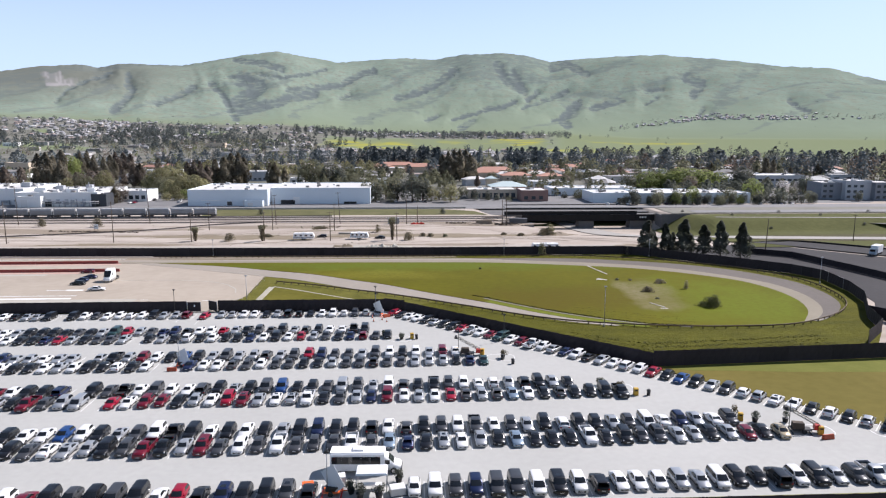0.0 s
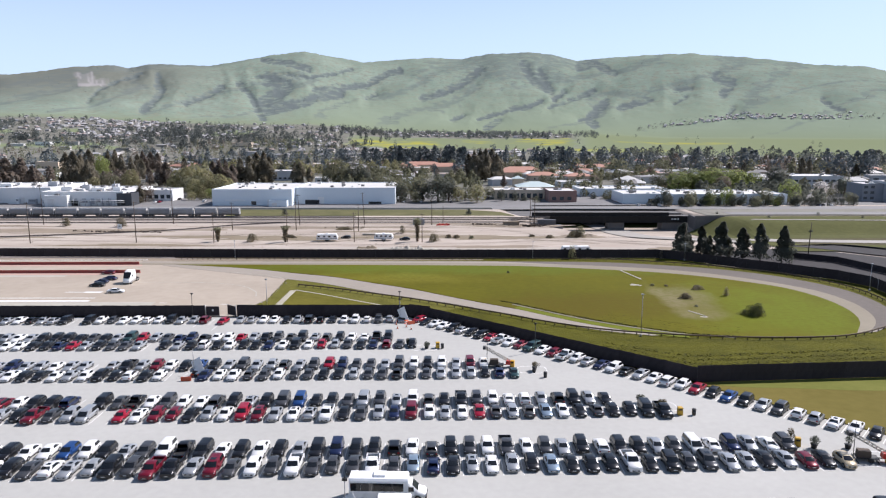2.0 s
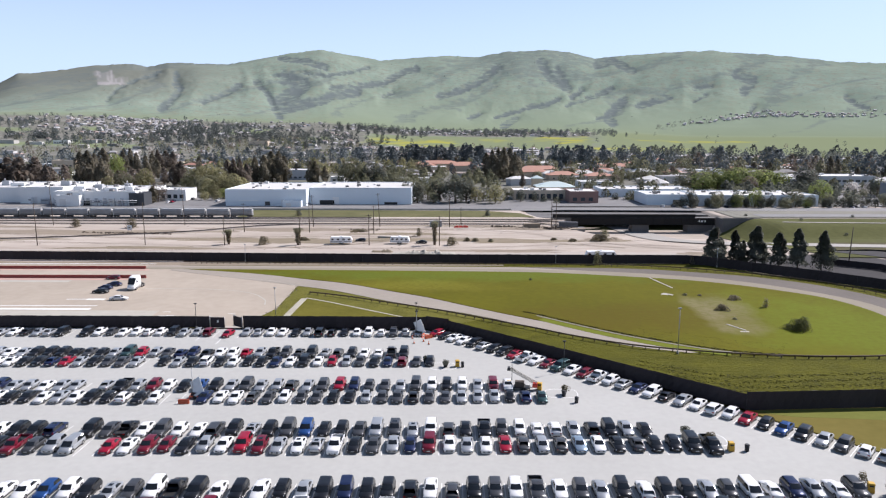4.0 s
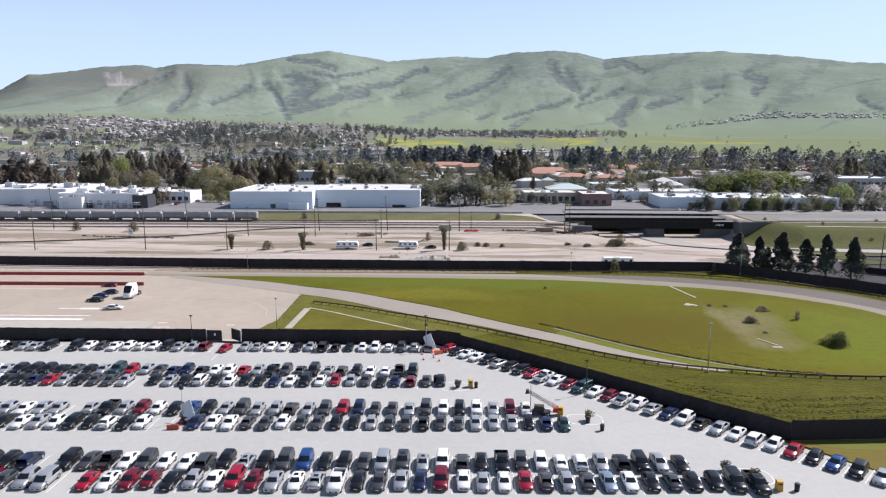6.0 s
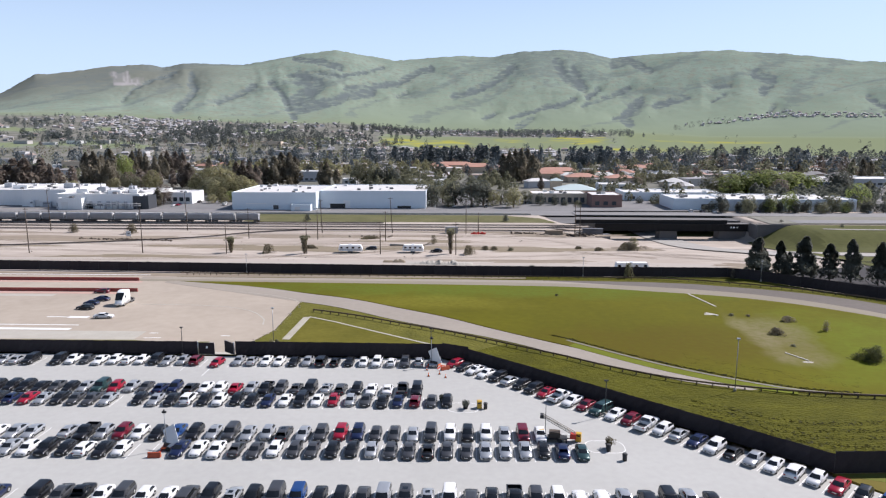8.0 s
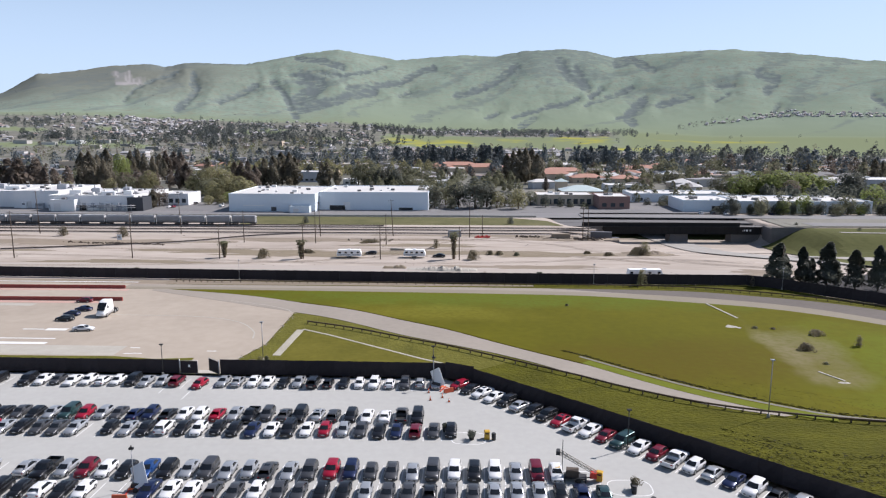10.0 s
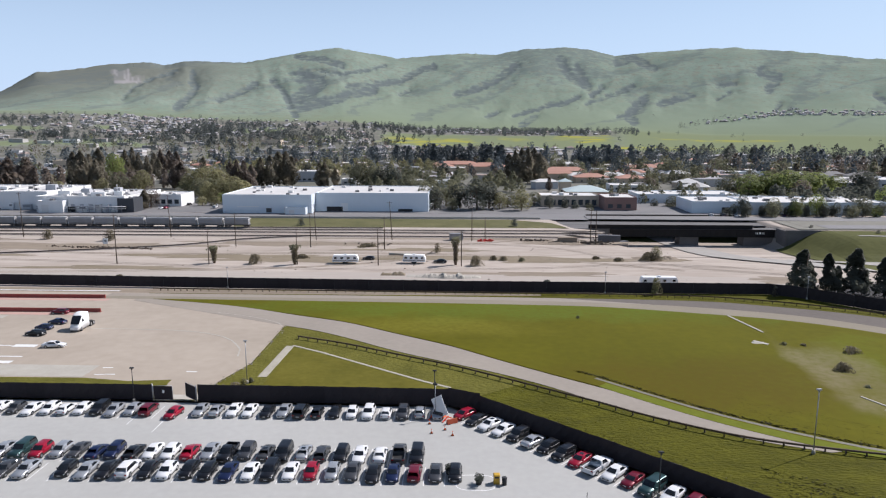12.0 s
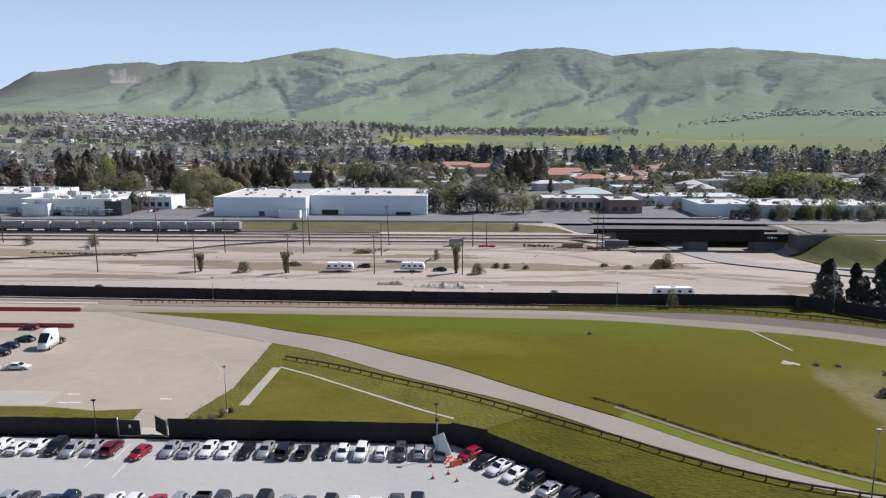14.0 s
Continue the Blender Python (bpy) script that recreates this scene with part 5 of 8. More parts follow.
def bin_box(x, y, label="yellow steel litter bin on the asphalt"):
    h = holder("litter_bin", pose(x, y, 0, 0, 0, car_rng.uniform(-20, 20)), label, "bin", "yellow bins")
    part("body", Geo().box((-0.4, -0.4, 0.0), (0.4, 0.4, 1.15), taper=0.03), M_YELLOW, h)
    part("lid", Geo().box((-0.44, -0.44, 1.16), (0.44, 0.44, 1.28), taper=0.1), M_YELLOW, h)
    part("opening", Geo().box((-0.25, -0.43, 0.85), (0.25, -0.385, 1.05)), M_BLACK, h)


for x, y in ((3.9, 143.0), (18.4, 131.0), (13.0, 132.2), (43.0, 107.6), (56.2, 96.2), (66.0, 90.6)):
    bin_box(x, y)


def dark_bin(x, y):
    h = holder("waste_drum", pose(x, y, 0), "dark plastic waste drum standing on asphalt", "bin", "dark drums")
    part("body", Geo().tube((0, 0, 0), (0, 0, 0.95), 0.3, 0.34, n=12), M_BLACK, h)
    part("lid", Geo().tube((0, 0, 0.95), (0, 0, 1.08), 0.37, 0.28, n=12), M_BLACK, h)


for x, y in ((4.9, 142.6), (23.9, 125.0), (45.2, 107.4), (22.2, 127.8)):
    dark_bin(x, y)

# ==== plants ====


def cards(n, size, shape, rng, middle=None):
    """Leaf clumps: small tilted faces spread through a crown; shape(rng) gives a place, middle the crown's centre."""
    g = Geo()
    for _ in range(n):
        c = Vector(shape(rng))
        d = Vector((rng.gauss(0, 1), rng.gauss(0, 1), rng.gauss(0, 1))).normalized()
        if middle is not None:
            d = d * 0.55 + (c - Vector(middle)).normalized()
        a = d.cross(Vector((rng.gauss(0, 1), rng.gauss(0, 1), rng.gauss(0, 1)))).normalized()
        b = d.cross(a).normalized()
        s = size * rng.uniform(0.6, 1.3)
        g.face([c - s * a, c + s * 0.7 * b, c + s * a, c - s * 0.6 * b])
    return g


def round_crown(w, h, lobes, rng_seed):
    r = random.Random(rng_seed)
    L = [(r.uniform(-0.6, 0.6) * w, r.uniform(-0.6, 0.6) * w, h * r.uniform(0.16, 0.76), r.uniform(0.26, 0.46) * w) for _ in range(lobes)]

    def place(rng):
        x, y, z, s = rng.choice(L)
        d = Vector((rng.gauss(0, 1), rng.gauss(0, 1), rng.gauss(0, 1))).normalized() * s * rng.uniform(0.55, 1.0) ** 0.5
        return (x + d.x, y + d.y, max(0.06 * h, z + d.z * 0.85))

    return place


def egg_crown(w, h, seed):
    lumps = round_crown(w, h, 14, seed)

    def place(rng):
        if rng.random() < 0.4:
            return lumps(rng)
        t, a = rng.random(), rng.uniform(0, 2 * math.pi)
        rad = w * math.sqrt(max(0.04, 1 - (2 * t - 0.85) ** 2 / 1.33)) * (0.85 + 0.15 * math.sin(3 * a + 7 * t + seed)) * rng.uniform(0.5, 1.0) ** 0.5
        return (rad * math.cos(a), rad * math.sin(a), h * (0.05 + 0.93 * t))

    return place


def column_crown(w, h, seed):
    def place(rng):
        t = rng.random()
        a = rng.uniform(0, 2 * math.pi)
        rad = w * (1 - t**3.6) * (0.55 + 0.45 * min(1.0, t * 4)) * (0.72 + 0.28 * math.sin(9 * t + 2 * a + seed)) * rng.uniform(0.4, 1.0) ** 0.5
        return (rad * math.cos(a) * (1 + 0.25 * math.sin(a + seed)), rad * math.sin(a), h * (0.06 + 0.94 * t))

    return place


def cone_crown(w, h, seed):
    def place(rng):
        t = rng.random() ** 0.75
        a = rng.uniform(0, 2 * math.pi)
        layer = 0.80 + 0.15 * math.sin(t * 24 + seed) + 0.12 * math.sin(3 * a + 9 * t + 2 * seed)
        rad = w * (1 - t) ** 0.55 * layer * rng.uniform(0.45, 1.0) ** 0.5
        sway = 0.018 * w / 0.27
        return (rad * math.cos(a) * (1 + 0.3 * math.sin(a * 2 + 5 * t + seed)) + sway * math.sin(7 * t + 2 * seed), rad * math.sin(a) + sway * math.cos(6 * t + seed), h * (0.08 + 0.92 * t))

    return place


TREE_MESH = {}


def tree_meshes(kind, variant):
    key = (kind, variant)
    if key in TREE_MESH:
        return TREE_MESH[key]
    rng = random.Random(variant * 31 + len(kind))
    t = Geo()
    if kind == "conifer":
        t.tube((0, 0, -0.3), (0.1, 0, 0.95), 0.022, 0.004, n=7)
        for i in range(14):
            z, a = 0.12 + 0.055 * i, i * 2.4
            t.tube((0, 0, z), (0.16 * (1 - z) * math.cos(a), 0.16 * (1 - z) * math.sin(a), z + 0.03), 0.008, 0.002, n=5)
        crown = cards(3600, 0.027, cone_crown(0.27, 1.0, variant), rng, (0, 0, 0.3))
        mats = (M_BARK, M_EVERGREEN)
    elif kind == "redwood":
        t.tube((0, 0, -0.3), (0, 0, 0.9), 0.022, 0.004, n=7)
        crown = cards(2000, 0.033, column_crown(0.29, 1.0, variant), rng, (0, 0, 0.35))
        mats = (M_BARK, M_BROWN if variant % 2 else M_REDWOOD)
    else:
        t.tube((0, 0, -0.1), (0.02, 0, 0.4), 0.03, 0.02, n=7)
        for i in range(6):
            a = i * 1.05 + variant
            t.tube((0.02, 0, 0.32), (0.26 * math.cos(a), 0.26 * math.sin(a), 0.68 + 0.1 * (i % 2)), 0.014, 0.004, n=5)
        leaf = {"oak": M_OLIVE, "broad": M_FRESH, "dark": M_EVERGREEN, "willow": M_WILLOW, "bronze": M_BROWN, "blossom": M_BLOSSOM}[kind]
        crown = cards(1500, 0.029, egg_crown(0.33 if kind == "dark" else 0.42, 1.0, variant + 3), rng, (0, 0, 0.42))
        mats = (M_BARK, leaf)
    TREE_MESH[key] = (t.mesh("trunk", mats[0]), crown.mesh("crown", mats[1]))
    return TREE_MESH[key]


TREE_WORD = {
    "conifer": ("conifer_tree", "tall dark conifer with ragged tiers beside the fence"),
    "redwood": ("redwood_tree", "tall dark redwood standing among the town buildings"),
    "oak": ("oak_tree", "broad olive-green tree among the town buildings"),
    "broad": ("leafy_tree", "fresh green leafy tree among the town buildings"),
    "dark": ("evergreen_tree", "dense dark green rounded tree near the buildings"),
    "willow": ("willow_tree", "pale yellow-green willow with a loose crown"),
    "bronze": ("bronze_tree", "brownish half-bare tree among the town buildings"),
    "blossom": ("blossom_tree", "pale blossoming tree beside the parking area"),
}
tree_rng = random.Random(77)


def tree(kind, x, y, h, wide=1.0, z=None, variant=None, label=""):
    v = tree_rng.randrange(4) if variant is None else variant
    name, words = TREE_WORD[kind]
    trunk, crown = tree_meshes(kind, v)
    zz = (ground_z(x, y) if y > 530 else float(road_cut(np.array([x]), np.array([y]))[0])) if z is None else z
    ob = holder(name, pose(x, y, zz - 0.1, 0, 0, tree_rng.uniform(0, 360)) @ Matrix.Diagonal((h * wide, h * wide, h, 1)), label or words, "tree", words.split(" beside")[0].split(" among")[0] + "s")
    for n, me in (("trunk", trunk), ("crown", crown)):
        o = new(n, me)
        o.parent = ob
    return ob


for i, (x, y, h, w) in enumerate([(92.5, 250.5, 12.8, 1.4), (99.2, 249.5, 11.8, 1.1), (106.2, 248.8, 13.4, 1.3), (112.4, 246.0, 11.6, 1.25), (117.4, 243.0, 13.4, 1.08), (123.8, 239.2, 13.2, 1.18), (102.6, 251.5, 8.0, 1.3), (109.3, 250.5, 7.5, 1.2), (95.4, 252.5, 9.0, 1.2)]):
    tree("conifer", x, y, h, w, z=0.0, variant=i % 4)


def shrub(x, y, w, h, material, label, seed=0, n=320, z=0.0, name="shrub", group="", leaf=0.0):
    """A low bush: several stems and a loose crown."""
    rng = random.Random(seed * 7 + 5)
    hold = holder(name, pose(x, y, z), label, "shrub", group)
    st = Geo()
    for i in range(7):
        a = i * 0.9 + seed
        st.tube((0.05 * math.cos(a), 0.05 * math.sin(a), -0.05), (0.55 * w * math.cos(a), 0.55 * w * math.sin(a), h * rng.uniform(0.5, 0.85)), 0.035, 0.01, n=5)
    part("stem", st, M_BARK, hold)

    def place(r):
        a, t = r.uniform(0, 2 * math.pi), r.random()
        rad = w * math.sqrt(r.random()) * (1 - 0.45 * t) * (0.8 + 0.25 * math.sin(3 * a + seed))
        return (rad * math.cos(a), rad * math.sin(a), h * (0.06 + 0.94 * t) * (1 - 0.35 * (rad / w) ** 2))

    part("crown", cards(int(2.2 * n), leaf or 0.10 + 0.032 * w, place, rng, (0, 0, 0.2 * h)), material, hold)
    return hold


shrub(82.4, 169.4, 3.4, 2.6, M_TUFTBUSH, "wide grey-green bush in the infield grass", 1, 900, leaf=0.13)
shrub(83.2, 169.0, 2.2, 3.4, M_TUFTBUSH, "ragged upright green bush in the infield grass", 11, 420, leaf=0.13)
shrub(80.6, 170.4, 2.4, 1.2, M_TUFTBUSH, "low green growth beside the bush", 12, 260, leaf=0.12)
shrub(84, 190.2, 1.3, 2.6, M_DRYBUSH, "sparse dry upright bush in the infield", 2, 140)
shrub(79, 198.4, 2.4, 1.3, M_DRYBUSH, "low sprawling dry bush in the infield", 3, 240)
shrub(71.6, 187.4, 2.3, 1.5, M_DRYBUSH, "low sprawling dry bush in the infield", 4, 300)
shrub(71.3, 178.4, 0.9, 0.5, M_OLIVE, "small low weed tuft in the infield", 5, 70)
shrub(71.3, 202.7, 0.9, 0.5, M_DRYBUSH, "small low weed tuft in the infield", 6, 70)
shrub(67.3, 203.1, 1.0, 0.7, M_OLIVE, "small low weed tuft in the infield", 7, 70)
shrub(26.6, 222.6, 0.7, 0.7, M_OLIVE, "small dark weed in the green infield", 8, 60)
shrub(52.0, 248.3, 2.0, 4.9, M_WILLOW, "pale yellow-green sapling against the dark fence", 9, 420, name="sapling")
shrub(83.8, 246.8, 1.1, 3.3, M_DRYBUSH, "bare grey sapling against the dark fence", 10, 130, name="sapling")
for i, (x, y) in enumerate(((-41.2, 173.2), (-42.8, 172.0), (-40.2, 175.2), (-45.0, 170.6), (-43.4, 171.0), (-57.5, 170.6), (-47.8, 171.6), (-39.4, 176.8))):
    shrub(x, y, (1.5, 1.2, 1.1)[i] if i < 3 else 0.8, 1.3 if i < 3 else 0.9, (M_BROWN, M_DRYBUSH, M_WILLOW, M_OLIVE)[i % 4], "low garden bush beside the black fence", 20 + i, 90, group="bushes by the fence")
def potted_shrub(x, y, h, material, seed):
    """A dark planter tub with a dense bush on it."""
    hold = holder("potted_shrub", pose(x, y, 0), "bushy shrub in a dark planter tub", "planter", "planter shrubs")
    part("tub", Geo().loft([[(r * math.cos(k * 0.524), r * math.sin(k * 0.524), z) for k in range(12)] for r, z in ((0.34, 0), (0.46, 0.62), (0.5, 0.62), (0.5, 0.7), (0.42, 0.7))]), M_BLACK, hold, "dark round tub")
    rng = random.Random(seed)
    L = [(rng.gauss(0, 0.28), rng.gauss(0, 0.28), rng.uniform(1.0, h - 0.45), rng.uniform(0.35, 0.55)) for _ in range(7)]

    def place(r):
        x_, y_, z_, q = r.choice(L)
        d = Vector((r.gauss(0, 1), r.gauss(0, 1), r.gauss(0, 1))).normalized() * q * r.uniform(0.5, 1.0) ** 0.5
        return (x_ + d.x, y_ + d.y, max(0.72, z_ + d.z))

    part("stem", Geo().tube((0, 0, 0.5), (0.03, 0.02, h * 0.75), 0.06, 0.02, n=6), M_BARK, hold)
    part("crown", cards(650, 0.085, place, rng, (0, 0, 0.6 * h)), material, hold)


for i, (x, y, h) in enumerate(((55.4, 97.0, 2.6), (58.2, 95.4, 2.2), (63.0, 95.2, 3.0), (41.0, 110.4, 1.6), (38.0, 112.6, 1.4), (1.6, 142.6, 1.4), (22.4, 128.8, 1.8), (77.5, 91.6, 2.6), (-2.4, 145.2, 1.4))):
    potted_shrub(x, y, h, M_EVERGREEN if i % 3 else M_DRYBUSH, 40 + i)
# canopy, boxes and tools beside the bus
can = holder("canopy_tent", pose(-1.2, 77.0, 0), "white open canopy shelter beside the shuttle bus", "canopy")
part("roof", Geo().loft([[(-2.0, -1.3, 2.5), (2.0, -1.3, 2.5), (2.0, 1.3, 2.5), (-2.0, 1.3, 2.5)], [(-1.9, -1.2, 2.75), (1.9, -1.2, 2.75), (1.9, 1.2, 2.75), (-1.9, 1.2, 2.75)], [(-0.3, -0.1, 3.0), (0.3, -0.1, 3.0), (0.3, 0.1, 3.0), (-0.3, 0.1, 3.0)]], smooth=False), M_WHITE, can)
for sx in (-1.9, 1.9):
    for sy in (-1.2, 1.2):
        part("leg", Geo().tube((sx, sy, 0), (sx, sy, 2.55), 0.05, n=6), M_POST, can)
part("table", Geo().box((-1.2, -0.4, 0.7), (1.2, 0.4, 0.76)).box((-1.1, -0.35, 0), (-1.0, 0.35, 0.7)).box((1.0, -0.35, 0), (1.1, 0.35, 0.7)), M_WHITE, can)
for x, y, sx, sy, sz, m_, lab in ((-9.3, 76.6, 0.75, 0.9, 1.0, M_ORANGE, "stack of bright orange plastic barriers"), (-5.6, 78.2, 0.9, 0.7, 1.3, M_WHITE, "white equipment cabinet on the asphalt"), (2.1, 75.8, 1.0, 0.8, 0.9, M_PANEL, "pale grey utility box on the asphalt")):
    b = holder("equipment_box", pose(x, y, 0, 0, 0, 12), lab, "box", "equipment by the canopy")
    part("body", Geo().box((-sx, -sy, 0.05), (sx, sy, sz), taper=0.05), m_, b)
    part("lid", Geo().box((-sx + 0.02, -sy + 0.02, sz + 0.004), (sx - 0.02, sy - 0.02, sz + 0.1), taper=0.04), m_, b)
    part("base", Geo().box((-sx - 0.05, -sy - 0.05, 0), (sx + 0.05, sy + 0.05, 0.05)), M_BLACK, b)
for i, (x, y) in enumerate(((2.2, 78.6), (-3.8, 76.0), (-0.2, 74.6), (-2.6, 74.8))):
    potted_shrub(x, y, 1.9, M_EVERGREEN, 60 + i)

def heap(x, y, wx, wy, h, material, label, seed):
    """A low lumpy heap of broken material."""
    nx, ny = int(wx / 0.4), max(6, int(wy / 0.4))
    U, V = np.meshgrid(np.linspace(-1, 1, nx), np.linspace(-1, 1, ny))
    lump = value_noise(U * wx * 0.9, V * wy * 0.9, seed) * 0.6 + value_noise(U * wx * 2.4, V * wy * 2.4, seed + 1) * 0.4
    Hh = h * np.clip(1 - U**4, 0, 1) * np.clip(1 - V**2, 0, 1) * (0.25 + 1.1 * np.clip(value_noise(U * wx * 0.25, V * 0 + 3, seed + 2), 0.2, 1) * lump) - 0.03
    me = bpy.data.meshes.new("mound")
    a, b = np.meshgrid(np.arange(ny - 1), np.arange(nx - 1), indexing="ij")
    k = (a * nx + b).ravel()
    me.from_pydata(np.stack([U.ravel() * wx / 2, V.ravel() * wy / 2, Hh.ravel()], 1).tolist(), [], np.stack([k, k + 1, k + nx + 1, k + nx], 1).tolist())
    me.materials.append(material)
    tagged(new("mound", me), label, "mound", "mounds of debris").matrix_world = pose(x, y, 0)


def grass_tufts(line, spread, n, size, material, label, seed):
    """Rough uncut grass standing along a line."""
    r_ = random.Random(seed)
    g = Geo()
    for _ in range(n):
        i = r_.randrange(len(line) - 1)
        f = r_.random()
        p = line[i] * (1 - f) + line[i + 1] * f
        x, y = p[0] + r_.gauss(0, spread), p[1] + r_.gauss(0, spread)
        a, q = r_.uniform(0, 3.14), size * r_.uniform(0.5, 1.3)
        dx, dy, lx, ly = q * math.cos(a), q * math.sin(a), r_.gauss(0, 0.3) * q, r_.gauss(0, 0.3) * q
        g.face([(x - dx, y - dy, 0.02), (x + dx, y + dy, 0.02), (x + 0.6 * dx + lx, y + 0.6 * dy + ly, q * 0.36), (x - 0.6 * dx + lx, y - 0.6 * dy + ly, q * 0.32)])
    thing("rough_grass", g, material, label, "grass", kind="stuff")


M_TUFT = leaf_mat("rough_grass_blades", (0.075, 0.072, 0.013), (0.125, 0.120, 0.026))
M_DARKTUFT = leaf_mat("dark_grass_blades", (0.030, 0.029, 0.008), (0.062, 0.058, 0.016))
drain = curve([(20, 184), (23.6, 181.2), (31.6, 173.4), (39.3, 166.3), (46.9, 160.6), (55, 155.6), (61.3, 152.6), (70, 150.7)])
grass_tufts([p + np.array((1.3, 1.3)) for p in drain], 0.9, 2600, 0.24, M_TUFT, "rough uncut grass along the drain", 1)
grass_tufts([p + np.array((5, 5)) for p in drain], 3.0, 1500, 0.2, M_TUFT, "rough uncut grass in the infield", 2)
grass_tufts(curve([(8, 164), (20, 153), (32, 142), (46, 131), (54, 127), (70, 129), (95, 133)]), 2.6, 4500, 0.2, M_TUFT, "rough uncut grass on the bank by the fence", 3)

# dark blades stand in for the drain's dark eroded lip
grass_tufts([p + np.array((0.55, 0.65)) for p in drain], 0.16, 900, 0.34, M_DARKTUFT, "dark grass blades along the drain lip", 5)
grass_tufts([p + np.array((0.7, 0.85)) for p in drain], 0.2, 900, 0.42, M_DARKTUFT, "dark grass blades along the drain lip", 31)
# rows of dark blades draw the furrow lines; the ground stays flat
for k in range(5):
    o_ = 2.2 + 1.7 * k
    grass_tufts([p + np.array((o_ * 0.55 + 0.5 * math.sin(0.9 * i + k), o_ * 0.85 + 0.4 * math.sin(0.7 * i + 2 * k))) for i, p in enumerate(drain[8:])], 0.34, 560, 0.25, M_DARKTUFT, "rows of dark uncut grass tufts", 6 + k)
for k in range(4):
    grass_tufts(curve([(40, 140 + 2.4 * k), (54, 131 + 2.6 * k), (72, 131.5 + 2.7 * k), (96, 134 + 2.9 * k)]), 0.5, 700, 0.22, M_DARKTUFT, "rows of dark tufts on the grass bank", 20 + k)
# loose stones and low weeds along the paddock edge
kerb_rng = random.Random(64)
stones = Geo()
edge_line = [np.array(p) for p in ((-46.0, 170.5), (-45.2, 177.0), (-42.4, 187.0), (-42.5, 200.0), (-42.8, 213.4))]
for _ in range(110):
    i = kerb_rng.randrange(4)
    f = kerb_rng.random()
    p = edge_line[i] * (1 - f) + edge_line[i + 1] * f + np.array((kerb_rng.gauss(0, 0.3), kerb_rng.gauss(0, 0.3)))
    q = kerb_rng.uniform(0.05, 0.17)
    stones.box((p[0] - q, p[1] - q * 0.8, -0.02), (p[0] + q, p[1] + q * 0.8, q * kerb_rng.uniform(0.6, 1.1)), taper=q * 0.35)
thing("edge_stones", stones, island_mat("edge_stone", [(0.32, 0.30, 0.26), (0.24, 0.22, 0.18), (0.16, 0.13, 0.10), (0.40, 0.38, 0.34)]), "loose pale stones along the paddock edge", "stones", kind="stuff")
heap(62.4, 204.2, 3.6, 2.0, 0.35, M_CONC, "pale broken concrete in the infield grass", 45)
heap(69.6, 168.0, 3.0, 1.4, 0.3, M_CONC, "pale broken concrete in the infield grass", 55)

# ==== poles ====


def light_pole(x, y, h, label, dark=False, arm=0.0):
    p = holder("light_pole", pose(x, y, 0), label, "light pole", "light poles")
    mm = M_BLACK if dark else M_POST
    part("pole", Geo().tube((0, 0, -0.1), (0, 0, h), 0.09, 0.06, n=8), mm, p)
    part("lamp_head", Geo().box((-0.35 + arm, -0.18, h - 0.05), (0.35 + arm, 0.18, h + 0.12), taper=0.04).box((-0.1, -0.05, h - 0.3), (0.1 + arm, 0.05, h - 0.05)), mm, p)
    part("base", Geo().tube((0, 0, -0.05), (0, 0, 0.6), 0.25, 0.22, n=10), M_CONC, p)


light_pole(49.2, 152.0, 9.6, "slim grey light pole behind the guard rail")
light_pole(-39.9, 176.2, 8.0, "slim grey light pole beside the paddock edge")
light_pole(-56.3, 167.9, 6.0, "short dark light pole against the black fence", True)
light_pole(-5.4, 166.9, 6.6, "short dark light pole against the black fence", True)
light_pole(-69.5, 251.0, 6.2, "slim grey light pole at the far fence")
light_pole(38.0, 248.4, 6.2, "slim grey light pole at the far fence")
light_pole(91.3, 244.2, 6.2, "slim grey light pole at the far fence")
light_pole(127.5, 196.0, 8.0, "slim grey light pole at the far fence")
light_pole(24.1, 140.3, 6.0, "thin dark mast at the end of a car row", True)


def utility_pole(x, y, h, arms=1, lean=0.0):
    p = holder("utility_pole", pose(x, y, float(road_cut(np.array([x]), np.array([y]))[0]) - 0.05, 0, lean, 0), "dark weathered timber utility pole on the dirt field", "utility pole", "utility poles")
    part("pole", Geo().tube((0, 0, -0.3), (0, 0, h), 0.19, 0.12, n=8), M_TIMBER, p)
    for i in range(arms):
        z = h - 0.5 - 0.9 * i
        part("crossarm", Geo().box((-1.1, -0.06, z - 0.06), (1.1, 0.06, z + 0.06)), M_TIMBER, p)


for x, y, h, n, ln in ((-163, 285, 17, 1, 0), (-190, 343.5, 19, 1, -1), (-120.4, 286.7, 17, 1, 0), (-127, 345.7, 18, 1, -2), (-88.4, 286.5, 12.5, 1, 0), (-91.4, 323, 13, 1, 0), (-58.4, 287.6, 12.5, 1, 0), (-61.7, 322.3, 13.5, 1, 0), (-63.6, 340.6, 15, 1, -2), (-30.7, 287.3, 12.5, 1, 0), (-32.4, 318.7, 12.5, 1, 0), (-32.1, 341.7, 16, 1, -3), (-2.6, 287, 12, 1, 0), (1.0, 340, 15, 0, 0), (6.5, 344.8, 9, 0, 0), (48.3, 334.2, 14, 1, 0), (50.4, 334.2, 14, 0, 0), (136, 246, 13.5, 0, 2), (205, 300, 13, 1, 0)):
    utility_pole(x, y, h, n, ln)

# ==== dirt field ====


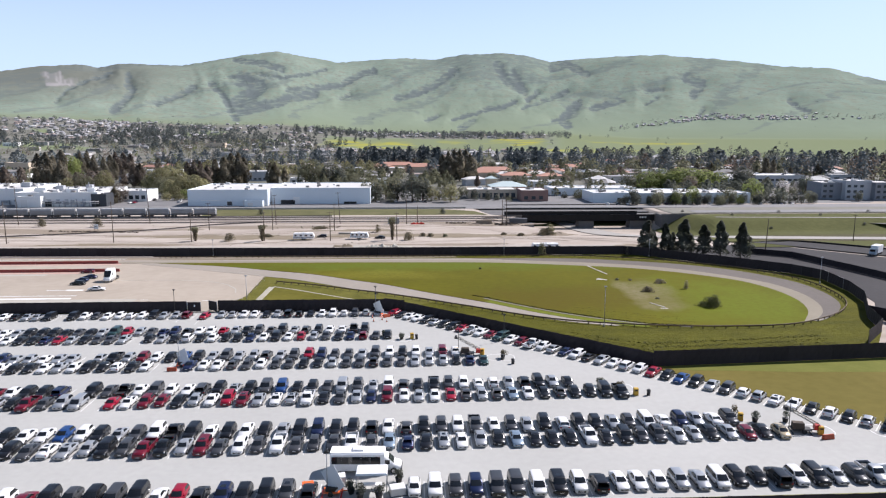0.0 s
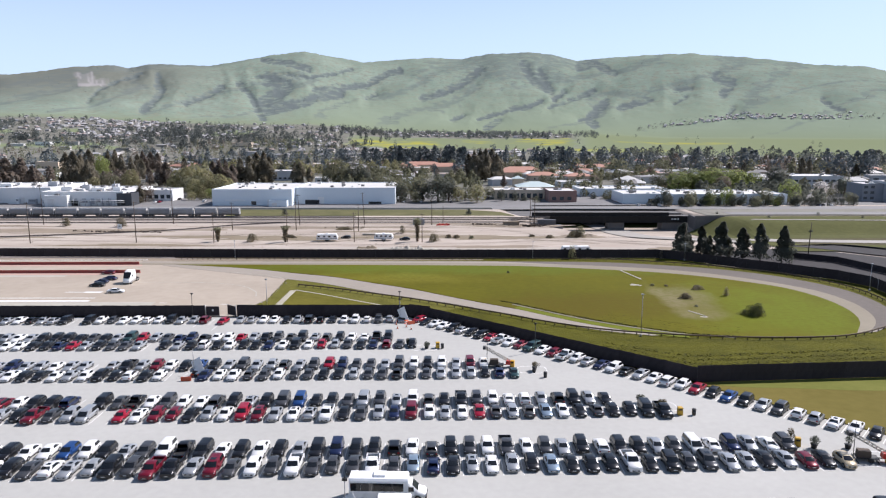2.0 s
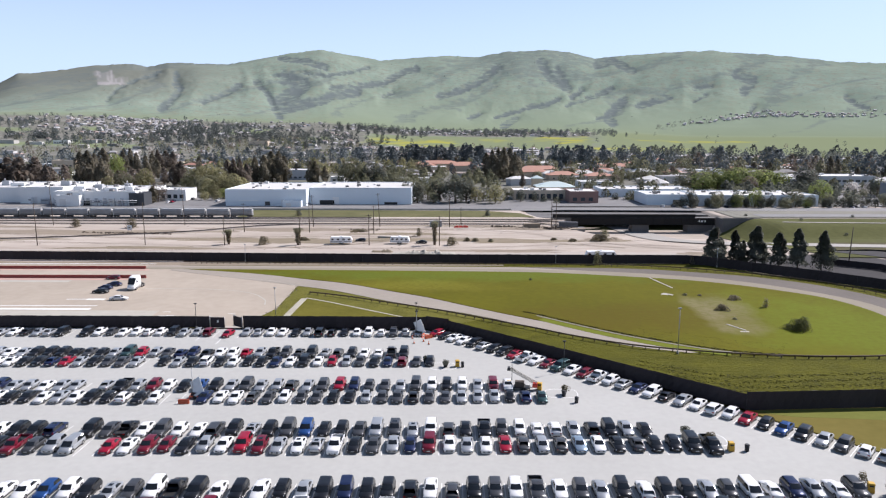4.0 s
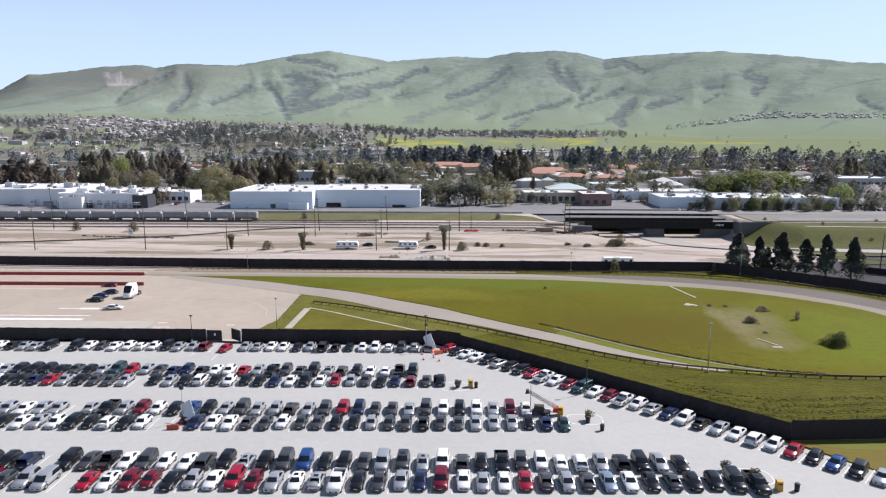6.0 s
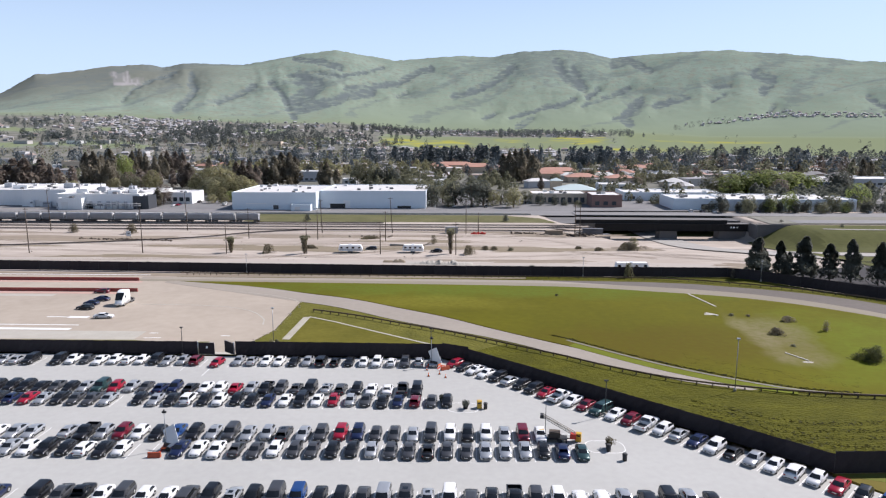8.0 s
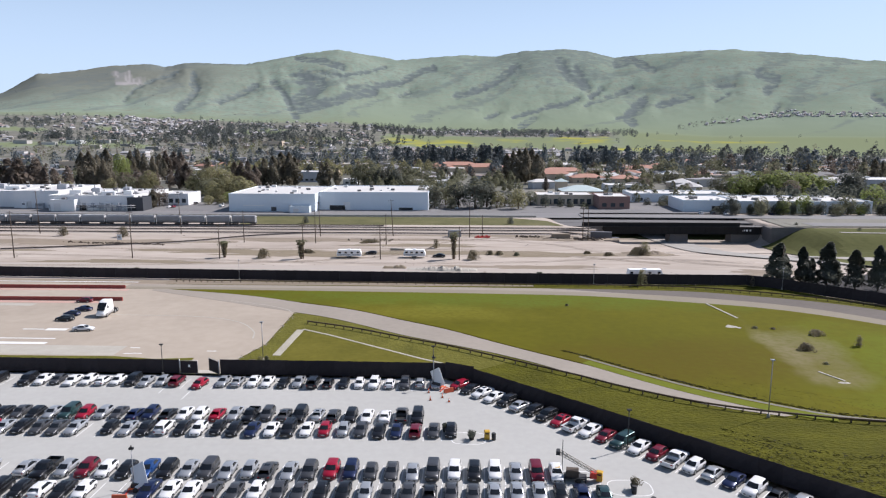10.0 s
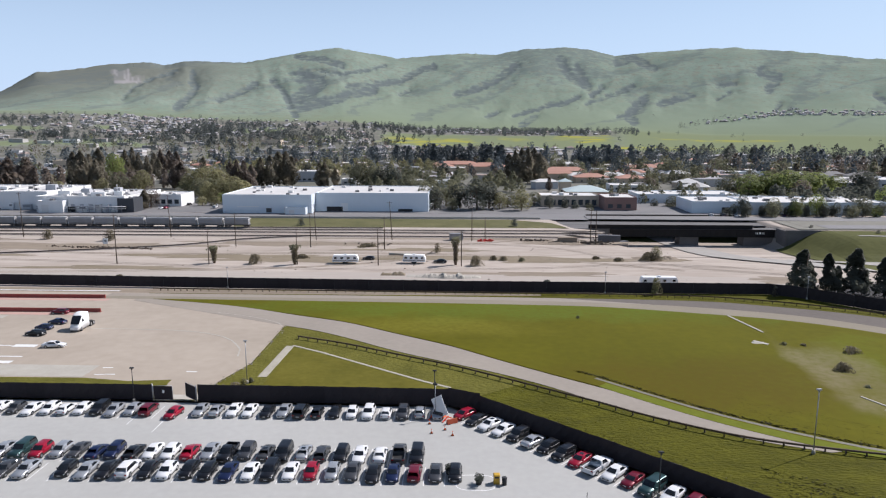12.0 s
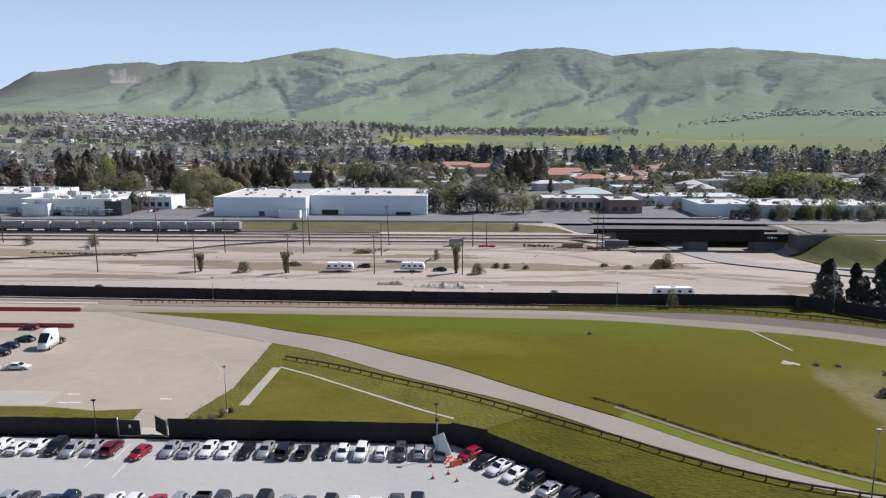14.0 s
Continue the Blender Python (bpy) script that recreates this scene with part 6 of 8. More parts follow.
def palm_stump(x, y, h):
    p = holder("palm_tree", pose(x, y, 0), "short shaggy dead-fronded palm on the dirt field", "palm", "shaggy palms")
    part("trunk", Geo().tube((0, 0, -0.2), (0, 0, h * 0.9), 0.45, 0.6, n=10), M_BARK, p)
    rng = random.Random(int(x * 10))

    def place(r):
        a, t = r.uniform(0, 6.28), r.random()
        rad = (0.7 + 0.75 * t * t) * r.uniform(0.6, 1.1)
        return (rad * math.cos(a), rad * math.sin(a), h * (0.12 + 0.95 * t))

    part("frond_skirt", cards(420, 0.3, place, rng), M_DRYBUSH, p)
    part("crown", cards(160, 0.34, lambda r: (r.gauss(0, 0.8), r.gauss(0, 0.8), h * r.uniform(0.85, 1.12)), rng), M_OLIVE, p)


palm_stump(-4.6, 289.0, 8.6)
palm_stump(-59.2, 287.6, 6.0)
palm_stump(-87.6, 289.2, 5.2)
for i, (x, y, w, h, m_, lab) in enumerate([(-73.2, 288.4, 3.2, 3.4, M_DRYBUSH, "rounded dry grey bush on the dirt field"), (2.3, 288.0, 3.3, 3.4, M_DRYBUSH, "rounded dry grey bush on the dirt field"), (63.5, 300.5, 5.0, 2.6, M_DRYBUSH, "wide sprawling dry thicket on the dirt"), (66.0, 302.0, 3.0, 4.6, M_WILLOW, "pale green bush over a dry thicket"), (8.6, 298.3, 1.8, 1.5, M_DRYBUSH, "low dark weed clump on dirt"), (12, 297.7, 1.9, 1.5, M_DRYBUSH, "low dark weed clump on dirt"), (18.3, 296.7, 1.4, 1.2, M_OLIVE, "low dark weed clump on dirt"), (44.8, 301.8, 1.8, 0.9, M_DRYBUSH, "low dark weed clump on dirt"), (-148, 335, 3.5, 4.6, M_DRYBUSH, "rounded dry grey bush on the dirt field"), (-176, 338, 3.0, 4.0, M_DRYBUSH, "rounded dry grey bush on the dirt field"), (-80, 383, 2.4, 3.4, M_EVERGREEN, "small dark evergreen bush beside the rails"), (21, 384, 2.4, 3.4, M_EVERGREEN, "small dark evergreen bush beside the rails"), (-12, 312, 1.8, 3.6, M_DRYBUSH, "rounded dry grey bush on the dirt field"), (52, 298, 2.2, 1.2, M_DRYBUSH, "low dark weed clump on dirt"), (-40, 325, 5, 0.9, M_DRYBUSH, "low dark weed clump on dirt"), (-60, 300, 4, 1.0, M_DRYBUSH, "low dark weed clump on dirt"), (-130, 262, 2.0, 1.2, M_DRYBUSH, "low dark weed clump on dirt"), (-108, 264, 1.6, 1.0, M_DRYBUSH, "low dark weed clump on dirt"), (23, 259, 1.8, 1.6, M_EVERGREEN, "low dark bush behind the fence")]):
    shrub(x, y, w, h, m_, lab, 70 + i, int(240 + 120 * w), group="field bushes", leaf=0.10 + 0.024 * w)
rubble_rng = random.Random(3)


def rubble(x, y, wx, wy, n, size, m_, label, name="rubble_heap"):
    g = Geo()
    for _ in range(n):
        a, b = rubble_rng.gauss(0, wx / 2), rubble_rng.gauss(0, wy / 2)
        s = size * rubble_rng.uniform(0.4, 1.2)
        g.box((a - s, b - s * 0.8, -0.1), (a + s, b + s * 0.8, s * rubble_rng.uniform(0.6, 1.4)), taper=s * rubble_rng.uniform(0.2, 0.7))
    thing(name, g, m_, label, "debris", "debris heaps", "stuff", m=pose(x, y, 0, 0, 0, rubble_rng.uniform(-8, 8)))


def patch(cx, cy, wx, wy, z, material, name, label, seed):
    """An irregular patch, darker or weedy, lying on the field."""
    r_ = random.Random(seed)
    ph = [r_.uniform(0, 6.28) for _ in range(4)]
    pts = []
    for k in range(56):
        a = 2 * math.pi * k / 56
        q = 1 + 0.22 * math.sin(3 * a + ph[0]) + 0.16 * math.sin(7 * a + ph[1]) + 0.1 * math.sin(13 * a + ph[2]) + r_.uniform(-0.08, 0.08)
        pts.append((cx + wx * q * math.cos(a), cy + wy * q * math.sin(a)))
    sheet(name, pts, z, material, label, "ground", thick=0.03)


M_WEED = mat("dry_weeds", (0.15, 0.125, 0.085), (0.27, 0.225, 0.165), rough=0.95, scale=0.12, fine=0.9, mix=1.0, bump=0.12, spec=0.1, streak=(0.5, 1.5, 1))
# the dark patch at (-160, 322) paints in the shadows of dirt mounds
for k, (cx, cy, wx, wy, m_) in enumerate(((-62, 297, 24, 6, M_WEED), (8, 301, 58, 4.2, M_WEED), (-92, 302, 34, 4, M_WEED), (-160, 322, 55, 7, M_DIRT2), (-60, 331, 50, 5, M_DIRT2), (28, 298, 22, 4, M_WEED), (66, 302, 9, 4, M_WEED), (-20, 318, 26, 3.5, M_WEED), (40, 337, 24, 5, M_DIRT2), (-210, 300, 40, 6, M_WEED), (-120, 280, 30, 3, M_WEED), (20, 275, 26, 3, M_DIRT2), (-5, 345, 50, 2.2, M_DIRT2), (-250, 340, 60, 5, M_DIRT2), (100, 268, 14, 5, M_DIRT2))):
    patch(cx, cy, wx, wy, -0.028 + 0.0009 * k, m_, "weed_patch" if m_ is M_WEED else "soil_patch", "dry brown weeds on the tan dirt" if m_ is M_WEED else "darker patch on the tan dirt", 300 + k)
debris_rng = random.Random(91)
bits = Geo()
for _ in range(170):
    x, y, q = debris_rng.uniform(-220, 75), 258 + 88 * debris_rng.random(), 0.07 + 0.28 * debris_rng.random() ** 3
    bits.box((x - q, y - q * 0.8, -0.05), (x + q, y + q * 0.8, q * debris_rng.uniform(0.4, 1.0)), taper=q * 0.35)
thing("field_stones", bits, island_mat("field_stone", [(0.20, 0.165, 0.13), (0.26, 0.22, 0.18), (0.32, 0.28, 0.24), (0.14, 0.13, 0.09)]), "scattered stones and clods on the dirt", "stones", kind="stuff")
patch(108, 252, 20, 7, -0.024, M_DIRT2, "soil_patch", "darker patch on the tan dirt", 340)
M_RUT = mat("packed_dirt", (0.25, 0.21, 0.172), (0.34, 0.295, 0.25), rough=0.95, scale=0.15, fine=1.2, mix=1.0, spec=0.1)
for k, track_ in enumerate(([(-220, 296), (-150, 292), (-90, 284), (-30, 280), (20, 284), (60, 292), (100, 286)], [(-180, 270), (-120, 274), (-60, 282), (-20, 300), (-10, 325), (20, 342)], [(110, 275), (80, 284), (50, 305), (30, 325), (-20, 335), (-100, 336)], [(-240, 330), (-170, 310), (-110, 306), (-50, 310), (10, 306), (70, 282)])):
    for off in (-0.9, 0.9):
        ribbon("wheel_track", [p + np.array((0.3 * off, off)) for p in curve(track_, 6)], 0.55, -0.011 + 0.0008 * k, M_DIRT2 if k % 2 else M_RUT, "packed wheel track across the dirt field", "track", thick=0.01)
for k, (x_, y_, w_, h_) in enumerate(((-17.6, 270.0, 2.6, 1.1), (-15.2, 269.6, 2.4, 1.7), (-12.8, 269.2, 2.8, 2.1), (-10.4, 268.8, 2.4, 1.8), (-7.9, 268.5, 2.8, 2.3), (-5.4, 268.2, 2.6, 2.0), (-3.0, 268.4, 2.6, 2.3), (-0.6, 268.8, 2.4, 1.8), (1.9, 269.3, 2.4, 1.3))):
    heap(x_, y_, w_ + 1.2, 3.4, h_ * 0.8, M_CONC, "mound of pale broken concrete on dirt", 500 + 3 * k)
for k, (x_, y_, w_) in enumerate(((-25.9, 272.0, 4.0), (-22.2, 272.0, 4.4))):
    heap(x_, y_, w_, 2.6, 1.6, M_WEED, "mound of dark weedy soil on dirt", 540 + 3 * k)
thing("concrete_pipe", Geo().tube((-4.0, 0, 0.35), (4.0, 0.2, 0.35), 0.38, n=10), M_CONC, "long pale pipe lying on the dirt", "pipe", m=pose(-25.3, 306.4, 0))
heap(66, 303, 16, 6.0, 1.2, M_DIRT2, "low heap of dark soil on dirt", 25)
heap(38, 334, 14, 4.0, 1.3, M_DIRT2, "low heap of dark soil on dirt", 35)
rubble(-142, 318, 20, 1.4, 190, 0.36, M_TIMBER, "pile of dark old timber on dirt")
rubble(48, 336, 8, 2.0, 90, 0.55, M_TIMBER, "pile of dark old timber on dirt")
rubble(35, 336, 5, 2.0, 30, 0.6, M_DIRT2, "low heap of dark soil on dirt")
rubble(26, 341, 6, 2.0, 26, 0.6, M_TIMBER, "pile of dark old timber on dirt")
rubble(-38, 330, 9, 2.0, 30, 0.5, M_DIRT2, "low heap of dark soil on dirt")
rubble(6.8, 339.6, 3.0, 1.0, 26, 0.6, M_RED, "small heap of bright red scrap on dirt")
sheet("dirt_pale", [(-200, 256), (80, 256), (120, 262), (100, 272), (0, 275), (-200, 277)], -0.035, mat("pale_dirt", (0.31, 0.274, 0.24), (0.405, 0.362, 0.318), rough=0.95, scale=0.03, fine=0.3, mix=1, streak=(0.4, 1.6, 1), spec=0.1), "pale trodden dirt track behind the fence", "ground")


def caravan(x, y, ang, L, label):
    h = holder("caravan", pose(x, y, 0, 0, 0, ang), label, "caravan", "caravans")
    prof = lambda k: [(-L / 2, k, 0.6), (-L / 2 - 0.15, k, 1.5), (-L / 2 + 0.3, k, 2.9), (L / 2 - 0.4, k, 2.9), (L / 2 + 0.2, k, 1.6), (L / 2, k, 0.6)]
    part("body", Geo().loft([prof(-1.2), prof(1.2)], smooth=False), M_WHITE, h)
    part("stripe", Geo().box((-L / 2 + 0.1, -1.215, 1.0), (L / 2 - 0.1, -1.203, 1.25)), M_ROOF_G, h)
    pane = Geo().box((-0.45, -0.015, -0.32), (0.45, 0.015, 0.32)).mesh("window", M_GLASS)
    for i in range(4):
        part("window", pane, M_GLASS, h, m=pose(-L / 2 + 1.0 + i * (L - 2) / 3, -1.21, 1.95))
    part("door", Geo().box((0.5, -1.225, 0.65), (1.15, -1.205, 2.4)), M_PANEL, h)
    part("roof_unit", Geo().box((-0.5, -0.4, 2.88), (0.5, 0.4, 3.2), taper=0.08), M_WHITE, h)
    w = Geo().tube((0, -0.12, 0), (0, 0.12, 0), 0.36, n=12).mesh("wheel", M_TYRE)
    for sx in (-0.5, 0.4):
        for sy in (-1.05, 1.05):
            part("wheel", w, M_TYRE, h, m=pose(sx, sy, 0.36))
    part("tow_hitch", Geo().box((L / 2, -0.08, 0.5), (L / 2 + 1.0, 0.08, 0.6)), M_BLACK, h)


caravan(-42.4, 290.6, 2, 8.6, "white caravan parked on the dirt field")
caravan(-18.8, 291.6, -3, 7.6, "white caravan with dark stripe on dirt")
place_car("ks", -10.0, 292.4, 88, "cars on the dirt", "standing on the dirt field")
place_car("ks", -35.4, 297.4, 84, "cars on the dirt", "standing on the dirt field")


def container(x, y, ang, L, m_, label, hgt=2.6):
    h = holder("shipping_container", pose(x, y, float(road_cut(np.array([x]), np.array([y]))[0]), 0, 0, ang), label, "container", "containers")
    g = Geo().box((-L / 2, -1.2, 0.1), (L / 2, 1.2, hgt))
    part("body", g, m_, h)
    ribs = int(L / 0.6)
    rib = Geo().box((-0.12, -0.04, 0.2), (0.12, 0.0, hgt - 0.1)).mesh("rib", m_)
    for i in range(ribs):
        part("rib", rib, m_, h, m=pose(-L / 2 + 0.35 + i * (L - 0.7) / max(1, ribs - 1), -1.2, 0))
    part("skid", Geo().box((-L / 2 + 0.1, -1.1, 0), (L / 2 - 0.1, 1.1, 0.1)), M_BLACK, h)


M_CONT = mat("dark_container_paint", (0.06, 0.065, 0.075), (0.12, 0.12, 0.13), rough=0.7, scale=0.5, mix=1)
container(58.0, 345.5, -8, 9, M_CONT, "dark weathered container beside the bridge", 3.4)
container(63.5, 350, 30, 7, M_CONT, "dark weathered container beside the bridge", 3.4)
container(-5.5, 342, 6, 5.5, M_STEEL, "grey container standing on the dirt field", 2.8)
container(39.5, 337, 3, 7.5, M_DIRT2, "brown low container standing on the dirt field", 2.2)
caravan(55.4, 258.6, 1, 10.4, "long white motor coach behind the fence")
# stands in for a small white box; legs and bars are added
sign = holder("white_sign", pose(-143, 322, 0), "white board on two legs in place of a small box", "sign")
part("board", Geo().box((-1.0, -0.05, 0.8), (1.0, 0.05, 3.0)), M_WHITE, sign)
for sx in (-0.8, 0.8):
    part("leg", Geo().tube((sx, 0, -0.1), (sx, 0, 1.0), 0.06, n=6), M_TIMBER, sign)
    part("text_bar", Geo().box((-0.5, -0.07, 1.9 + 0.2 * sx), (0.5, -0.053, 2.1 + 0.2 * sx)), M_BLACK, sign)

# paddock walls and van
for n, (x1, y, h0) in enumerate(((-98.8, 238.2, 1.0), (-92.4, 223.8, 1.0))):
    w = holder("paddock_wall", pose(x1, y, 0, 0, 0, 0.4), "long low dark red barrier wall on asphalt", "barrier", "paddock walls")
    blk = Geo().loft([[(0, -0.35, 0), (0, -0.16, h0 * 0.45), (0, -0.12, h0), (0, 0.12, h0), (0, 0.16, h0 * 0.45), (0, 0.35, 0)], [(-3.94, -0.35, 0), (-3.94, -0.16, h0 * 0.45), (-3.94, -0.12, h0), (-3.94, 0.12, h0), (-3.94, 0.16, h0 * 0.45), (-3.94, 0.35, 0)]][::-1], smooth=False).mesh("barrier_block", M_REDWALL)
    for i in range(18):
        o = new("barrier_block", blk)
        o.parent, o.matrix_basis = w, pose(-4.0 * i, 0, 0)
for n, y in enumerate((240.2, 236.4, 221.8)):
    ribbon("red_strip", [(-170, y), (-97, y)], 2.2, 0.04 + 0.002 * n, mat("faded_red_asphalt", (0.40, 0.24, 0.20), (0.46, 0.30, 0.25), rough=0.9, scale=0.05, fine=0.8, mix=1), "faded pink painted strip beside the barrier", "marking", thick=0.01)


def truck_tractor(x, y, ang):
    """A tall wedge-nosed lorry tractor: smooth cab with a wrapped windscreen, low dark chassis and wheels behind."""
    h = holder("truck_tractor", pose(x, y, 0.05, 0, 0, ang), "tall white lorry tractor with wedge nose and dark windscreen", "truck")
    ring_at = lambda x_, w, z0, z1, k: [(x_, -w, z0), (x_, -w * 1.02, z0 + 0.45 * (z1 - z0)), (x_, -w * k, z1 - 0.12), (x_, -w * k * 0.86, z1), (x_, w * k * 0.86, z1), (x_, w * k, z1 - 0.12), (x_, w * 1.02, z0 + 0.45 * (z1 - z0)), (x_, w, z0)]
    part("body", Geo().loft([ring_at(-1.9, 1.2, 0.55, 3.75, 0.92), ring_at(-1.2, 1.24, 0.5, 3.85, 0.92), ring_at(0.2, 1.25, 0.45, 3.75, 0.9), ring_at(1.2, 1.22, 0.42, 3.0, 0.86), ring_at(2.0, 1.12, 0.42, 2.0, 0.86), ring_at(2.6, 0.98, 0.45, 1.25, 0.9), ring_at(2.8, 0.8, 0.5, 0.95, 0.9)]), M_WHITE, h)
    ws = [(0.72, 1.0, 3.36), (1.22, 1.06, 2.98), (2.02, 0.97, 1.98), (2.26, 0.9, 1.7)]
    glass = Geo()
    for (xa, wa, za), (xb, wb, zb) in zip(ws, ws[1:]):
        for f0, f1 in ((-1, -0.4), (-0.4, 0.4), (0.4, 1)):
            glass.face([(xa + 0.05, wa * f0, za + 0.03), (xb + 0.05, wb * f0, zb + 0.03), (xb + 0.05, wb * f1, zb + 0.03), (xa + 0.05, wa * f1, za + 0.03)])
    part("windscreen", glass, M_GLASS, h)
    for sy in (-1, 1):
        part("side_window", Geo().face([(-0.3, sy * 1.255, 2.2), (1.3, sy * 1.24, 2.05), (1.05, sy * 1.16, 2.75), (-0.3, sy * 1.2, 3.0)][::sy]), M_GLASS, h)
        part("headlight", Geo().box((2.45, sy * 0.82 - 0.16, 1.0), (2.68, sy * 0.82 + 0.16, 1.12)), M_LAMP, h)
        for x_ in (-3.9, -2.7, 1.55):
            part("wheel", Geo().tube((x_, sy * 0.85, 0.47), (x_, sy * 1.2, 0.47), 0.5, n=16).tube((x_, sy * 0.84, 0.47), (x_, sy * 1.215, 0.47), 0.28, n=10, m=1), [M_TYRE, M_RIM], h)
    part("chassis", Geo().box((-4.6, -0.5, 0.6), (-1.8, 0.5, 0.95)).box((-4.0, -0.7, 0.96), (-2.8, 0.7, 1.12)), M_BLACK, h)


truck_tractor(-89.2, 208.8, -88)

# ==== railway ====
for n, (y, x0, x1) in enumerate(((350.0, -420, 60), (360.0, -420, 62), (368.0, -420, 60), (374.6, -420, -40))):
    bed = sheet("rail_bed", [(x0, y - 2.2), (x1, y - 2.2), (x1, y + 2.2), (x0, y + 2.2)], 0.05 + 0.004 * n, M_BALLAST, "grey-brown ballast bed under the rails", "railway", thick=0.12)
    trk = holder("rail_track", pose(x0, y, 0.09), "dark steel rail track on ballast", "railway track", "rail tracks")
    for sy in (-0.72, 0.72):
        part("rail", Geo().box((0, sy - 0.07, 0.05), (x1 - x0, sy + 0.07, 0.24)), M_RAIL, trk)
    ties = Geo()
    for i in range(int((x1 - x0) / 1.4)):
        ties.box((i * 1.4, -1.3, -0.02), (i * 1.4 + 0.3, 1.3, 0.08), bottom=False)
    part("sleeper", ties, M_TIMBER, trk, kind="stuff")
spur = curve([(-260, 292), (-186.4, 301.6), (-120.7, 321.8), (-95, 340), (-70, 350)], 6)
ribbon("rail_bed", spur, 3.6, 0.03, M_BALLAST, "grey-brown ballast bed under the rails", "railway")
trk = holder("rail_track", pose(0, 0, 0.05), "dark curved siding track across the dirt", "railway track", "rail tracks")
for off in (-0.72, 0.72):
    g = Geo()
    rings = []
    for i, a in enumerate(spur):
        d = spur[min(i + 1, len(spur) - 1)] - spur[max(i - 1, 0)]
        nrm = np.array((-d[1], d[0])) / np.linalg.norm(d)
        rings.append([(*(a + nrm * (off + s_)), z_) for s_, z_ in ((-0.1, 0.02), (0.1, 0.02), (0.1, 0.26), (-0.1, 0.26))])
    g.loft(rings, smooth=False)
    part("rail", g, M_RAIL, trk)


def hopper_car():
    h = holder("freight_car", pose(-108, 374.6, 0.34), "grey covered hopper freight car on the rails", "freight car", "freight train")
    L = 5.6
    prof = lambda x, k: [(x, -1.0 * k, 1.1), (x, -1.5 * k, 2.0), (x, -1.55 * k, 3.6), (x, -1.1 * k, 4.3), (x, 1.1 * k, 4.3), (x, 1.55 * k, 3.6), (x, 1.5 * k, 2.0), (x, 1.0 * k, 1.1)]
    part("hull", Geo().loft([prof(-L, 0.9), prof(-L + 0.3, 1), prof(L - 0.3, 1), prof(L, 0.9)], smooth=False), M_STEEL, h)
    part("roof_walk", Geo().box((-5.5, -0.4, 4.3), (5.5, 0.4, 4.42)), M_PANEL, h)
    part("underframe", Geo().box((-6.0, -1.2, 0.8), (6.0, 1.2, 1.08)), M_BLACK, h)
    for sx in (-1, 1):
        part("end_frame", Geo().box((sx * 5.62 - 0.06, -1.3, 1.1), (sx * 5.62 + 0.06, -1.18, 3.8)).box((sx * 5.62 - 0.06, 1.18, 1.1), (sx * 5.62 + 0.06, 1.3, 3.8)).box((sx * 5.62 - 0.06, -1.3, 3.6), (sx * 5.62 + 0.06, 1.3, 3.8)), M_WHITE, h, "pale end ladder frame")
        b = Geo()
        for wx in (-0.9, 0.9):
            b.tube((sx * 4.4 + wx, -0.9, 0.42), (sx * 4.4 + wx, 0.9, 0.42), 0.42, n=12)
        b.box((sx * 4.4 - 1.3, -1.05, 0.3), (sx * 4.4 + 1.3, -0.85, 0.7))
        part("bogie", b, M_RAIL, h)
    return h


first = hopper_car()
for i in range(1, 16):
    copy_thing(first, pose(-108 - 12.35 * i, 374.6, 0.34))
sheet("verge_railway", [(-112, 378.5), (46, 378.5), (40, 396), (20, 408), (-112, 410)], -0.02, M_DRY, "green grass strip beside the railway", "grass")
M_YARD = mat("town_asphalt", (0.11, 0.107, 0.107), (0.20, 0.195, 0.19), rough=0.9, scale=0.03, fine=0.5, mix=1)
sheet("pavement_yard", [(-420, 432.2), (300, 432.2), (340, 470), (310, 534), (-420, 534)], -0.03, M_YARD, "grey asphalt yards and parking between buildings", "pavement")
sheet("road_highway", [(-600, 411), (60, 409), (62, 432), (-600, 430)], -0.015, M_HIGHWAY, "grey asphalt road behind the railway", "road")
sheet("road_highway", [(60, 411), (600, 396), (600, 424), (60, 424)], 0.25, M_HIGHWAY, "grey asphalt road over the bridge", "road", thick=0.35)
barrier = holder("road_barrier", pose(-300, 410.2, 0), "long pale concrete road barrier", "barrier")
blk = Geo().loft([[(0, -0.3, 0), (0, -0.1, 0.9), (0, 0.1, 0.9), (0, 0.3, 0)], [(11.9, -0.3, 0), (11.9, -0.1, 0.9), (11.9, 0.1, 0.9), (11.9, 0.3, 0)]], smooth=False).mesh("barrier_block", M_CONC)
for i in range(28):
    o = new("barrier_block", blk)
    o.parent, o.matrix_basis = barrier, pose(12 * i, 0, 0)

# ==== bridge and the road below ====
M_STRIP = mat("weedy_gravel", (0.150, 0.146, 0.120), (0.245, 0.236, 0.205), rough=0.95, scale=0.06, fine=0.6, mix=1.0, bump=0.05, spec=0.1)
br = holder("railway_bridge", pose(58, 384, 0), "dark steel girder bridge on heavy concrete piers", "bridge")
part("girder", Geo().box((8, -0.3, -4.4), (84, 0.3, -1.1)).box((8, -0.7, -1.25), (84, 0.3, -0.95)).box((8, -0.7, -4.55), (84, 0.3, -4.3)), M_GIRDER, br)
stiff = Geo().box((-0.1, -0.62, -4.3), (0.1, -0.3, -1.25)).mesh("stiffener", M_GIRDER)
for i in range(25):
    part("stiffener", stiff, M_GIRDER, br, m=pose(9.5 + 3.0 * i, 0, 0))
part("upper_girder", Geo().box((-2, 0.6, -0.96), (74, 1.3, 0.85)).box((-2, 0.4, 0.7), (74, 1.4, 0.9)), M_GIRDER, br)
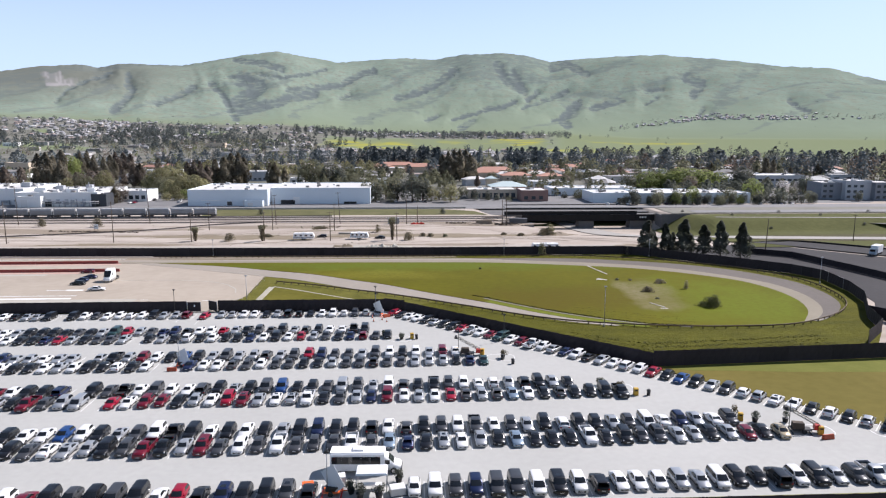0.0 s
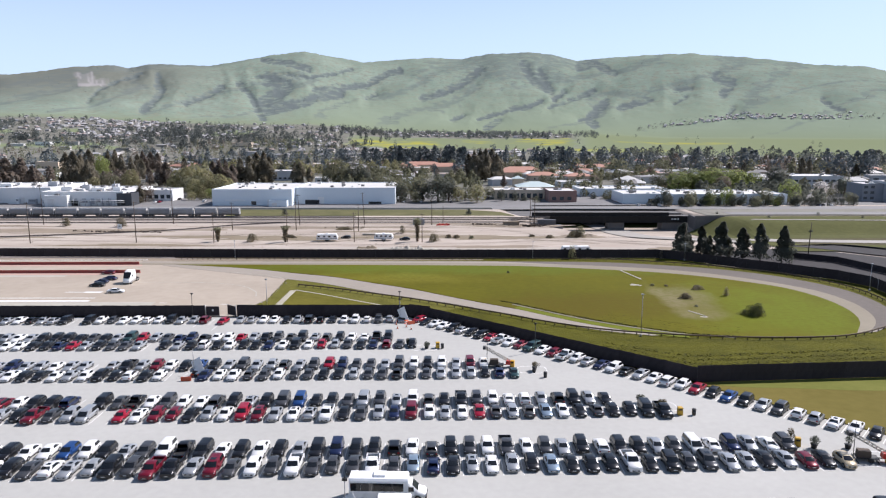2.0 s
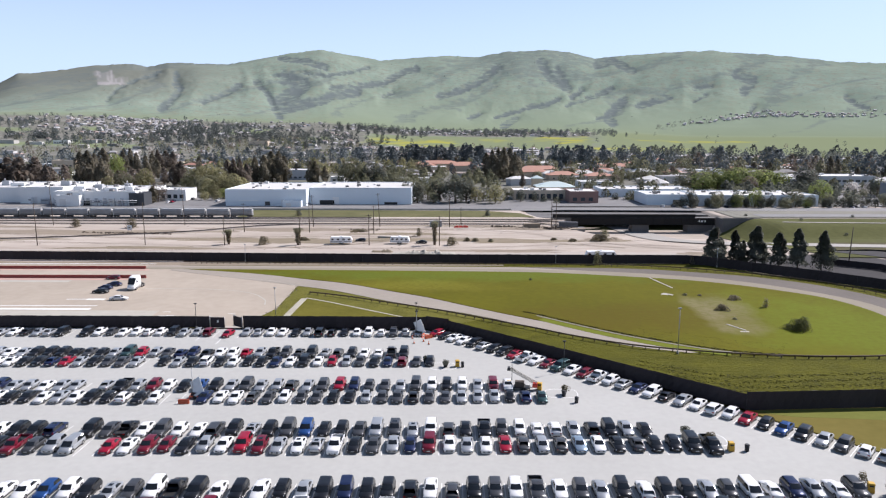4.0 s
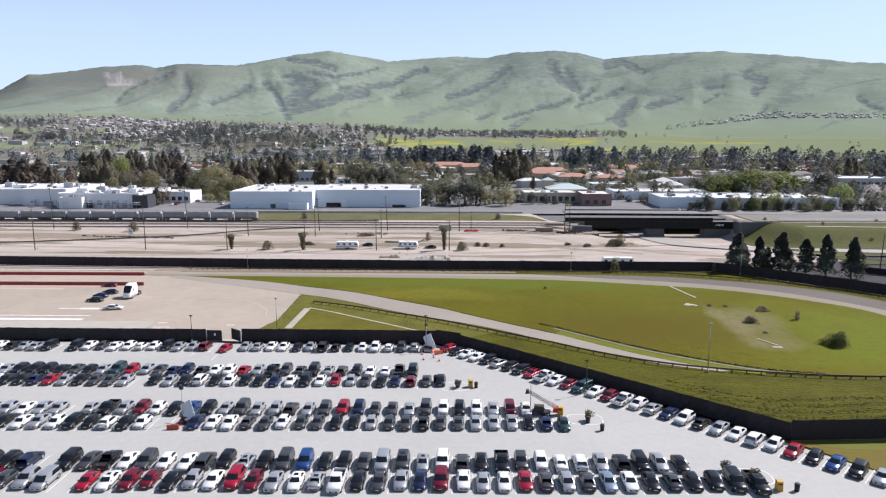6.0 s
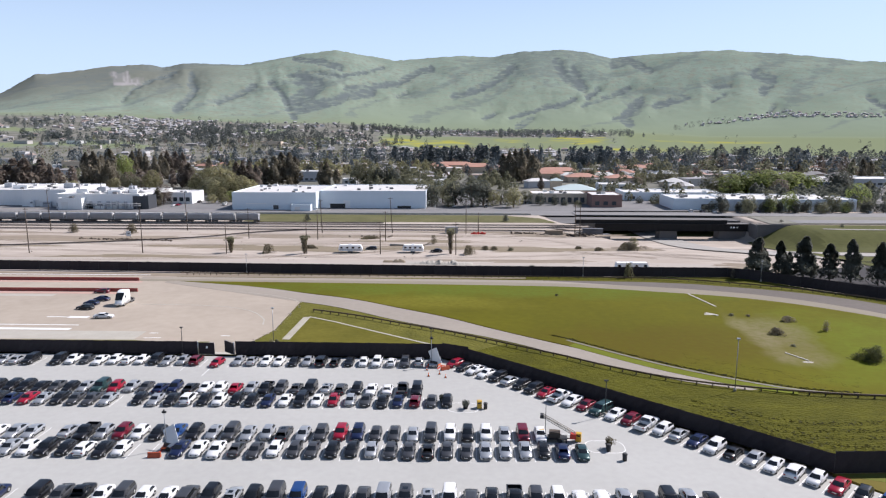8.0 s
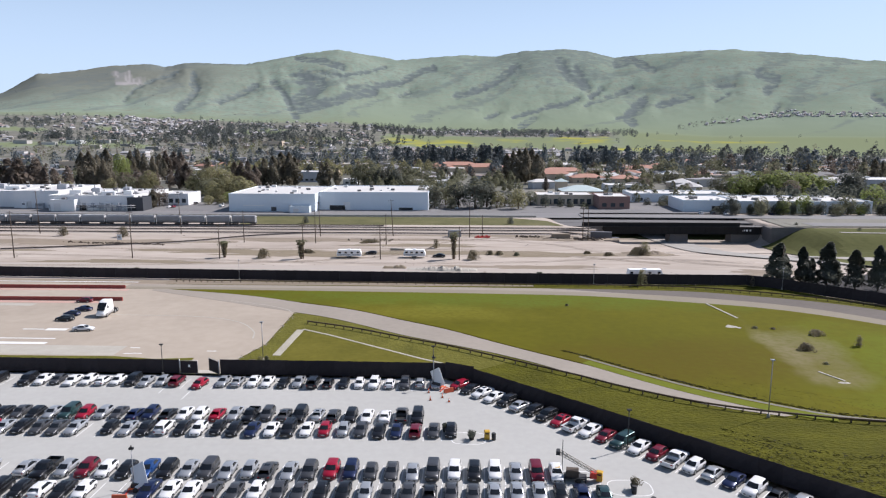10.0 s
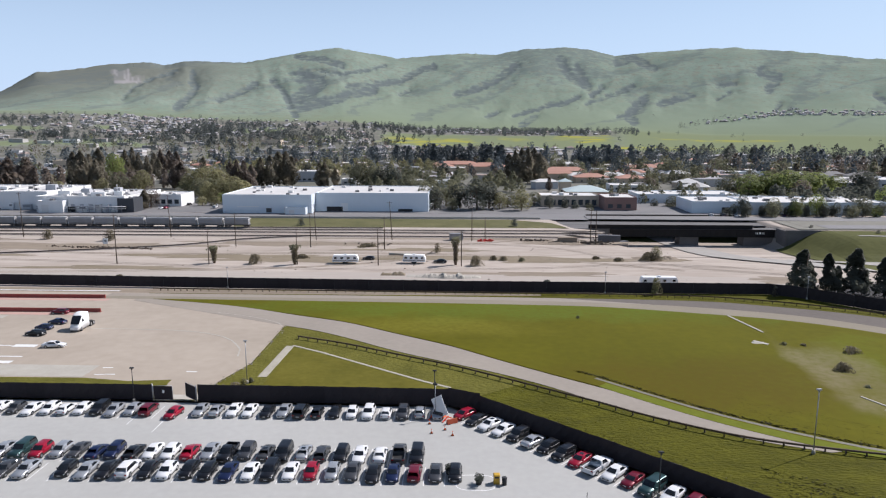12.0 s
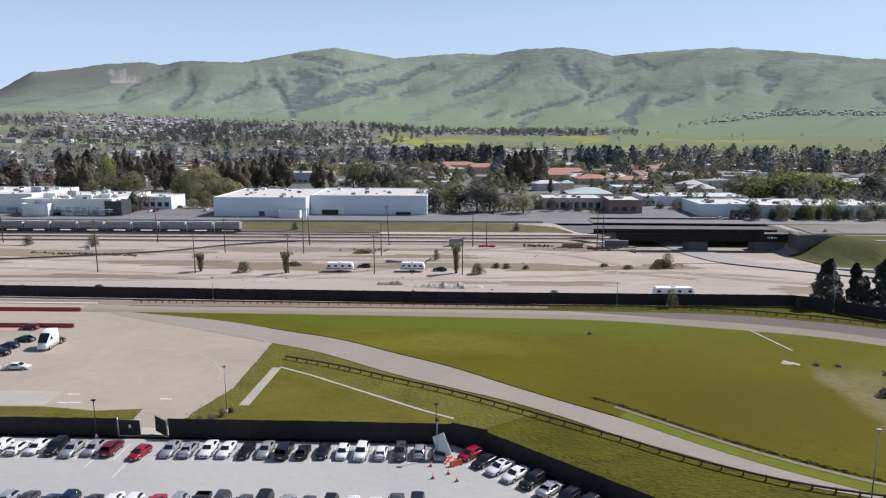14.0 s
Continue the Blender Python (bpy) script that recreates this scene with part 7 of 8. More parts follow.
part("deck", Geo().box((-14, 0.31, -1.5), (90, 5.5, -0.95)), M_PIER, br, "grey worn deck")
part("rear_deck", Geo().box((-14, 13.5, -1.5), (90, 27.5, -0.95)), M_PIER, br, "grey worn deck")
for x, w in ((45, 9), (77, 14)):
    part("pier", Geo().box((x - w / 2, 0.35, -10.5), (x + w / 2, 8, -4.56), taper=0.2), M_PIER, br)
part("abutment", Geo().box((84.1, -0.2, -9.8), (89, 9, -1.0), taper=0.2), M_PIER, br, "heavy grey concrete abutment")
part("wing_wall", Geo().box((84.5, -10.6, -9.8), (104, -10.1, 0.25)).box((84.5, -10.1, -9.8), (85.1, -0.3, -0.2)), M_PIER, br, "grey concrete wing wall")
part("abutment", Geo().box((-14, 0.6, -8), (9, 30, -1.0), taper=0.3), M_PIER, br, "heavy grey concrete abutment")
for i in range(3):
    part("text_bar", Geo().box((75.2 + i * 1.5, -0.34, -3.1), (76.2 + i * 1.5, -0.31, -2.2)), M_WHITE, br)


def drape(name, line, width, lift, material, label, category, cols=4, kind="structure"):
    """A strip that follows the cut in the ground."""
    L = [np.array(p[:2], float) for p in line]
    rows_ = []
    for i, p in enumerate(L):
        d = L[min(i + 1, len(L) - 1)] - L[max(i - 1, 0)]
        n = np.array((d[1], -d[0])) / np.linalg.norm(d)
        row = []
        for c in range(cols + 1):
            q = p + n * width * (c / cols - 0.5)
            row.append((q[0], q[1], float(road_cut(q[:1], q[1:])[0]) + lift))
        rows_.append(row)
    g = Geo()
    for a, b in zip(rows_, rows_[1:]):
        for c in range(cols):
            g.face([a[c], a[c + 1], b[c + 1], b[c]], smooth=True)
    return thing(name, g, material, label, category, kind=kind)


M_BANK = mat("embankment_grass", (0.048, 0.052, 0.014), (0.106, 0.108, 0.036), rough=0.95, scale=0.025, fine=0.4, mix=0.9, bump=0.1, spec=0.1)
grid_line = curve([(620, 310), (300, 310), (200, 310), (150, 310), (138, 310)], 3)
drape("gravel_bank", [p + np.array((0.0, 82.0)) for p in grid_line if p[0] > 146], 30, 0.25, M_STRIP, "pale weedy gravel beside the bridge", "ground", 16)
drape("embankment_grass", [p + np.array((0.0, 7.5)) for p in grid_line], 111, 0.25, M_BANK, "green grass embankment beside the bridge", "grass", 40)
drape("embankment_grass", [np.array((100.0, y_)) for y_ in range(394, 500, 6)], 82, 0.15, M_BANK, "green grass slope behind the bridge", "grass", 24)
drape("soil_underpass", [np.array((100.0, y_)) for y_ in range(346, 396, 6)], 70, 0.1, M_DIRT, "bare dry soil around the underpass road", "ground", 20)
# a darker, bumpy brown-green band along the lower slope
M_LOWBANK = mat("rough_bank", (0.048, 0.046, 0.022), (0.10, 0.088, 0.045), rough=0.95, scale=0.05, fine=0.4, mix=1.0, bump=0.15, spec=0.1)
drape("rough_bank", [np.array((x_, 313.0 + 0.012 * (x_ - 160))) for x_ in range(620, 156, -8)], 20, 0.30, M_LOWBANK, "darker brown-green band on the lower bank", "grass", 6)
drape("rail_strip", [np.array((float(x_), 392.0)) for x_ in range(620, 150, -8)], 28, 0.32, M_STRIP, "grey-green gravel strip beside the bridge", "ground", 6)
M_PALEROAD = mat("pale_road", (0.24, 0.224, 0.202), (0.325, 0.305, 0.275), rough=0.9, scale=0.04, mix=1)
under = [np.array((float(cut_centre(y)), float(y))) for y in range(222, 470, 5)]
M_DARKROAD = mat("dark_asphalt", (0.034, 0.032, 0.033), (0.062, 0.059, 0.060), rough=0.95, scale=0.05, mix=1, spec=0.15)
drape("road_underpass", [p for p in under if p[1] < 300], 15, 0.38, M_DARKROAD, "dark asphalt road climbing out of the underpass", "road")
drape("road_underpass", [p for p in under if p[1] > 288], 15, 0.4, M_PALEROAD, "pale road dipping under the bridge", "road")
wall_line = [p + np.array((8.6, 3.0)) for p in under if 225 < p[1] < 300]
g = Geo()
prof = lambda p: [(p[0] - 0.2, p[1], float(road_cut(p[:1], p[1:])[0]) - 0.3), (p[0] - 0.2, p[1], float(road_cut(p[:1], p[1:])[0]) + 1.0), (p[0] + 0.2, p[1], float(road_cut(p[:1], p[1:])[0]) + 1.0), (p[0] + 0.2, p[1], float(road_cut(p[:1], p[1:])[0]) - 0.3)]
g.loft([prof(p) for p in wall_line], smooth=False)
thing("underpass_barrier", g, M_GIRDER, "dark low barrier wall along the dipping road", "barrier")
drape("road_lower", curve([(420, 296), (300, 304), (200, 312), (150, 318), (124, 330)], 5), 8, 0.45, M_PALEROAD, "pale lower road below the embankment", "road")
drape("path_bank", curve([(600, 352), (420, 350), (280, 352), (190, 356), (166, 358)], 6), 2.4, 0.45, M_PALEROAD, "pale gravel track along the embankment", "path")
drape("road_bank", [np.array((float(x_), 385.0 + 0.004 * (x_ - 160))) for x_ in range(620, 162, -8)], 12, 0.43, M_HIGHWAY, "grey asphalt road on top of the embankment", "road", 5)
sheet("road_right", [(120, 142), (119, 157), (128.5, 172), (132.5, 186), (134.5, 201), (129.4, 213), (117, 226), (102, 240), (96, 250), (110, 262), (138, 270), (154, 262), (204, 212), (204, 142)], 0.0, M_DARKROAD, "dark grey asphalt road outside the fence", "road")


for i in range(14):
    x_, y_ = 158 + 17 * i + 5 * math.sin(i * 2.3), (383, 362, 340)[i % 3] + 4 * math.sin(i * 1.7)
    shrub(x_, y_, 1.5, 1.3, M_EVERGREEN, "small dark bush on the grass bank", 400 + i, 90, z=float(road_cut(np.array([x_]), np.array([y_]))[0]) + 0.25, group="bank bushes")


def lorry(x, y, ang):
    h = holder("box_lorry", pose(x, y, 0.02, 0, 0, ang), "lorry with blue cab and white box", "lorry")
    part("cargo_box", Geo().box((-4.2, -1.25, 1.0), (1.4, 1.25, 3.7)), M_WHITE, h)
    part("cab", Geo().box((1.6, -1.15, 0.6), (3.5, 1.15, 2.8), taper=0.12), M_PAINT["c"], h)
    part("windscreen", Geo().box((3.36, -0.9, 1.7), (3.46, 0.9, 2.5)), M_GLASS, h)
    part("chassis", Geo().box((-4.1, -0.9, 0.6), (3.2, 0.9, 0.98)), M_BLACK, h)
    w = Geo().tube((0, -0.15, 0), (0, 0.15, 0), 0.48, n=14).mesh("wheel", M_TYRE)
    for x_ in (-3.0, 2.4):
        for y_ in (-1.0, 1.0):
            part("wheel", w, M_TYRE, h, m=pose(x_, y_, 0.48))


lorry(176.5, 243.0, -140)

# ==== buildings ====


def hall(name, x0, x1, y0, y1, h, wall, roof, label, windows=(), units=0, base_z=0.0, parapet=0.5, group="", seed=0):
    """A flat-roofed hall: wall shell with parapet, roof deck, openings as framed panes and roof units."""
    ob = holder(name, pose(x0, y0, base_z), label, "building", group)
    W, D = x1 - x0, y1 - y0
    part("wall", Geo().box((0, 0, -0.5), (W, D, h - 0.02)), wall, ob)
    part("roof", Geo().box((0.3, 0.3, h - 0.02), (W - 0.3, D - 0.3, h + 0.1)), roof, ob)
    pp = Geo()
    for lo, hi in (((0, 0, h), (W, 0.3, h + parapet)), ((0, D - 0.3, h), (W, D, h + parapet)), ((0, 0.3, h), (0.3, D - 0.3, h + parapet)), ((W - 0.3, 0.3, h), (W, D - 0.3, h + parapet))):
        pp.box(lo, hi)
    part("parapet", pp, wall, ob)
    for wx, wz, ww, wh, m_ in windows:
        nm = "window" if m_ is M_WINDOW else "door"
        p = part(nm, Geo().box((wx, -0.06, wz), (wx + ww, 0.02, wz + wh)), m_, ob)
        if y0 < 500:
            part("frame", Geo().box((wx - 0.12, -0.09, wz + wh), (wx + ww + 0.12, 0.0, wz + wh + 0.15)), wall, p)
    r = random.Random(seed)
    for i in range(units):
        ux, uy, s = r.uniform(3, W - 5), r.uniform(3, max(4, D - 5)), r.uniform(0.7, 1.6)
        part("roof_unit", Geo().box((ux, uy, h + 0.1), (ux + 1.8 * s, uy + 1.4 * s, h + 0.1 + 0.9 * s), taper=0.05), M_PANEL if i % 2 else M_ROOF_G, ob)
    return ob


# white walls; the blue of their shaded faces is mixed into the colour
M_WALL_SHADE = mat("shade_blue_panels", (0.60, 0.66, 0.70), (0.68, 0.73, 0.77), rough=0.7, scale=0.05, fine=1.0, mix=1, streak=(1, 1, 0.25))
hall("warehouse", -135, -86, 431, 486, 9.6, M_WALL_SHADE, M_ROOF_W, "large white flat-roofed warehouse with shade-blue tinted walls", [(8, 3.2, 12, 0.5, M_WHITE), (34, 0, 12, 3.6, M_PANEL), (36, 0, 6, 2.6, M_WHITE), (24, 0.3, 3, 2.4, M_WINDOW)], 14, seed=1)
hall("warehouse", -85.8, -23, 441, 490, 9.8, M_WALL_SHADE, M_ROOF_W, "large white flat-roofed warehouse with shade-blue tinted walls", [(6, 0, 9, 2.6, M_BLACK), (14, 0, 4, 4.5, M_WHITE), (46, 0, 8, 1.4, M_BLACK)], 12, seed=2)
hall("storage_shed", -99, -88, 425, 430.8, 3.2, M_WALL_SHADE, M_ROOF_W, "small white shed before the warehouse", [(2, 0.2, 3, 2.2, M_PANEL)], 0, seed=3)
hall("factory", -310, -268, 450, 500, 9.0, M_WALL_W, M_ROOF_W, "white flat-roofed factory block", [(4, 1, 5, 2, M_WINDOW), (14, 0, 4, 3.4, M_PANEL)], 8, seed=4)
hall("factory", -267.9, -240.2, 443, 490, 9.8, M_WALL_W, M_ROOF_W, "white flat-roofed factory block", [(6, 0, 5, 4, M_PANEL)], 6, seed=5)
hall("factory", -240, -190, 432, 478, 8.2, M_WALL_W, M_ROOF_W, "white factory with pipes and vents on the roof", [(4 + 5.2 * i, 1.0, 2.2, 3.4, M_WALL_G) for i in range(9)] + [(18, 0, 4, 3, M_BLACK)], 26, seed=6)
hall("factory", -236, -222, 427, 431.8, 6.2, M_WALL_W, M_ROOF_W, "small white annex of the factory", [(2, 0, 4, 4.5, M_PANEL)], 2, seed=7)
hall("tank_house", -193.6, -184.5, 431, 442, 7.2, M_TANK, M_TANK, "dark metal-clad tank building", [(2, 0.5, 3, 3, M_BLACK)], 1, seed=8)
for i, (x_, w_, h_) in enumerate(((-206, 3.0, 4.6), (-200, 2.2, 3.2), (-215, 4.2, 3.4), (-246, 3.6, 4.0), (-254, 5.0, 3.0), (-262, 2.4, 3.6))):
    y_ = 430.2 if x_ > -240 else 441.2
    c_ = holder("equipment_cabinet", pose(x_, y_, 0), "pale equipment housing against the factory wall", "equipment", "housings along the factory")
    part("casing", Geo().box((0, 0, 0), (w_, 1.6, h_), taper=0.08), (M_PANEL, M_WALL_G, M_WHITE)[i % 3], c_)
    part("vent", Geo().box((0.4, -0.06, h_ * 0.55), (w_ - 0.4, 0.0, h_ * 0.85)), M_WALL_D, c_)
rack = holder("pipe_rack", pose(-240, 428.5, 0), "grey pipe rack along the factory front", "pipe rack")
for i in range(14):
    part("post", Geo().tube((3 + 3.6 * i, 0, -0.1), (3 + 3.6 * i, 0, 3.4 + 0.8 * (i % 3)), 0.16, n=6), M_WALL_D, rack)
for z_ in (2.2, 3.3):
    part("pipe", Geo().tube((2, 0.3, z_), (52, 0.3, z_), 0.2, n=8), M_POST, rack)
for i, (x_, y_, w_, h_) in enumerate(((-232, 440, 7, 2.6), (-222, 446, 5, 3.4), (-212, 438, 8, 2.0), (-204, 448, 4, 3.8), (-200, 440, 5, 2.4), (-250, 458, 6, 3.0), (-285, 462, 9, 2.2), (-296, 470, 5, 3.0))):
    u = holder("roof_plant", pose(x_, y_, 8.3 if x_ > -241 else (9.9 if x_ > -268 else 9.1)), "pale ventilation plant on the factory roof", "roof plant", "factory roof plant")
    part("casing", Geo().box((0, 0, 0), (w_, 3.4, h_), taper=0.15), (M_WHITE, M_WALL_G)[i % 2], u)
    part("duct", Geo().tube((w_, 1.7, 0.8), (w_ + 3.5, 1.7, 0.8), 0.5, n=8), M_POST, u)
    part("stack", Geo().tube((1.2, 1.7, h_ - 0.1), (1.2, 1.7, h_ + 1.6), 0.35, n=8), M_POST, u)
hall("office_block", -189, -171, 462, 482, 6.6, M_WALL_W, M_ROOF_W, "cream low office with overhanging roof", [(2 + 4 * i, 1.5, 2.5, 2.5, M_WINDOW) for i in range(4)], 2, seed=9)
hall("business_centre", 42, 76, 470, 492, 6.0, M_WALL_T, M_ROOF_W, "long tan low building with recessed windows", [(2 + 4 * i, 0.8, 2.6, 3.2, M_WINDOW) for i in range(8)], 4, seed=10)
hall("business_centre", 76, 94, 452, 476, 6.8, M_WALL_B, M_ROOF_W, "brown brick low building", [(2 + 5 * i, 1.2, 2.6, 2.2, M_WINDOW) for i in range(3)], 3, seed=11)
hall("shop_hall", 104, 166, 492, 520, 5.0, M_WALL_SHADE, M_ROOF_W, "low white flat-roofed hall", [(4, 0.8, 3, 2.0, M_WINDOW), (22, 0, 3, 2.6, M_PANEL)], 8, seed=12)
hall("shop_hall", 121, 150, 440, 470, 6.0, M_WALL_SHADE, M_ROOF_W, "low white flat-roofed hall with dark door", [(16, 0, 5, 3.2, M_BLACK), (28, 1, 4, 1.8, M_PANEL)], 6, seed=13)
hall("shop_hall", 150.5, 222, 434, 470, 6.2, M_WALL_SHADE, M_ROOF_W, "long low white hall behind small trees", [(8, 0, 4, 3, M_PANEL), (40, 0, 4, 3, M_BLACK)], 10, seed=14)
hall("office_block", 288, 330, 560, 590, 9.5, M_WALL_G, M_ROOF_W, "grey office block with flat roof", [(2 + 5 * i, 1.2 + 4 * j, 3.4, 1.8, M_WINDOW) for i in range(8) for j in range(2)], 6, seed=15)
for k, (x0, x1, y0, h, m_) in enumerate(((282, 296, 456, 11, M_WALL_D), (296.2, 314, 452, 12.5, M_WALL_G), (314.2, 330, 448, 11.5, M_WALL_D), (330.2, 360, 444, 13, M_WALL_B))):
    hall("apartment_building", x0, x1, y0, y0 + 18, h, m_, M_ROOF_W, "modern grey three-storey apartment block", [(1.2 + 4.4 * i, 1.2 + 3.6 * j, 2.4, 1.7, M_WINDOW) for i in range(int((x1 - x0 - 2) / 4.4)) for j in range(3)], 2, seed=20 + k, group="apartment blocks")


def hip_house(name, x, y, w, d, h, wall, roof, label, turn=0.0, rise=0.35, z=None, group="", windows=3):
    """A house with wall, hipped roof with eaves, windows and a door."""
    zz = ground_z(x, y) if z is None else z
    ob = holder(name, pose(x, y, zz, 0, 0, turn), label, "house", group)
    part("wall", Geo().box((-w / 2, -d / 2, -0.6), (w / 2, d / 2, h)), wall, ob)
    e, r = 0.7, rise * min(w, d) * 0.5
    k = max(0.0, (w - d) / 2)
    low = [(-w / 2 - e, -d / 2 - e, h + 0.004), (w / 2 + e, -d / 2 - e, h + 0.004), (w / 2 + e, d / 2 + e, h + 0.004), (-w / 2 - e, d / 2 + e, h + 0.004)]
    top = [(-k - 0.05, -0.05, h + r), (k + 0.05, -0.05, h + r), (k + 0.05, 0.05, h + r), (-k - 0.05, 0.05, h + r)]
    part("roof", Geo().loft([low, [(a, b, c + 0.25) for a, b, c in low], top], smooth=False), roof, ob)
    for i in range(windows):
        wx = -w / 2 + w * (i + 0.5) / windows
        part("window", Geo().box((wx - 0.7, -d / 2 - 0.05, 1.0), (wx + 0.7, -d / 2 + 0.02, 2.3)), M_WINDOW, ob)
    return ob


hip_house("civic_hall", 76, 520, 27, 20, 5.0, M_WALL_T, M_ROOF_T, "low building under a pale teal pyramid roof", 0, 0.36, 0, windows=6)
hip_house("civic_hall", 68, 560, 8, 8, 8.0, M_WALL_T, M_ROOF_T, "small pavilion with pale teal pointed roof", 0, 0.6, 0, windows=3)
for x, y, w, d, h, t in ((-16, 822, 50, 18, 7, 0), (18, 800, 40, 20, 6, 3), (-30, 806, 26, 16, 5, -4), (92, 745, 42, 18, 5, 2), (80, 700, 30, 16, 5, -2), (103, 660, 28, 16, 4.5, 4), (184, 800, 30, 18, 5, 4), (134, 648, 24, 15, 4.5, 5), (150, 730, 26, 14, 4.5, -5)):
    hip_house("tiled_hall", x, y, w, d, h, M_WALL_T, M_ROOF_R, "long low building with red tiled roof", t, 0.4, group="red-roofed halls", windows=3)
for x, y, w, d, h, wall, roof, words in ((-437, 795, 26, 18, 11, M_WALL_T, M_ROOF_G, "tan two-storey office among bare trees"), (-378, 690, 14, 12, 4.5, M_WALL_W, M_ROOF_W, "small white hall among bare trees"), (-336, 850, 28, 18, 7.5, M_WALL_T, M_ROOF_W, "low tan office among trees"), (-141, 655, 20, 24, 8.5, M_WALL_G, M_ROOF_W, "grey office between dark trees"), (-99, 622, 12, 12, 4.4, M_WALL_W, M_ROOF_W, "small white house behind the warehouse"), (32, 660, 24, 16, 4.0, M_WALL_G, M_ROOF_G, "low grey hall beside the red roofs"), (-62, 752, 24, 16, 7, M_WALL_G, M_ROOF_W, "pale grey hall behind the warehouse"), (-722, 1298, 26, 20, 6, M_WALL_W, M_ROOF_W, "far white hall in the western town"), (-386, 1400, 40, 20, 9, M_WALL_T, M_ROOF_G, "far tan hall in the western town")):
    hall("commercial_block", x - w / 2, x + w / 2, y, y + d, h, wall, roof, words, [(2 + 4.5 * j, 1.2 + 3.4 * k, 2.6, 1.6, M_WINDOW) for j in range(int((w - 4) / 4.5) + 1) for k in range(1 + (h > 10))], 1, base_z=ground_z(x, y), seed=int(w + y))
town = random.Random(101)
FIELDS = ((-8.2, 11.5, 1380, 2130), (10.5, 60, 1230, 2600))


def in_field(az, r):
    return any(a0 < az < a1 and r0 < r < r1 for a0, a1, r0, r1 in FIELDS)


def polar(az, r):
    return EYE[0] + r * math.sin(radians(az)), EYE[1] + r * math.cos(radians(az))


for i in range(118):
    r = town.uniform(540, 960)
    az = town.uniform(-33, 34)
    x, y = polar(az, r)
    if az < -5 and r < 650 or 470 < y < 530 and -20 < x < 240 or (-60 < x < 250 and 620 < y < 830 and town.random() < 0.6):
        continue
    big = town.random() < (0.3 if az < 5 else 0.16)
    wall = town.choice((M_WALL_W, M_WALL_T, M_WALL_T, M_WALL_G))
    if big:
        w, d = town.uniform(24, 44), town.uniform(14, 22)
        hall("commercial_block", x - w / 2, x + w / 2, y - d / 2, y + d / 2, town.uniform(4, 7), wall, M_ROOF_W, "distant low commercial block with pale roof", [(3 + 12 * j, 1.2, 5, 1.6, M_WINDOW) for j in range(int(w / 14))], 0, base_z=ground_z(x, y), group="distant commercial blocks", seed=200 + i)
    else:
        hip_house("town_house", x, y, town.uniform(12, 20), town.uniform(9, 13), town.uniform(3, 6), wall, town.choice((M_ROOF_G, M_ROOF_G, M_ROOF_G, M_ROOF_R, M_ROOF_W)), "distant suburban house with hipped roof", town.uniform(-30, 30), 0.5, group="distant houses", windows=0)

for i in range(46):
    x, y = polar(town.uniform(9, 34), town.uniform(640, 900))
    hip_house("town_house", x, y, town.uniform(14, 24), town.uniform(9, 13), town.uniform(3, 5), town.choice((M_WALL_W, M_WALL_T, M_WALL_G)), town.choice((M_ROOF_G, M_ROOF_G, M_ROOF_W, M_ROOF_R)), "distant suburban house with hipped roof", town.uniform(-25, 25), 0.5, group="distant houses", windows=0)

# far houses, past counting
far = Geo()
far_roof = Geo()
count = 0
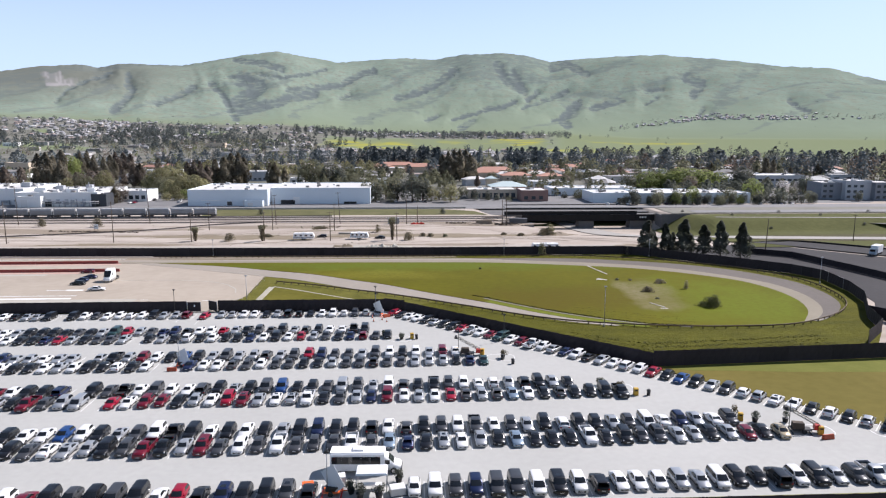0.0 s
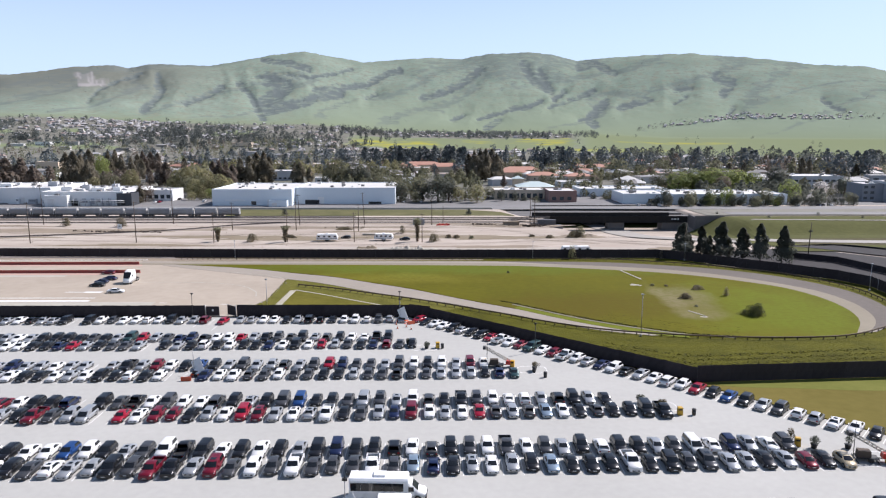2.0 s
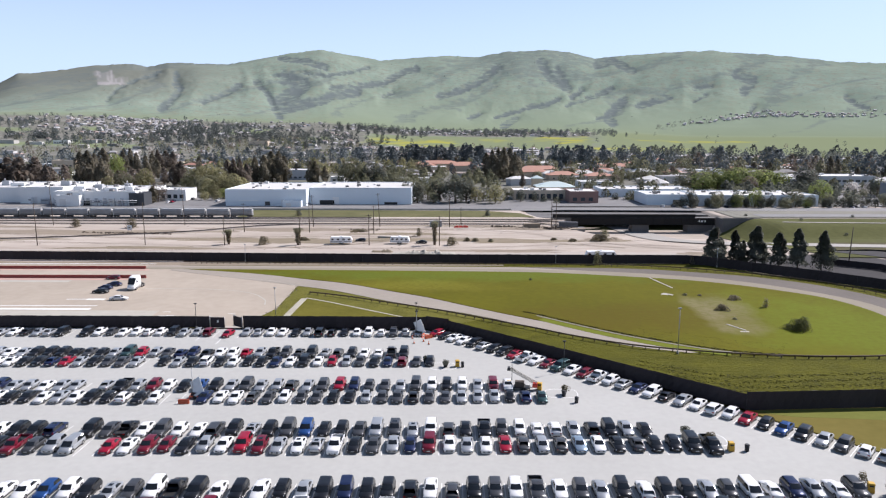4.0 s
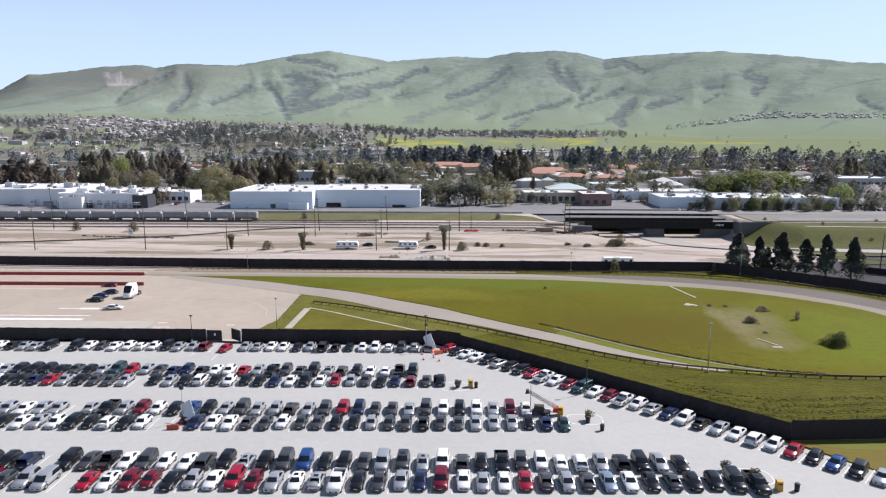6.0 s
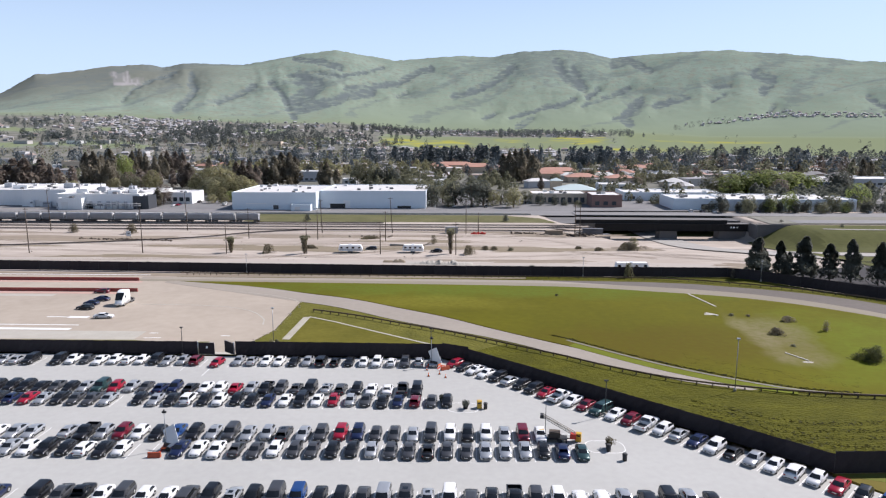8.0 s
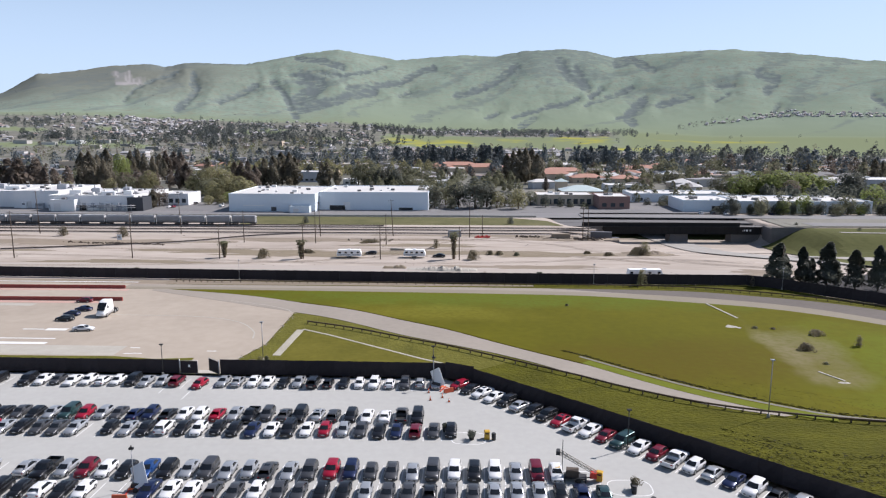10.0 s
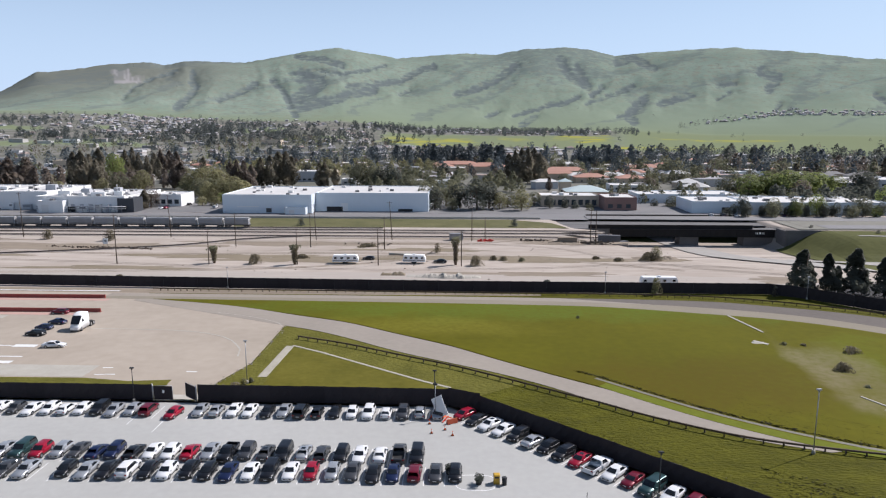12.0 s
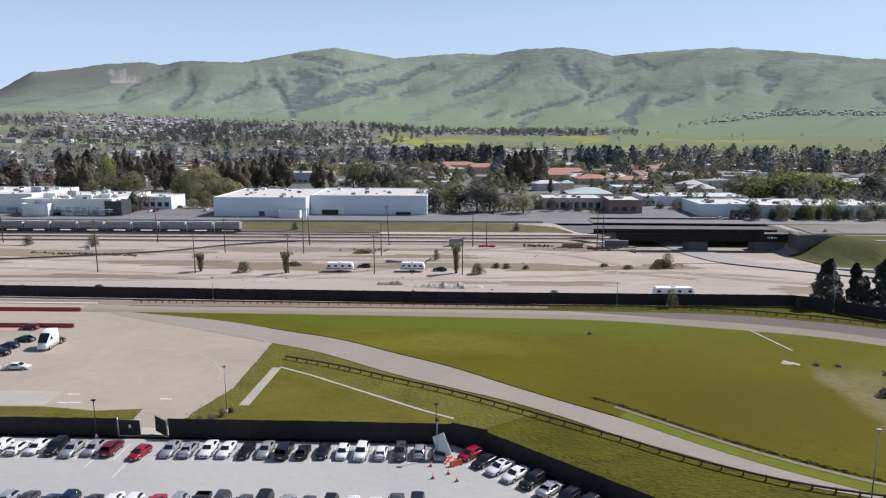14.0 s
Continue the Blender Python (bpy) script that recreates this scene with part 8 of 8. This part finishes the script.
while count < 1000:
    az, u = town.uniform(-36, 37), town.random()
    r = 1100 + 1500 * u
    if in_field(az, r):
        continue
    if az > 11 and r > 1230:
        continue
    if az < -10 and (r < 1650 and town.random() < 0.75 or value_noise(np.array([az * 0.9]), np.array([r / 160]), 71)[0] < (0.30 if -28 < az < -18 else 0.5)):
        continue
    if az < -10 and any(a0 - 0.5 < az < a1 + 0.5 and r0 < r < r1 for a0, a1, r0, r1 in ((-36, -24, 1350, 1530), (-36, -31.2, 1820, 2000), (-28.6, -26.4, 1880, 2070), (-18.6, -14.6, 1920, 2130))):
        continue
    if az < 11 and r > 2050 and az > -16 and town.random() < 0.55:
        continue
    count += 1
    big_one = 640 < count <= 800
    if count > 800:
        az, r = town.choice((-30, -27, -25.5, -24, -22.5, -17)) + town.gauss(0, 1.3), min(2560, max(1600, town.choice((1800, 2050, 2250, 2400)) + town.gauss(0, 70)))
    elif big_one:
        az, r = town.uniform(-34, 34), town.uniform(620, 1500)
        if in_field(az, r):
            continue
    elif count > 500:
        az = town.triangular(16.0, 34, 23)
        r = range_at(az, float(np.interp(az, (14, 16.4, 23.5, 30), (-0.1, 0.1, 0.95, 0.85))) + abs(town.gauss(0, 0.17)))
    elif count > 400:
        az, r = town.triangular(-8, 11.5, 1), town.uniform(2190, 2560)
    x, y = polar(az, r)
    z = ground_z(x, y)
    w, d, h, t = town.uniform(3.5, 7.0), town.uniform(3, 6), town.uniform(2.5, 4.2), town.uniform(-0.9, 0.9)
    if big_one:
        w, d, h, t = town.uniform(6, 14), town.uniform(5, 9), town.uniform(3.5, 6.5), t * 0.4
    c, s = math.cos(t), math.sin(t)
    R2 = lambda a, b, zz: (x + c * a - s * b, y + s * a + c * b, zz)
    low = [R2(-w, -d, z - 3), R2(w, -d, z - 3), R2(w, d, z - 3), R2(-w, d, z - 3)]
    mid = [(p[0], p[1], z + h) for p in low]
    far.loft([low, mid], smooth=False, caps=False)
    up_ = 0.5 if big_one else 2.4
    eave = [R2(-w - 0.6, -d - 0.6, z + h), R2(w + 0.6, -d - 0.6, z + h), R2(w + 0.6, d + 0.6, z + h), R2(-w - 0.6, d + 0.6, z + h)]
    top = [R2(-w * 0.5, -0.1, z + h + up_), R2(w * 0.5, -0.1, z + h + up_), R2(w * 0.5, 0.1, z + h + up_), R2(-w * 0.5, 0.1, z + h + up_)]
    far_roof.loft([eave, top], smooth=False)
fh = thing("far_houses", far, island_mat("far_walls", [(0.34, 0.32, 0.30), (0.42, 0.40, 0.38), (0.29, 0.26, 0.23), (0.50, 0.49, 0.48)]), "far suburban houses on the slope", "houses", kind="stuff")
part("roofs", far_roof, island_mat("far_roofs", [(0.25, 0.245, 0.25), (0.30, 0.285, 0.28), (0.30, 0.23, 0.20), (0.36, 0.35, 0.35), (0.46, 0.45, 0.44), (0.23, 0.225, 0.235)]), fh, kind="stuff")

# ==== town trees ====
for kind, x, y, h, w in (
    ("bronze", -186, 455, 13, 1.1), ("redwood", -186, 447, 11, 1.2),
    ("willow", -166, 490, 13, 1.2), ("willow", -158, 492, 15, 1.1), ("willow", -160, 466, 6, 1.6), ("willow", -150, 496, 16, 1.1), ("willow", -153, 468, 6, 1.6), ("willow", -146, 478, 8, 1.4), ("broad", -152, 478, 7, 1.5), ("willow", -160, 484, 9, 1.4), ("oak", -170, 505, 14, 1.5), ("oak", -182, 520, 13, 1.5), ("willow", -195, 530, 13, 1.4),
    ("oak", -40, 530, 15, 1.5),
    ("dark", -20, 452, 13, 1.3), ("oak", -24, 462, 15, 1.4), ("oak", -14, 470, 15, 1.4), ("dark", -6, 460, 15, 1.5), ("dark", 4, 452, 18, 1.5), ("dark", 11, 458, 16, 1.4), ("oak", -30, 496, 14, 1.4),
    ("willow", 17, 455, 10, 1.3), ("willow", 29, 449, 12, 1.4), ("oak", -10, 449, 7, 1.5), ("oak", 38, 470, 9, 1.3), ("dark", 46, 460, 8, 1.2), ("dark", 55, 462, 8, 0.9), ("dark", 61, 461, 9, 0.9), ("oak", 68, 452, 9, 1.2),
    ("broad", 107, 433, 8, 1.3), ("broad", 95, 437, 6, 1.4), ("oak", 100, 445, 7, 1.4), ("dark", 110, 476, 7, 1.2), ("dark", 130, 484, 8, 1.2),
    ("dark", 136, 430, 11, 1.0), ("dark", 144, 430, 11.5, 1.0), ("oak", 126, 433, 9, 1.1), ("oak", 160, 429, 10, 1.2), ("oak", 172, 429, 10, 1.1), ("broad", 182, 428.5, 12, 1.1), ("oak", 206, 428.5, 11, 1.2), ("broad", 232, 452, 15, 1.3), ("dark", 239, 470, 12, 1.3),
    ("dark", 153, 427, 6, 1.0), ("dark", 166, 427, 5.5, 1.0), ("dark", 176, 427, 6.5, 1.0), ("dark", 189, 427, 6, 1.0), ("dark", 197, 427, 6.5, 1.1), ("dark", 213, 427, 6.5, 1.1), ("dark", 222, 427, 6, 1.0), ("dark", 233, 427, 6.5, 1.1), ("dark", 250, 430, 7, 1.2),
    ("broad", 190, 540, 15, 1.7), ("broad", 203, 545, 17, 1.7), ("broad", 216, 540, 18, 1.8), ("broad", 228, 545, 17, 1.8), ("broad", 240, 552, 16, 1.8), ("oak", 178, 548, 13, 1.7), ("broad", 250, 545, 14, 1.6),
    ("dark", 268, 545, 18, 1.7), ("dark", 276, 552, 16, 1.6), ("blossom", 288, 516, 9, 1.7), ("blossom", 300, 514, 9, 1.7), ("blossom", 312, 520, 8, 1.6), ("oak", 275, 480, 7, 1.3), ("dark", 300, 443, 7, 1.3),
):
    tree(kind, x, y, h, w)
# the groups that stand out behind the halls: kind, leaf shade, breadth, then bearing, distance and height
for kind, shade, w, stand in (
    ("redwood", 0, 0.85, ((-29.0, 600, 29), (-28.5, 590, 30), (-28.0, 605, 27), (-27.6, 585, 24), (-27.4, 610, 31))),
    ("redwood", 2, 0.8, ((-25.9, 760, 26), (-25.4, 770, 27), (-25.0, 750, 23), (-24.4, 700, 22), (-23.9, 710, 24), (-23.6, 690, 20), (-20.5, 680, 21))),
    ("redwood", 1, 0.9, ((-22.5, 590, 20), (-22.0, 590, 20.5), (-22.2, 600, 18), (-18.5, 560, 22), (-18.0, 555, 23), (-17.5, 560, 22.5), (-17.0, 565, 19), (-23.5, 740, 26), (-22.9, 750, 25), (-22.4, 745, 24))),
    ("redwood", 0, 0.95, ((-16.3, 590, 23), (-15.6, 585, 25), (-15.0, 600, 27.5), (-14.4, 590, 28), (-14.0, 595, 24), (-11.9, 580, 19.5), (-11.5, 580, 20), (-10.7, 580, 15.5))),
    ("redwood", 2, 0.85, ((2.8, 620, 25), (3.3, 610, 28), (3.8, 630, 29), (4.3, 615, 30), (4.8, 640, 29), (5.2, 610, 26), (5.5, 625, 22), (28.2, 700, 21), (28.8, 690, 22), (29.3, 705, 20))),
    ("oak", 0, 1.0, ((-9.0, 570, 20), (-8.2, 575, 23), (-7.7, 565, 18), (6.3, 770, 13), (7.0, 775, 14), (7.9, 765, 14), (8.5, 770, 12), (19.4, 600, 14), (20.4, 605, 15), (-26.4, 572, 14), (-25.8, 575, 12))),
    ("dark", 1, 1.1, ((-7.2, 560, 18), (-6.5, 565, 19), (-6.0, 560, 16), (27.4, 620, 10), (28.0, 620, 10))),
    ("willow", 2, 1.2, ((-27.2, 575, 11), (-24.6, 580, 16), (-24.9, 575, 13), (-21.2, 540, 17), (-20.6, 535, 19), (-20.0, 545, 20), (-19.4, 535, 18), (-19.0, 540, 16), (-20.3, 560, 18), (-29.9, 570, 10))),
    ("broad", 1, 0.8, ((-26.7, 700, 25), (-26.4, 710, 23))),
):
    for az, r, h in stand:
        tree(kind, *polar(az, r), h, w, variant=shade)
for i in range(9):
    tree(("oak", "broad", "dark")[i % 3], 116 + 13.5 * i, 423.5 + 2.2 * math.sin(i * 1.9), 6.5 + 1.6 * math.sin(i * 2.7) ** 2, 1.25)
for i in range(18):
    tree("dark", 131 + 7.6 * i, 427.6, 5.6 + 1.1 * ((i * 7) % 3), 1.0 + 0.12 * (i % 2))
for x, y, h in ((120, 474, 9), (135, 478, 8), (155, 474, 9), (172, 473, 8), (190, 475, 9), (208, 474, 8), (30, 466, 8), (22, 462, 9), (88, 448, 6), (70, 466, 7), (228, 436, 8), (245, 440, 9), (262, 436, 8)):
    tree("oak", x, y, h, 1.4)
for i in range(64):
    r = town.uniform(535, 760)
    az = town.uniform(-34, 34)
    if az < -5 and r < 640:
        continue
    x, y = polar(az, r)
    k = town.choices(("redwood", "oak", "dark", "broad", "bronze", "willow"), (1.6, 5, 2.2, 1.6, 4, 1.5))[0]
    h = {"redwood": 14, "oak": 11, "dark": 11, "broad": 10, "bronze": 11, "willow": 9}[k] * town.uniform(0.75, 1.3)
    tree(k, x, y, h, 1.0 if k == "redwood" else town.uniform(1.2, 1.6))

nrng = np.random.default_rng(5)


def wood(name, az, r, h, wide, n_cards, material, label, size=0.085):
    """Far trees joined into one mesh: leaf clumps round a stem line, each tree a little different."""
    T = len(az)
    x, y = EYE[0] + r * np.sin(np.radians(az)), EYE[1] + r * np.cos(np.radians(az))
    z = terrain(x, y)[0]
    idx = np.repeat(np.arange(T), n_cards)
    n = len(idx)
    t = nrng.random(n)
    ang = nrng.random(n) * 2 * np.pi
    prof = np.where(wide[idx] < 0.25, (1 - t) ** 0.5, np.sqrt(np.clip(1 - (2 * t - 0.85) ** 2, 0.05, 1)))
    rad = h[idx] * wide[idx] * prof * np.sqrt(nrng.uniform(0.3, 1.0, n)) * (0.8 + 0.3 * np.sin(3 * ang + idx))
    c = np.stack([x[idx] + rad * np.cos(ang), y[idx] + rad * np.sin(ang), z[idx] + h[idx] * (0.04 + 0.96 * t)], 1)
    d = c - np.stack([x[idx], y[idx], z[idx] + 0.35 * h[idx]], 1)
    d = d / np.linalg.norm(d, axis=1)[:, None] + 0.6 * nrng.normal(size=(n, 3))
    a = np.cross(d, nrng.normal(size=(n, 3)))
    a /= np.linalg.norm(a, axis=1)[:, None]
    b = np.cross(d, a)
    b /= np.linalg.norm(b, axis=1)[:, None]
    s = (h[idx] * size * nrng.uniform(0.6, 1.3, n))[:, None]
    v = np.stack([c - s * a, c + 0.8 * s * b, c + s * a, c - 0.7 * s * b], 1).reshape(-1, 3)
    me = bpy.data.meshes.new(name)
    me.vertices.add(len(v))
    me.vertices.foreach_set("co", v.ravel())
    me.loops.add(4 * n)
    me.loops.foreach_set("vertex_index", np.arange(4 * n))
    me.polygons.add(n)
    me.polygons.foreach_set("loop_start", np.arange(n) * 4)
    me.materials.append(material)
    me.update(calc_edges=True)
    me.validate()
    return tagged(new(name, me), label, "trees", kind="stuff")


def scatter(n, r0, r1, keep):
    az = nrng.uniform(-37, 38, n)
    r = np.sqrt(nrng.uniform(r0**2, r1**2, n))
    clump = value_noise(np.radians(az) * r / 60, r / 90, 61)
    ok = np.array([keep(a, b) for a, b in zip(az, r)]) & (nrng.random(n) < 0.12 + 1.5 * np.clip(clump - 0.42, 0, 1) * 2)
    return az[ok], r[ok]


def keep_town(a, r):
    if in_field(a, r):
        return nrng.random() < 0.02
    if a > 11 and r > 1230:
        return False
    if a < -10 and any(a0 < a < a1 and r0 < r < r1 for a0, a1, r0, r1 in ((-36, -24, 1365, 1530), (-36, -31.2, 1835, 2000), (-28.6, -26.4, 1895, 2070), (-18.6, -14.6, 1925, 2130))):
        return nrng.random() < 0.03
    if r > 2150 and -16 < a < 11:
        return nrng.random() < 0.5
    return True


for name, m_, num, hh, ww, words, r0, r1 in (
    ("distant_evergreens", M_HAZY_EVERGREEN, 340, (9, 17), (0.27, 0.45), "far dark evergreen trees in the town", 840, 1500),
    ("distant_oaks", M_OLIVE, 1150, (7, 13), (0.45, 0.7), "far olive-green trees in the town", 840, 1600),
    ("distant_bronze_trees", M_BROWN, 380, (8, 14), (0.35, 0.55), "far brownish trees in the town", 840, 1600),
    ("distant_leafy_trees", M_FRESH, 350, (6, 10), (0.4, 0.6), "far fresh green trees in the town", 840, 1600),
    ("distant_sage_trees", M_HAZY, 2700, (6, 12), (0.5, 0.8), "far trees on the slope greyed by haze", 1400, 2560),
    ("distant_dark_trees", M_HAZY_DARK, 1000, (7, 13), (0.4, 0.65), "far dark trees on the slope greyed by haze", 1400, 2560),
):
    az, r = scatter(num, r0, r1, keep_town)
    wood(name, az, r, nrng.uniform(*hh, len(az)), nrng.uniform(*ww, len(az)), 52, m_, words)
# groves among the nearer buildings: bearing, distance, number, height, breadth, leaf
for name, a0, a1, r0, r1, num, h0, h1, wd, m_, words in (
    ("bare_brown_trees", -36.5, -31.3, 560, 650, 34, 16, 25, 0.25, M_BROWN, "brown leafless trees crowding behind the factory"),
    ("bare_brown_trees", -30.9, -28.8, 640, 700, 6, 12, 16, 0.3, M_BROWN, "brown leafless trees behind the factory"),
    ("bare_brown_trees", -27.6, -22.5, 590, 640, 12, 9, 14, 0.34, M_BROWN, "brown leafless trees behind the factory"),
    ("willow_grove", -19.8, -16.9, 490, 520, 14, 8, 12, 0.42, M_WILLOW, "pale yellow-green trees between the halls"),
    ("willow_grove", -13.6, -10.4, 680, 780, 16, 7, 10, 0.6, M_WILLOW, "pale yellow-green trees between the halls"),
    ("oak_grove", -9, -2.5, 505, 640, 22, 9, 13, 0.42, M_OLIVE, "olive trees behind the warehouse"),
    ("oak_grove", -3, 4, 490, 600, 26, 8, 13, 0.42, M_OLIVE, "olive trees around the parking area"),
    ("oak_grove", 4, 33, 545, 860, 110, 6, 11, 0.42, M_OLIVE, "olive trees between the town buildings"),
    ("oak_grove", -34, 33, 640, 950, 170, 6, 12, 0.45, M_OLIVE, "olive trees between the town buildings"),
    ("bare_brown_trees", -34, 33, 640, 950, 110, 6, 12, 0.38, M_BROWN, "brown half-bare trees between the town buildings"),
    ("evergreen_grove", -34, 33, 680, 950, 60, 9, 17, 0.32, M_HAZY_EVERGREEN, "dark evergreens between the town buildings"),
    ("evergreen_grove", 22, 31, 455, 560, 60, 6, 11, 0.42, M_EVERGREEN, "dark trees around the parking area"),
    ("oak_grove", 9, 18, 470, 545, 30, 5, 9, 0.42, M_OLIVE, "olive trees around the parking area"),
    ("leafy_grove", 20.8, 25.8, 545, 605, 40, 8, 13, 0.5, M_FRESH, "soft fresh green trees behind the long hall"),
    ("willow_grove", -20, -3, 640, 900, 90, 7, 12, 0.5, M_WILLOW, "pale yellow-green trees between the town buildings"),
):
    wood(name, nrng.uniform(a0, a1, num), nrng.uniform(r0, r1, num), nrng.uniform(h0, h1, num), nrng.uniform(0.8, 1.25, num) * wd, 190, m_, words, 0.08)
# loose clumps on the lower slopes: bearing and distance of the middle, their spread, number, height
for az, r, da, dr, num, h, words in (
    (-20.6, 1750, 1.6, 220, 120, 15, "dense dark trees on the western slope"), (-31, 1650, 2.0, 90, 60, 12, "dense dark trees on the western slope"), (-13, 1600, 4.0, 200, 150, 13, "dense dark trees below the hills"),
    (-27, 1560, 2.5, 120, 70, 12, "dense dark trees on the western slope"), (-18, 2150, 2.6, 160, 110, 14, "dense dark trees on the western slope"), (5, 2300, 3.2, 110, 110, 16, "dark trees along the foot of the hills"), (-6, 2250, 3.0, 130, 90, 15, "dark trees along the foot of the hills"),
    (-33, 2150, 1.8, 90, 60, 12, "dense dark trees on the western slope"),
):
    wood("sage_grove", nrng.normal(az, da, num), nrng.normal(r, dr, num), nrng.uniform(0.55, 1.15, num) * h, nrng.uniform(0.36, 0.6, num), 90, M_HAZY_DARK, words, 0.10)
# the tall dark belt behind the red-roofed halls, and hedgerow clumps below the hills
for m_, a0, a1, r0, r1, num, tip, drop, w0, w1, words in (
    (M_HAZY_EVERGREEN, -6.3, 2.4, 870, 940, 60, -1.2, 0.34, 0.20, 0.34, "tall dark row of evergreen trees"),
    (M_HAZY_EVERGREEN, 5.0, 11.4, 850, 940, 34, -1.2, 0.5, 0.22, 0.40, "tall dark belt of evergreen trees"),
    (M_HAZY_EVERGREEN, 11.0, 38, 700, 1000, 66, -1.2, 0.8, 0.25, 0.42, "tall dark belt of evergreen trees"),
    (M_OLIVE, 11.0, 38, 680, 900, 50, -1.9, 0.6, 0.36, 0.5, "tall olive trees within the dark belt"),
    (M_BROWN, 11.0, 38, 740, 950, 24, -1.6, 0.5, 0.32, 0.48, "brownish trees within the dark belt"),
    (M_HAZY, 14.0, 38, 900, 1180, 70, -1.05, 0.35, 0.32, 0.5, "trees behind the dark belt greyed by haze"),
    (M_HAZY_EVERGREEN, -36, -6, 900, 1100, 60, -1.3, 0.35, 0.24, 0.4, "dark evergreens in the western town"),
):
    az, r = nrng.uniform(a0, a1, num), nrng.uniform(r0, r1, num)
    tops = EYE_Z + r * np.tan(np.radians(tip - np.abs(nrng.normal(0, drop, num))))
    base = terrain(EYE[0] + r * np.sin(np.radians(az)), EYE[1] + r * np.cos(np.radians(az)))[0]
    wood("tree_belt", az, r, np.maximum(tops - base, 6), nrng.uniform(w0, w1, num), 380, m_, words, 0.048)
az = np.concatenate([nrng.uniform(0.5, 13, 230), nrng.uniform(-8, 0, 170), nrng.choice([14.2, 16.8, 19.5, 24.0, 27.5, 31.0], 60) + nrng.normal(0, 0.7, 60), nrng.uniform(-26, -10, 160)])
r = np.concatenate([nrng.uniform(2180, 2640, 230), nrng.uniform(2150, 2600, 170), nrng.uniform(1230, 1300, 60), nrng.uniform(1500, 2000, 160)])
wood("hedgerow_trees", az, r, nrng.uniform(7, 15, len(az)), nrng.uniform(0.42, 0.7, len(az)), 60, M_HAZY_DARK, "dark clumps of trees below the hills")
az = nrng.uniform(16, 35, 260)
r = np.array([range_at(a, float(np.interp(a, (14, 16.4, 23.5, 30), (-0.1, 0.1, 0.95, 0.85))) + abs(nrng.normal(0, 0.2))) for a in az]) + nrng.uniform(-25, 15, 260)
wood("hillside_trees", az, r, nrng.uniform(5, 10, 260), nrng.uniform(0.45, 0.75, 260), 40, M_HAZY, "trees between the slope houses greyed by haze")
# oaks in the ravines and on the ridges of the hills
az = nrng.uniform(-36, 37, 16000)
r = nrng.uniform(2720, 4570, 16000)
hx, hy = EYE[0] + r * np.sin(np.radians(az)), EYE[1] + r * np.cos(np.radians(az))
_, hb, hval, hs, _, _ = terrain(hx, hy)
ok = (nrng.random(16000) < 0.16 * hb**1.5 + 0.005)
wood("hill_oaks", az[ok], r[ok], nrng.uniform(5, 10, ok.sum()), nrng.uniform(0.45, 0.75, ok.sum()), 12, M_HAZY_DARK, "scattered dark oaks and brush on the hills")

# vehicles parked before the far buildings
far_rng = random.Random(8)
for i in range(24):
    x = far_rng.choice((far_rng.uniform(112, 250), far_rng.uniform(-20, 36), far_rng.uniform(-180, -140)))
    y = 426.5 if x > 100 else far_rng.uniform(446, 452)
    if x < -100:
        y = far_rng.uniform(446, 470)
    place_car(far_rng.choice(("ws", "ls", "ks", "wu", "gu", "ns", "rs")), x, y + far_rng.uniform(-0.4, 0.4), far_rng.choice((0, 180)), "cars before the far halls", "parked before the far buildings")

# ==== the level beyond the lot ====
# the racetrack, the dirt field and the town lie on a plain some 1.6 m below the car park; its plan is laid out from a point above the lot
LOW = Matrix.Translation((1.95, 28.1, 45.6)) @ Matrix.Scale(1.0352, 4) @ Matrix.Translation((-1.95, -28.1, -45.6))
LOT_LEVEL = ("pavement_lot", "verge_front", "field_dry_grass", "stall_lines", "lot_fence", "front_fence", "metal_gate")


def on_lot(x, y):
    return y < 168.6 - 0.857 * max(0.0, x + 3.0) or (x > 50 and y < 122.0)


for ob in list(scene.objects):
    if ob.parent or ob.type in {"CAMERA", "LIGHT"} or ob.name.split(".")[0] in LOT_LEVEL:
        continue
    where = ob.matrix_basis.translation
    if (where.x or where.y) and on_lot(where.x, where.y):
        continue
    ob.matrix_basis = LOW @ ob.matrix_basis

# the bank that falls from the lot to the track behind the fence
bank = Geo()
EDGE = [(-170, 169.2), (-46, 169.0), (-3, 168.7), (2, 166.5), (51.3, 122.7), (101, 126.1), (160, 129.0)]
foot = [LOW @ Vector((x, y + 0.8, -0.012)) for x, y in EDGE]
for (a, b), p, q in zip(zip(EDGE, EDGE[1:]), foot, foot[1:]):
    bank.face([(*a, 0.0), (*b, 0.0), tuple(q), tuple(p)])
thing("verge_bank", bank, M_VERGE, "rough grass bank falling from the lot to the track", "grass", kind="structure")
# the paved ramp through the open gate
ramp = Geo().face([(-53.4, 168.7, 0.03), (-45.8, 168.7, 0.03), tuple(LOW @ Vector((-45.8, 170.3, 0.05))), tuple(LOW @ Vector((-53.4, 170.3, 0.05)))])
thing("pavement_ramp", ramp, M_CONC, "pale concrete ramp through the gate", "pavement", kind="structure")
